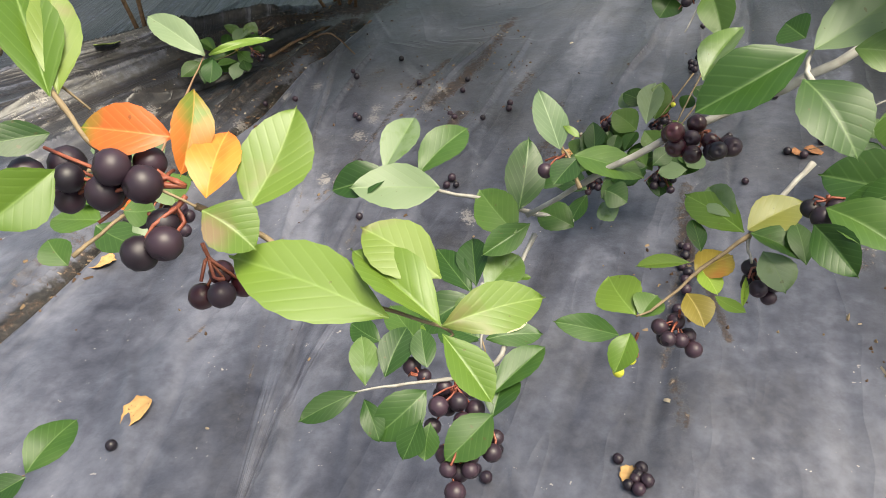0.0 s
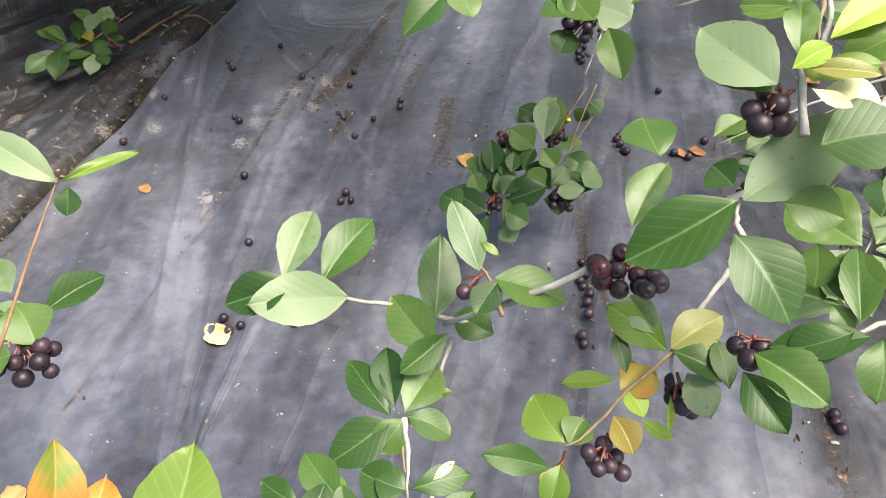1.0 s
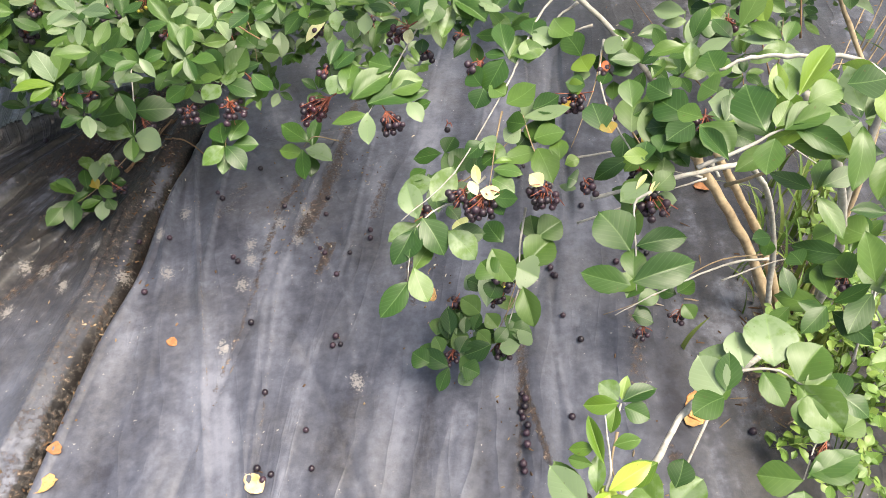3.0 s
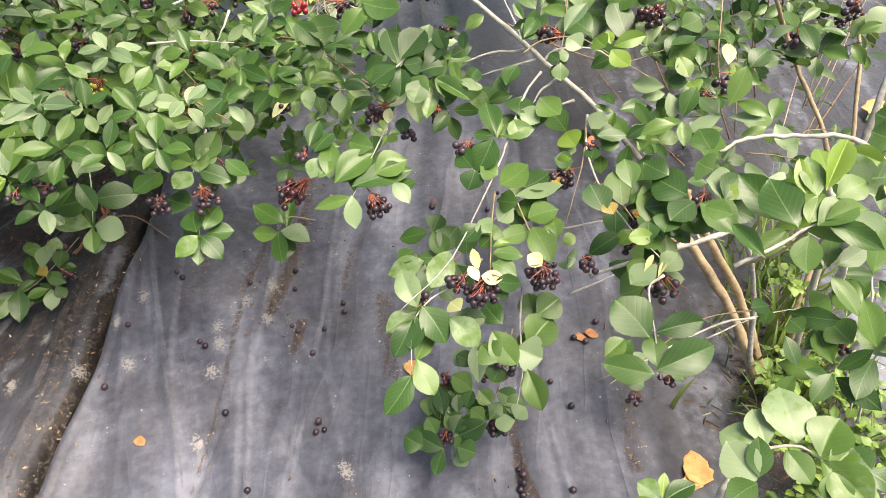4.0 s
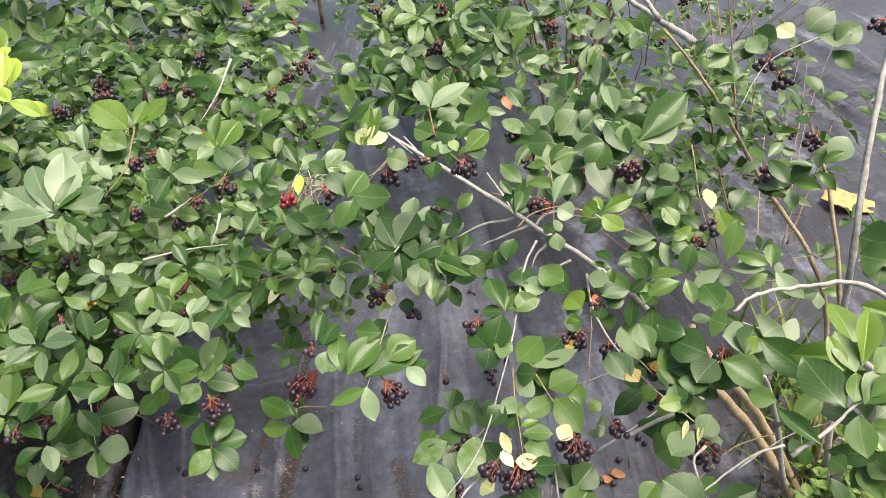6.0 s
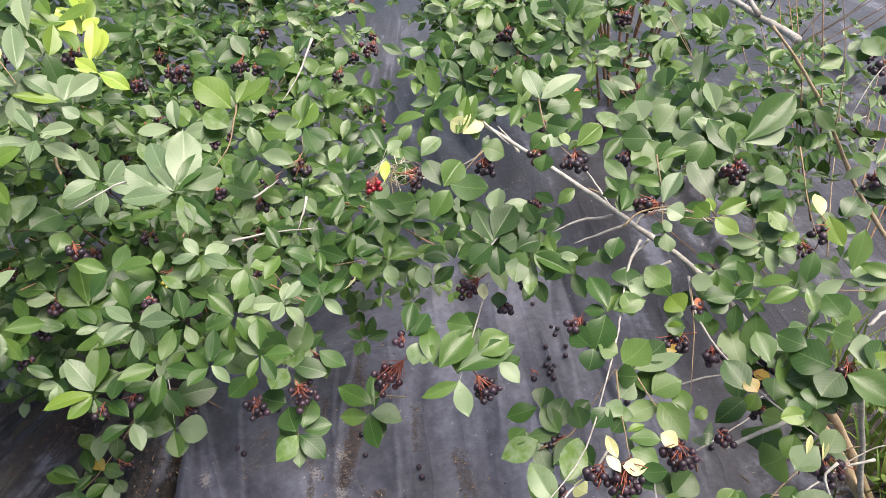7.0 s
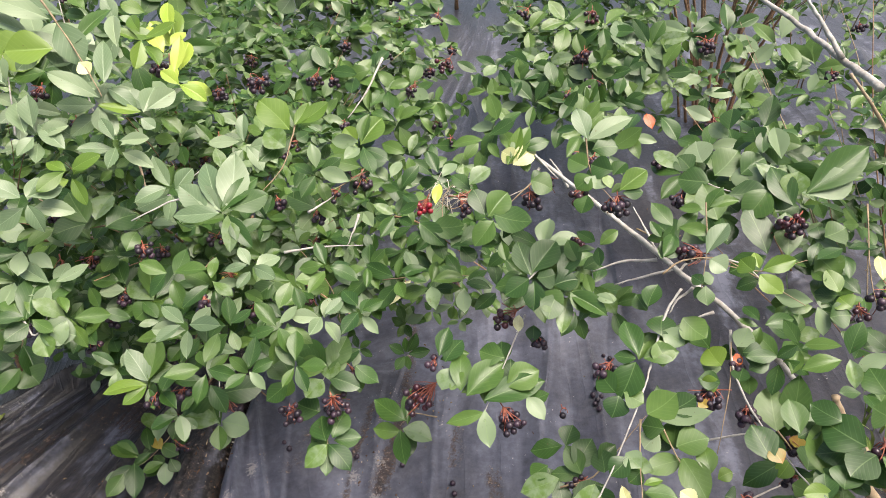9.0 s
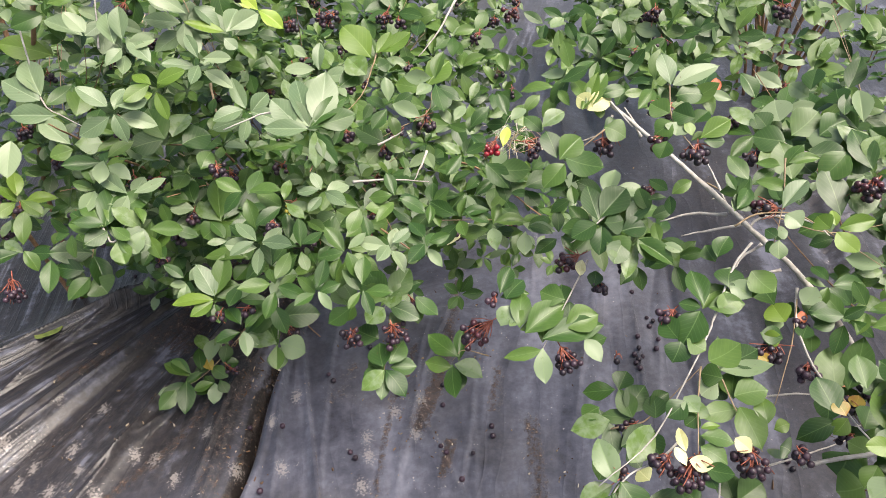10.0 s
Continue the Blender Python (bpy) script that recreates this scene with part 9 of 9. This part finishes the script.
fallen([(0.002, 0.904), (0.007, 0.884), (-0.007, 0.886), (-0.135, 0.829), (-0.078, 0.736), (-0.079, 0.667), (-0.144, 0.989), (-0.156, 1.156), (-0.082, 1.446), (-0.044, 1.288), (0.030, 1.051), (0.066, 1.102), (0.115, 1.130), (0.442, 0.962), (0.434, 0.914), (0.408, 0.818), (0.557, 0.905), (0.624, 0.908), (0.624, 0.925), (0.278, 0.689), (0.273, 0.664), (0.264, 0.647), (0.265, 0.630), (0.258, 0.618), (0.252, 0.599), (0.279, 0.676), (0.264, 0.657), (0.338, 0.622), (0.593, 0.512), (0.499, 0.889), (0.514, 0.871), (-0.141, 0.676), (-0.161, 0.693), (-0.175, 1.368), (0.039, 1.234), (0.052, 1.287)])
fallen([(-0.154, 0.671), (0.415, 0.757), (0.678, 0.566)])
fallen([(-0.352, 0.452), (0.019, 0.409), (-0.002, 0.390), (0.006, 0.381), (0.140, 0.377), (0.132, 0.367), (0.141, 0.363), (0.125, 0.362), (0.132, 0.356), (0.123, 0.389), (0.135, 0.370)])
fallen([(0.435, 0.418), (0.432, 0.402), (0.432, 0.410), (0.436, 0.956), (0.433, 0.936), (0.432, 0.919), (0.564, 1.079), (0.235, 0.573), (0.233, 0.561)])
fallen([(-0.183, 1.384), (-0.164, 1.172), (0.120, 1.154), (0.597, 1.520), (0.603, 1.508), (0.496, 1.263), (0.480, 1.232), (0.510, 1.296), (0.471, 1.208), (0.479, 1.250), (0.567, 1.358), (0.559, 1.330), (0.576, 1.345), (1.055, 1.326), (1.057, 1.310), (1.088, 1.327), (-0.649, 1.889), (0.010, 1.136), (0.017, 1.119), (-0.290, 1.272), (-0.358, 1.299), (-0.339, 1.131), (0.471, 1.226), (0.495, 1.242), (0.555, 1.282), (0.538, 1.259), (0.528, 1.919), (0.864, 2.729), (0.854, 2.643), (1.063, 2.455), (-0.591, 1.742), (0.570, 1.442)])
fallen_leaf(-0.167, 0.668, 0.041, 'cream', 121)
fallen_leaf(-0.289, 0.992, 0.024, 'brown', 303)
fallen_leaf(0.190, 0.951, 0.036, 'tan', 278)
fallen_leaf(0.537, 0.574, 0.063, 'orange', 66)
fallen_leaf(-0.479, 0.766, 0.037, 'tan', 189)
fallen_leaf(-0.472, 0.825, 0.027, 'brown', 309)
fallen_leaf(-0.343, 0.497, 0.038, 'tan', 242)
fallen_leaf(0.510, 0.886, 0.024, 'brown', 320)
fallen_leaf(1.667, 1.222, 0.144, 'tan', 297)
fallen_leaf(0.533, 0.884, 0.027, 'brown', 310)
fallen_leaf(0.517, 0.559, 0.039, 'tan', 6)
fallen_leaf(0.128, 0.376, 0.018, 'tan', 240)
fallen_leaf(0.835, 1.046, 0.037, 'brown', 132)
fallen_leaf(-0.822, 1.69, 0.062, 'green', 25)


def fallen_stick(points, radius):
    """A dry stick lying on the film."""
    v, f = tube(points, radius, radius * 0.55, sides=7, steps=5, wobble=radius * 0.5, rng=dice)
    ob = new("fallen_stick", mesh_of("fallen_stick", [p - Vector(points[0]) for p in v], f, [BARK_BROWN]))
    ob.matrix_basis = Matrix.Translation(points[0])
    tagged(ob, "thin dry brown stick lying on the mulch film", "stick", "fallen sticks")


def stick_on_film(radius, *places):
    fallen_stick([(x, y, film_height(x, y) + radius * 0.7) for x, y in places], radius)


fallen_stick([(-0.298, 1.642, film_height(-0.298, 1.642) + 0.002), (-0.245, 1.585, 0.03), (-0.19, 1.52, film_height(-0.19, 1.52) + 0.002)], 0.0024)
stick_on_film(0.004, (-0.39, 1.543), (-0.34, 1.63), (-0.283, 1.732))


# ---- litter, grass and weeds ----
CHAFF, nt, b = material("plant_litter", 0.85)
rnd = nt.nodes.new("ShaderNodeNewGeometry").outputs["Random Per Island"]
nt.links.new(ramp(nt, rnd, (0.0, (0.05, 0.025, 0.012)), (0.4, (0.12, 0.065, 0.035)), (0.8, (0.28, 0.2, 0.12)), (1.0, (0.45, 0.4, 0.32))), b.inputs["Base Color"])


def litter(name, label, spots, seed):
    """Crumbs, husks and straw lying on the film: centre, half-widths, number, longest."""
    rng = random.Random(seed)
    verts, faces = [], []
    for x, y, sx, sy, count, longest in spots:
        for _ in range(int(count * 0.65)):
            px, py = rng.gauss(x, sx), rng.gauss(y, sy)
            run = longest * rng.random() ** 2 + 0.0016
            wide = min(run * 0.5, rng.uniform(0.0007, 0.0018))
            a = rng.uniform(0, 6.28)
            u, v = Vector((math.cos(a), math.sin(a), rng.uniform(-0.1, 0.1))) * run * 0.5, Vector((-math.sin(a), math.cos(a), 0)) * wide
            w = Vector((0, 0, wide * 0.9))
            c = Vector((px, py, film_height(px, py) + wide * 0.8))
            k = len(verts)
            bend = Vector((0, 0, rng.uniform(0, 0.12) * run))
            verts += [c - u - v - w, c - u + v - w, c - u + w, c - v * 1.1 - w + bend, c + v * 1.1 - w + bend, c + w + bend, c + u - v * 0.6 - w, c + u + v * 0.6 - w, c + u + w * 0.6]
            for s in (0, 3):
                for i in range(3):
                    j = (i + 1) % 3
                    faces.append((k + s + i, k + s + j, k + s + j + 3, k + s + i + 3))
            faces += [(k, k + 2, k + 1), (k + 6, k + 7, k + 8)]
    return tagged(new(name, mesh_of(name, verts, faces, [CHAFF], smooth=False)), label, "litter", kind="stuff")


litter("plant_litter", "dry husks, straw and soil crumbs scattered on the film", [
    (-0.53, 0.75, 0.025, 0.05, 50, 0.011), (-0.48, 0.9, 0.02, 0.06, 60, 0.011), (-0.43, 1.06, 0.02, 0.06, 60, 0.011), (-0.38, 1.22, 0.02, 0.06, 60, 0.012), (-0.34, 1.38, 0.02, 0.06, 70, 0.013), (-0.3, 1.54, 0.022, 0.06, 80, 0.018), (-0.27, 1.75, 0.09, 0.09, 110, 0.03),
    (-0.02, 1.25, 0.04, 0.1, 110, 0.006), (0.13, 1.45, 0.03, 0.13, 90, 0.006), (0.0, 0.9, 0.35, 0.4, 110, 0.006),
    (-0.6, 1.4, 0.14, 0.14, 130, 0.009), (0.42, 0.44, 0.025, 0.05, 50, 0.01), (0.26, 0.65, 0.04, 0.09, 40, 0.007),
    (0.75, 0.66, 0.1, 0.1, 260, 0.03), (1.5, 1.9, 0.6, 0.5, 160, 0.011), (0.2, 1.0, 0.04, 0.05, 50, 0.008), (2.05, 1.72, 0.16, 0.1, 320, 0.03), (1.75, 1.62, 0.2, 0.12, 160, 0.011),
], 5)


def blades(name, label, rows, mat, seed):
    """Arching grass blades: centre, spread, number, height."""
    rng = random.Random(seed)
    verts, faces, uvs = [], [], []
    for x, y, spread, count, height in rows:
        for _ in range(count):
            p = Vector((rng.gauss(x, spread), rng.gauss(y, spread), -0.003))
            a = rng.uniform(0, 6.28)
            out = Vector((math.cos(a), math.sin(a), 0))
            side = Vector((-math.sin(a), math.cos(a), 0)) * rng.uniform(0.002, 0.0055)
            hgt, lean = height * rng.uniform(0.45, 1.1), rng.uniform(0.1, 0.8)
            k = len(verts)
            for i in range(6):
                t = i / 5
                c = p + out * (lean * hgt * t * t) + Vector((0, 0, hgt * (t - 0.35 * lean * t * t)))
                s = side * (1 - t**2 * 0.95)
                verts += [c - s, c + side.cross(out) * 0.25, c + s]
                uvs += [(t, 0.1), (t, 0.5), (t, 0.9)]
            for i in range(5):
                for j in range(2):
                    q = k + i * 3 + j
                    faces.append((q, q + 1, q + 4, q + 3))
    return tagged(new(name, mesh_of(name, verts, faces, [mat], uvs)), label, "grass", kind="stuff")


blades("grass", "tuft of thin green grass at the foot of the shrub", [(0.83, 0.72, 0.05, 60, 0.16), (0.8, 0.62, 0.06, 80, 0.1), (0.93, 0.85, 0.05, 36, 0.2), (0.98, 0.95, 0.05, 24, 0.2), (0.74, 0.56, 0.05, 60, 0.1)], GRASS, 6)


def weed(x, y, reach, count, seed):
    """A low creeping weed: thin stalks that carry small leaves."""
    rng = random.Random(seed)
    ob = new("creeping_weed")
    ob.matrix_basis = Matrix.Translation((x, y, 0))
    tagged(ob, "creeping weed with small yellow-green leaves on soil", "weed", "weeds")
    rows, verts, faces = [], [], []
    for _ in range(count):
        a = rng.uniform(0, 6.28)
        tip = Vector((x, y, 0)) + Vector((math.cos(a), math.sin(a), 0)) * reach * rng.uniform(0.4, 1.0) + Vector((0, 0, rng.uniform(0.03, 0.16)))
        mid = Vector((x, y, 0)).lerp(tip, 0.5) + Vector((0, 0, 0.05))
        v, f = tube([Vector((x, y, -0.005)), mid, tip], 0.0011, 0.0006, sides=4, steps=3)
        faces += [tuple(i + len(verts) for i in q) for q in f]
        verts += [q - Vector((x, y, 0)) for q in v]
        for i in range(9):
            p = mid.lerp(tip, i / 8) + Vector([rng.uniform(-0.006, 0.006) for _ in range(3)])
            way = Vector((rng.uniform(-1, 1), rng.uniform(-1, 1), rng.uniform(-0.2, 0.5))).normalized()
            s = rng.uniform(0.012, 0.026)
            rows.append((rng.choice(COARSE), leaf_pose(p, p + way * s, Vector((rng.uniform(-0.4, 0.4), rng.uniform(-0.4, 0.4), 1)), s * rng.uniform(0.45, 0.8))))
    tagged(under("stalk", mesh_of("stalk", verts, faces, [GRASS], [(0.5, 0.3)] * len(verts)), ob, Matrix.Translation((x, y, 0))), kind="stuff")
    joined_leaves("small_leaf", ob, rows, WEED)


weed(0.72, 0.5, 0.14, 20, 1)
weed(0.62, 0.34, 0.12, 16, 5)
weed(0.78, 0.4, 0.14, 18, 6)
weed(0.7, 0.58, 0.1, 12, 7)
weed(0.66, 0.42, 0.13, 16, 2)
weed(0.86, 0.58, 0.16, 16, 3)
weed(0.9, 0.74, 0.14, 10, 4)
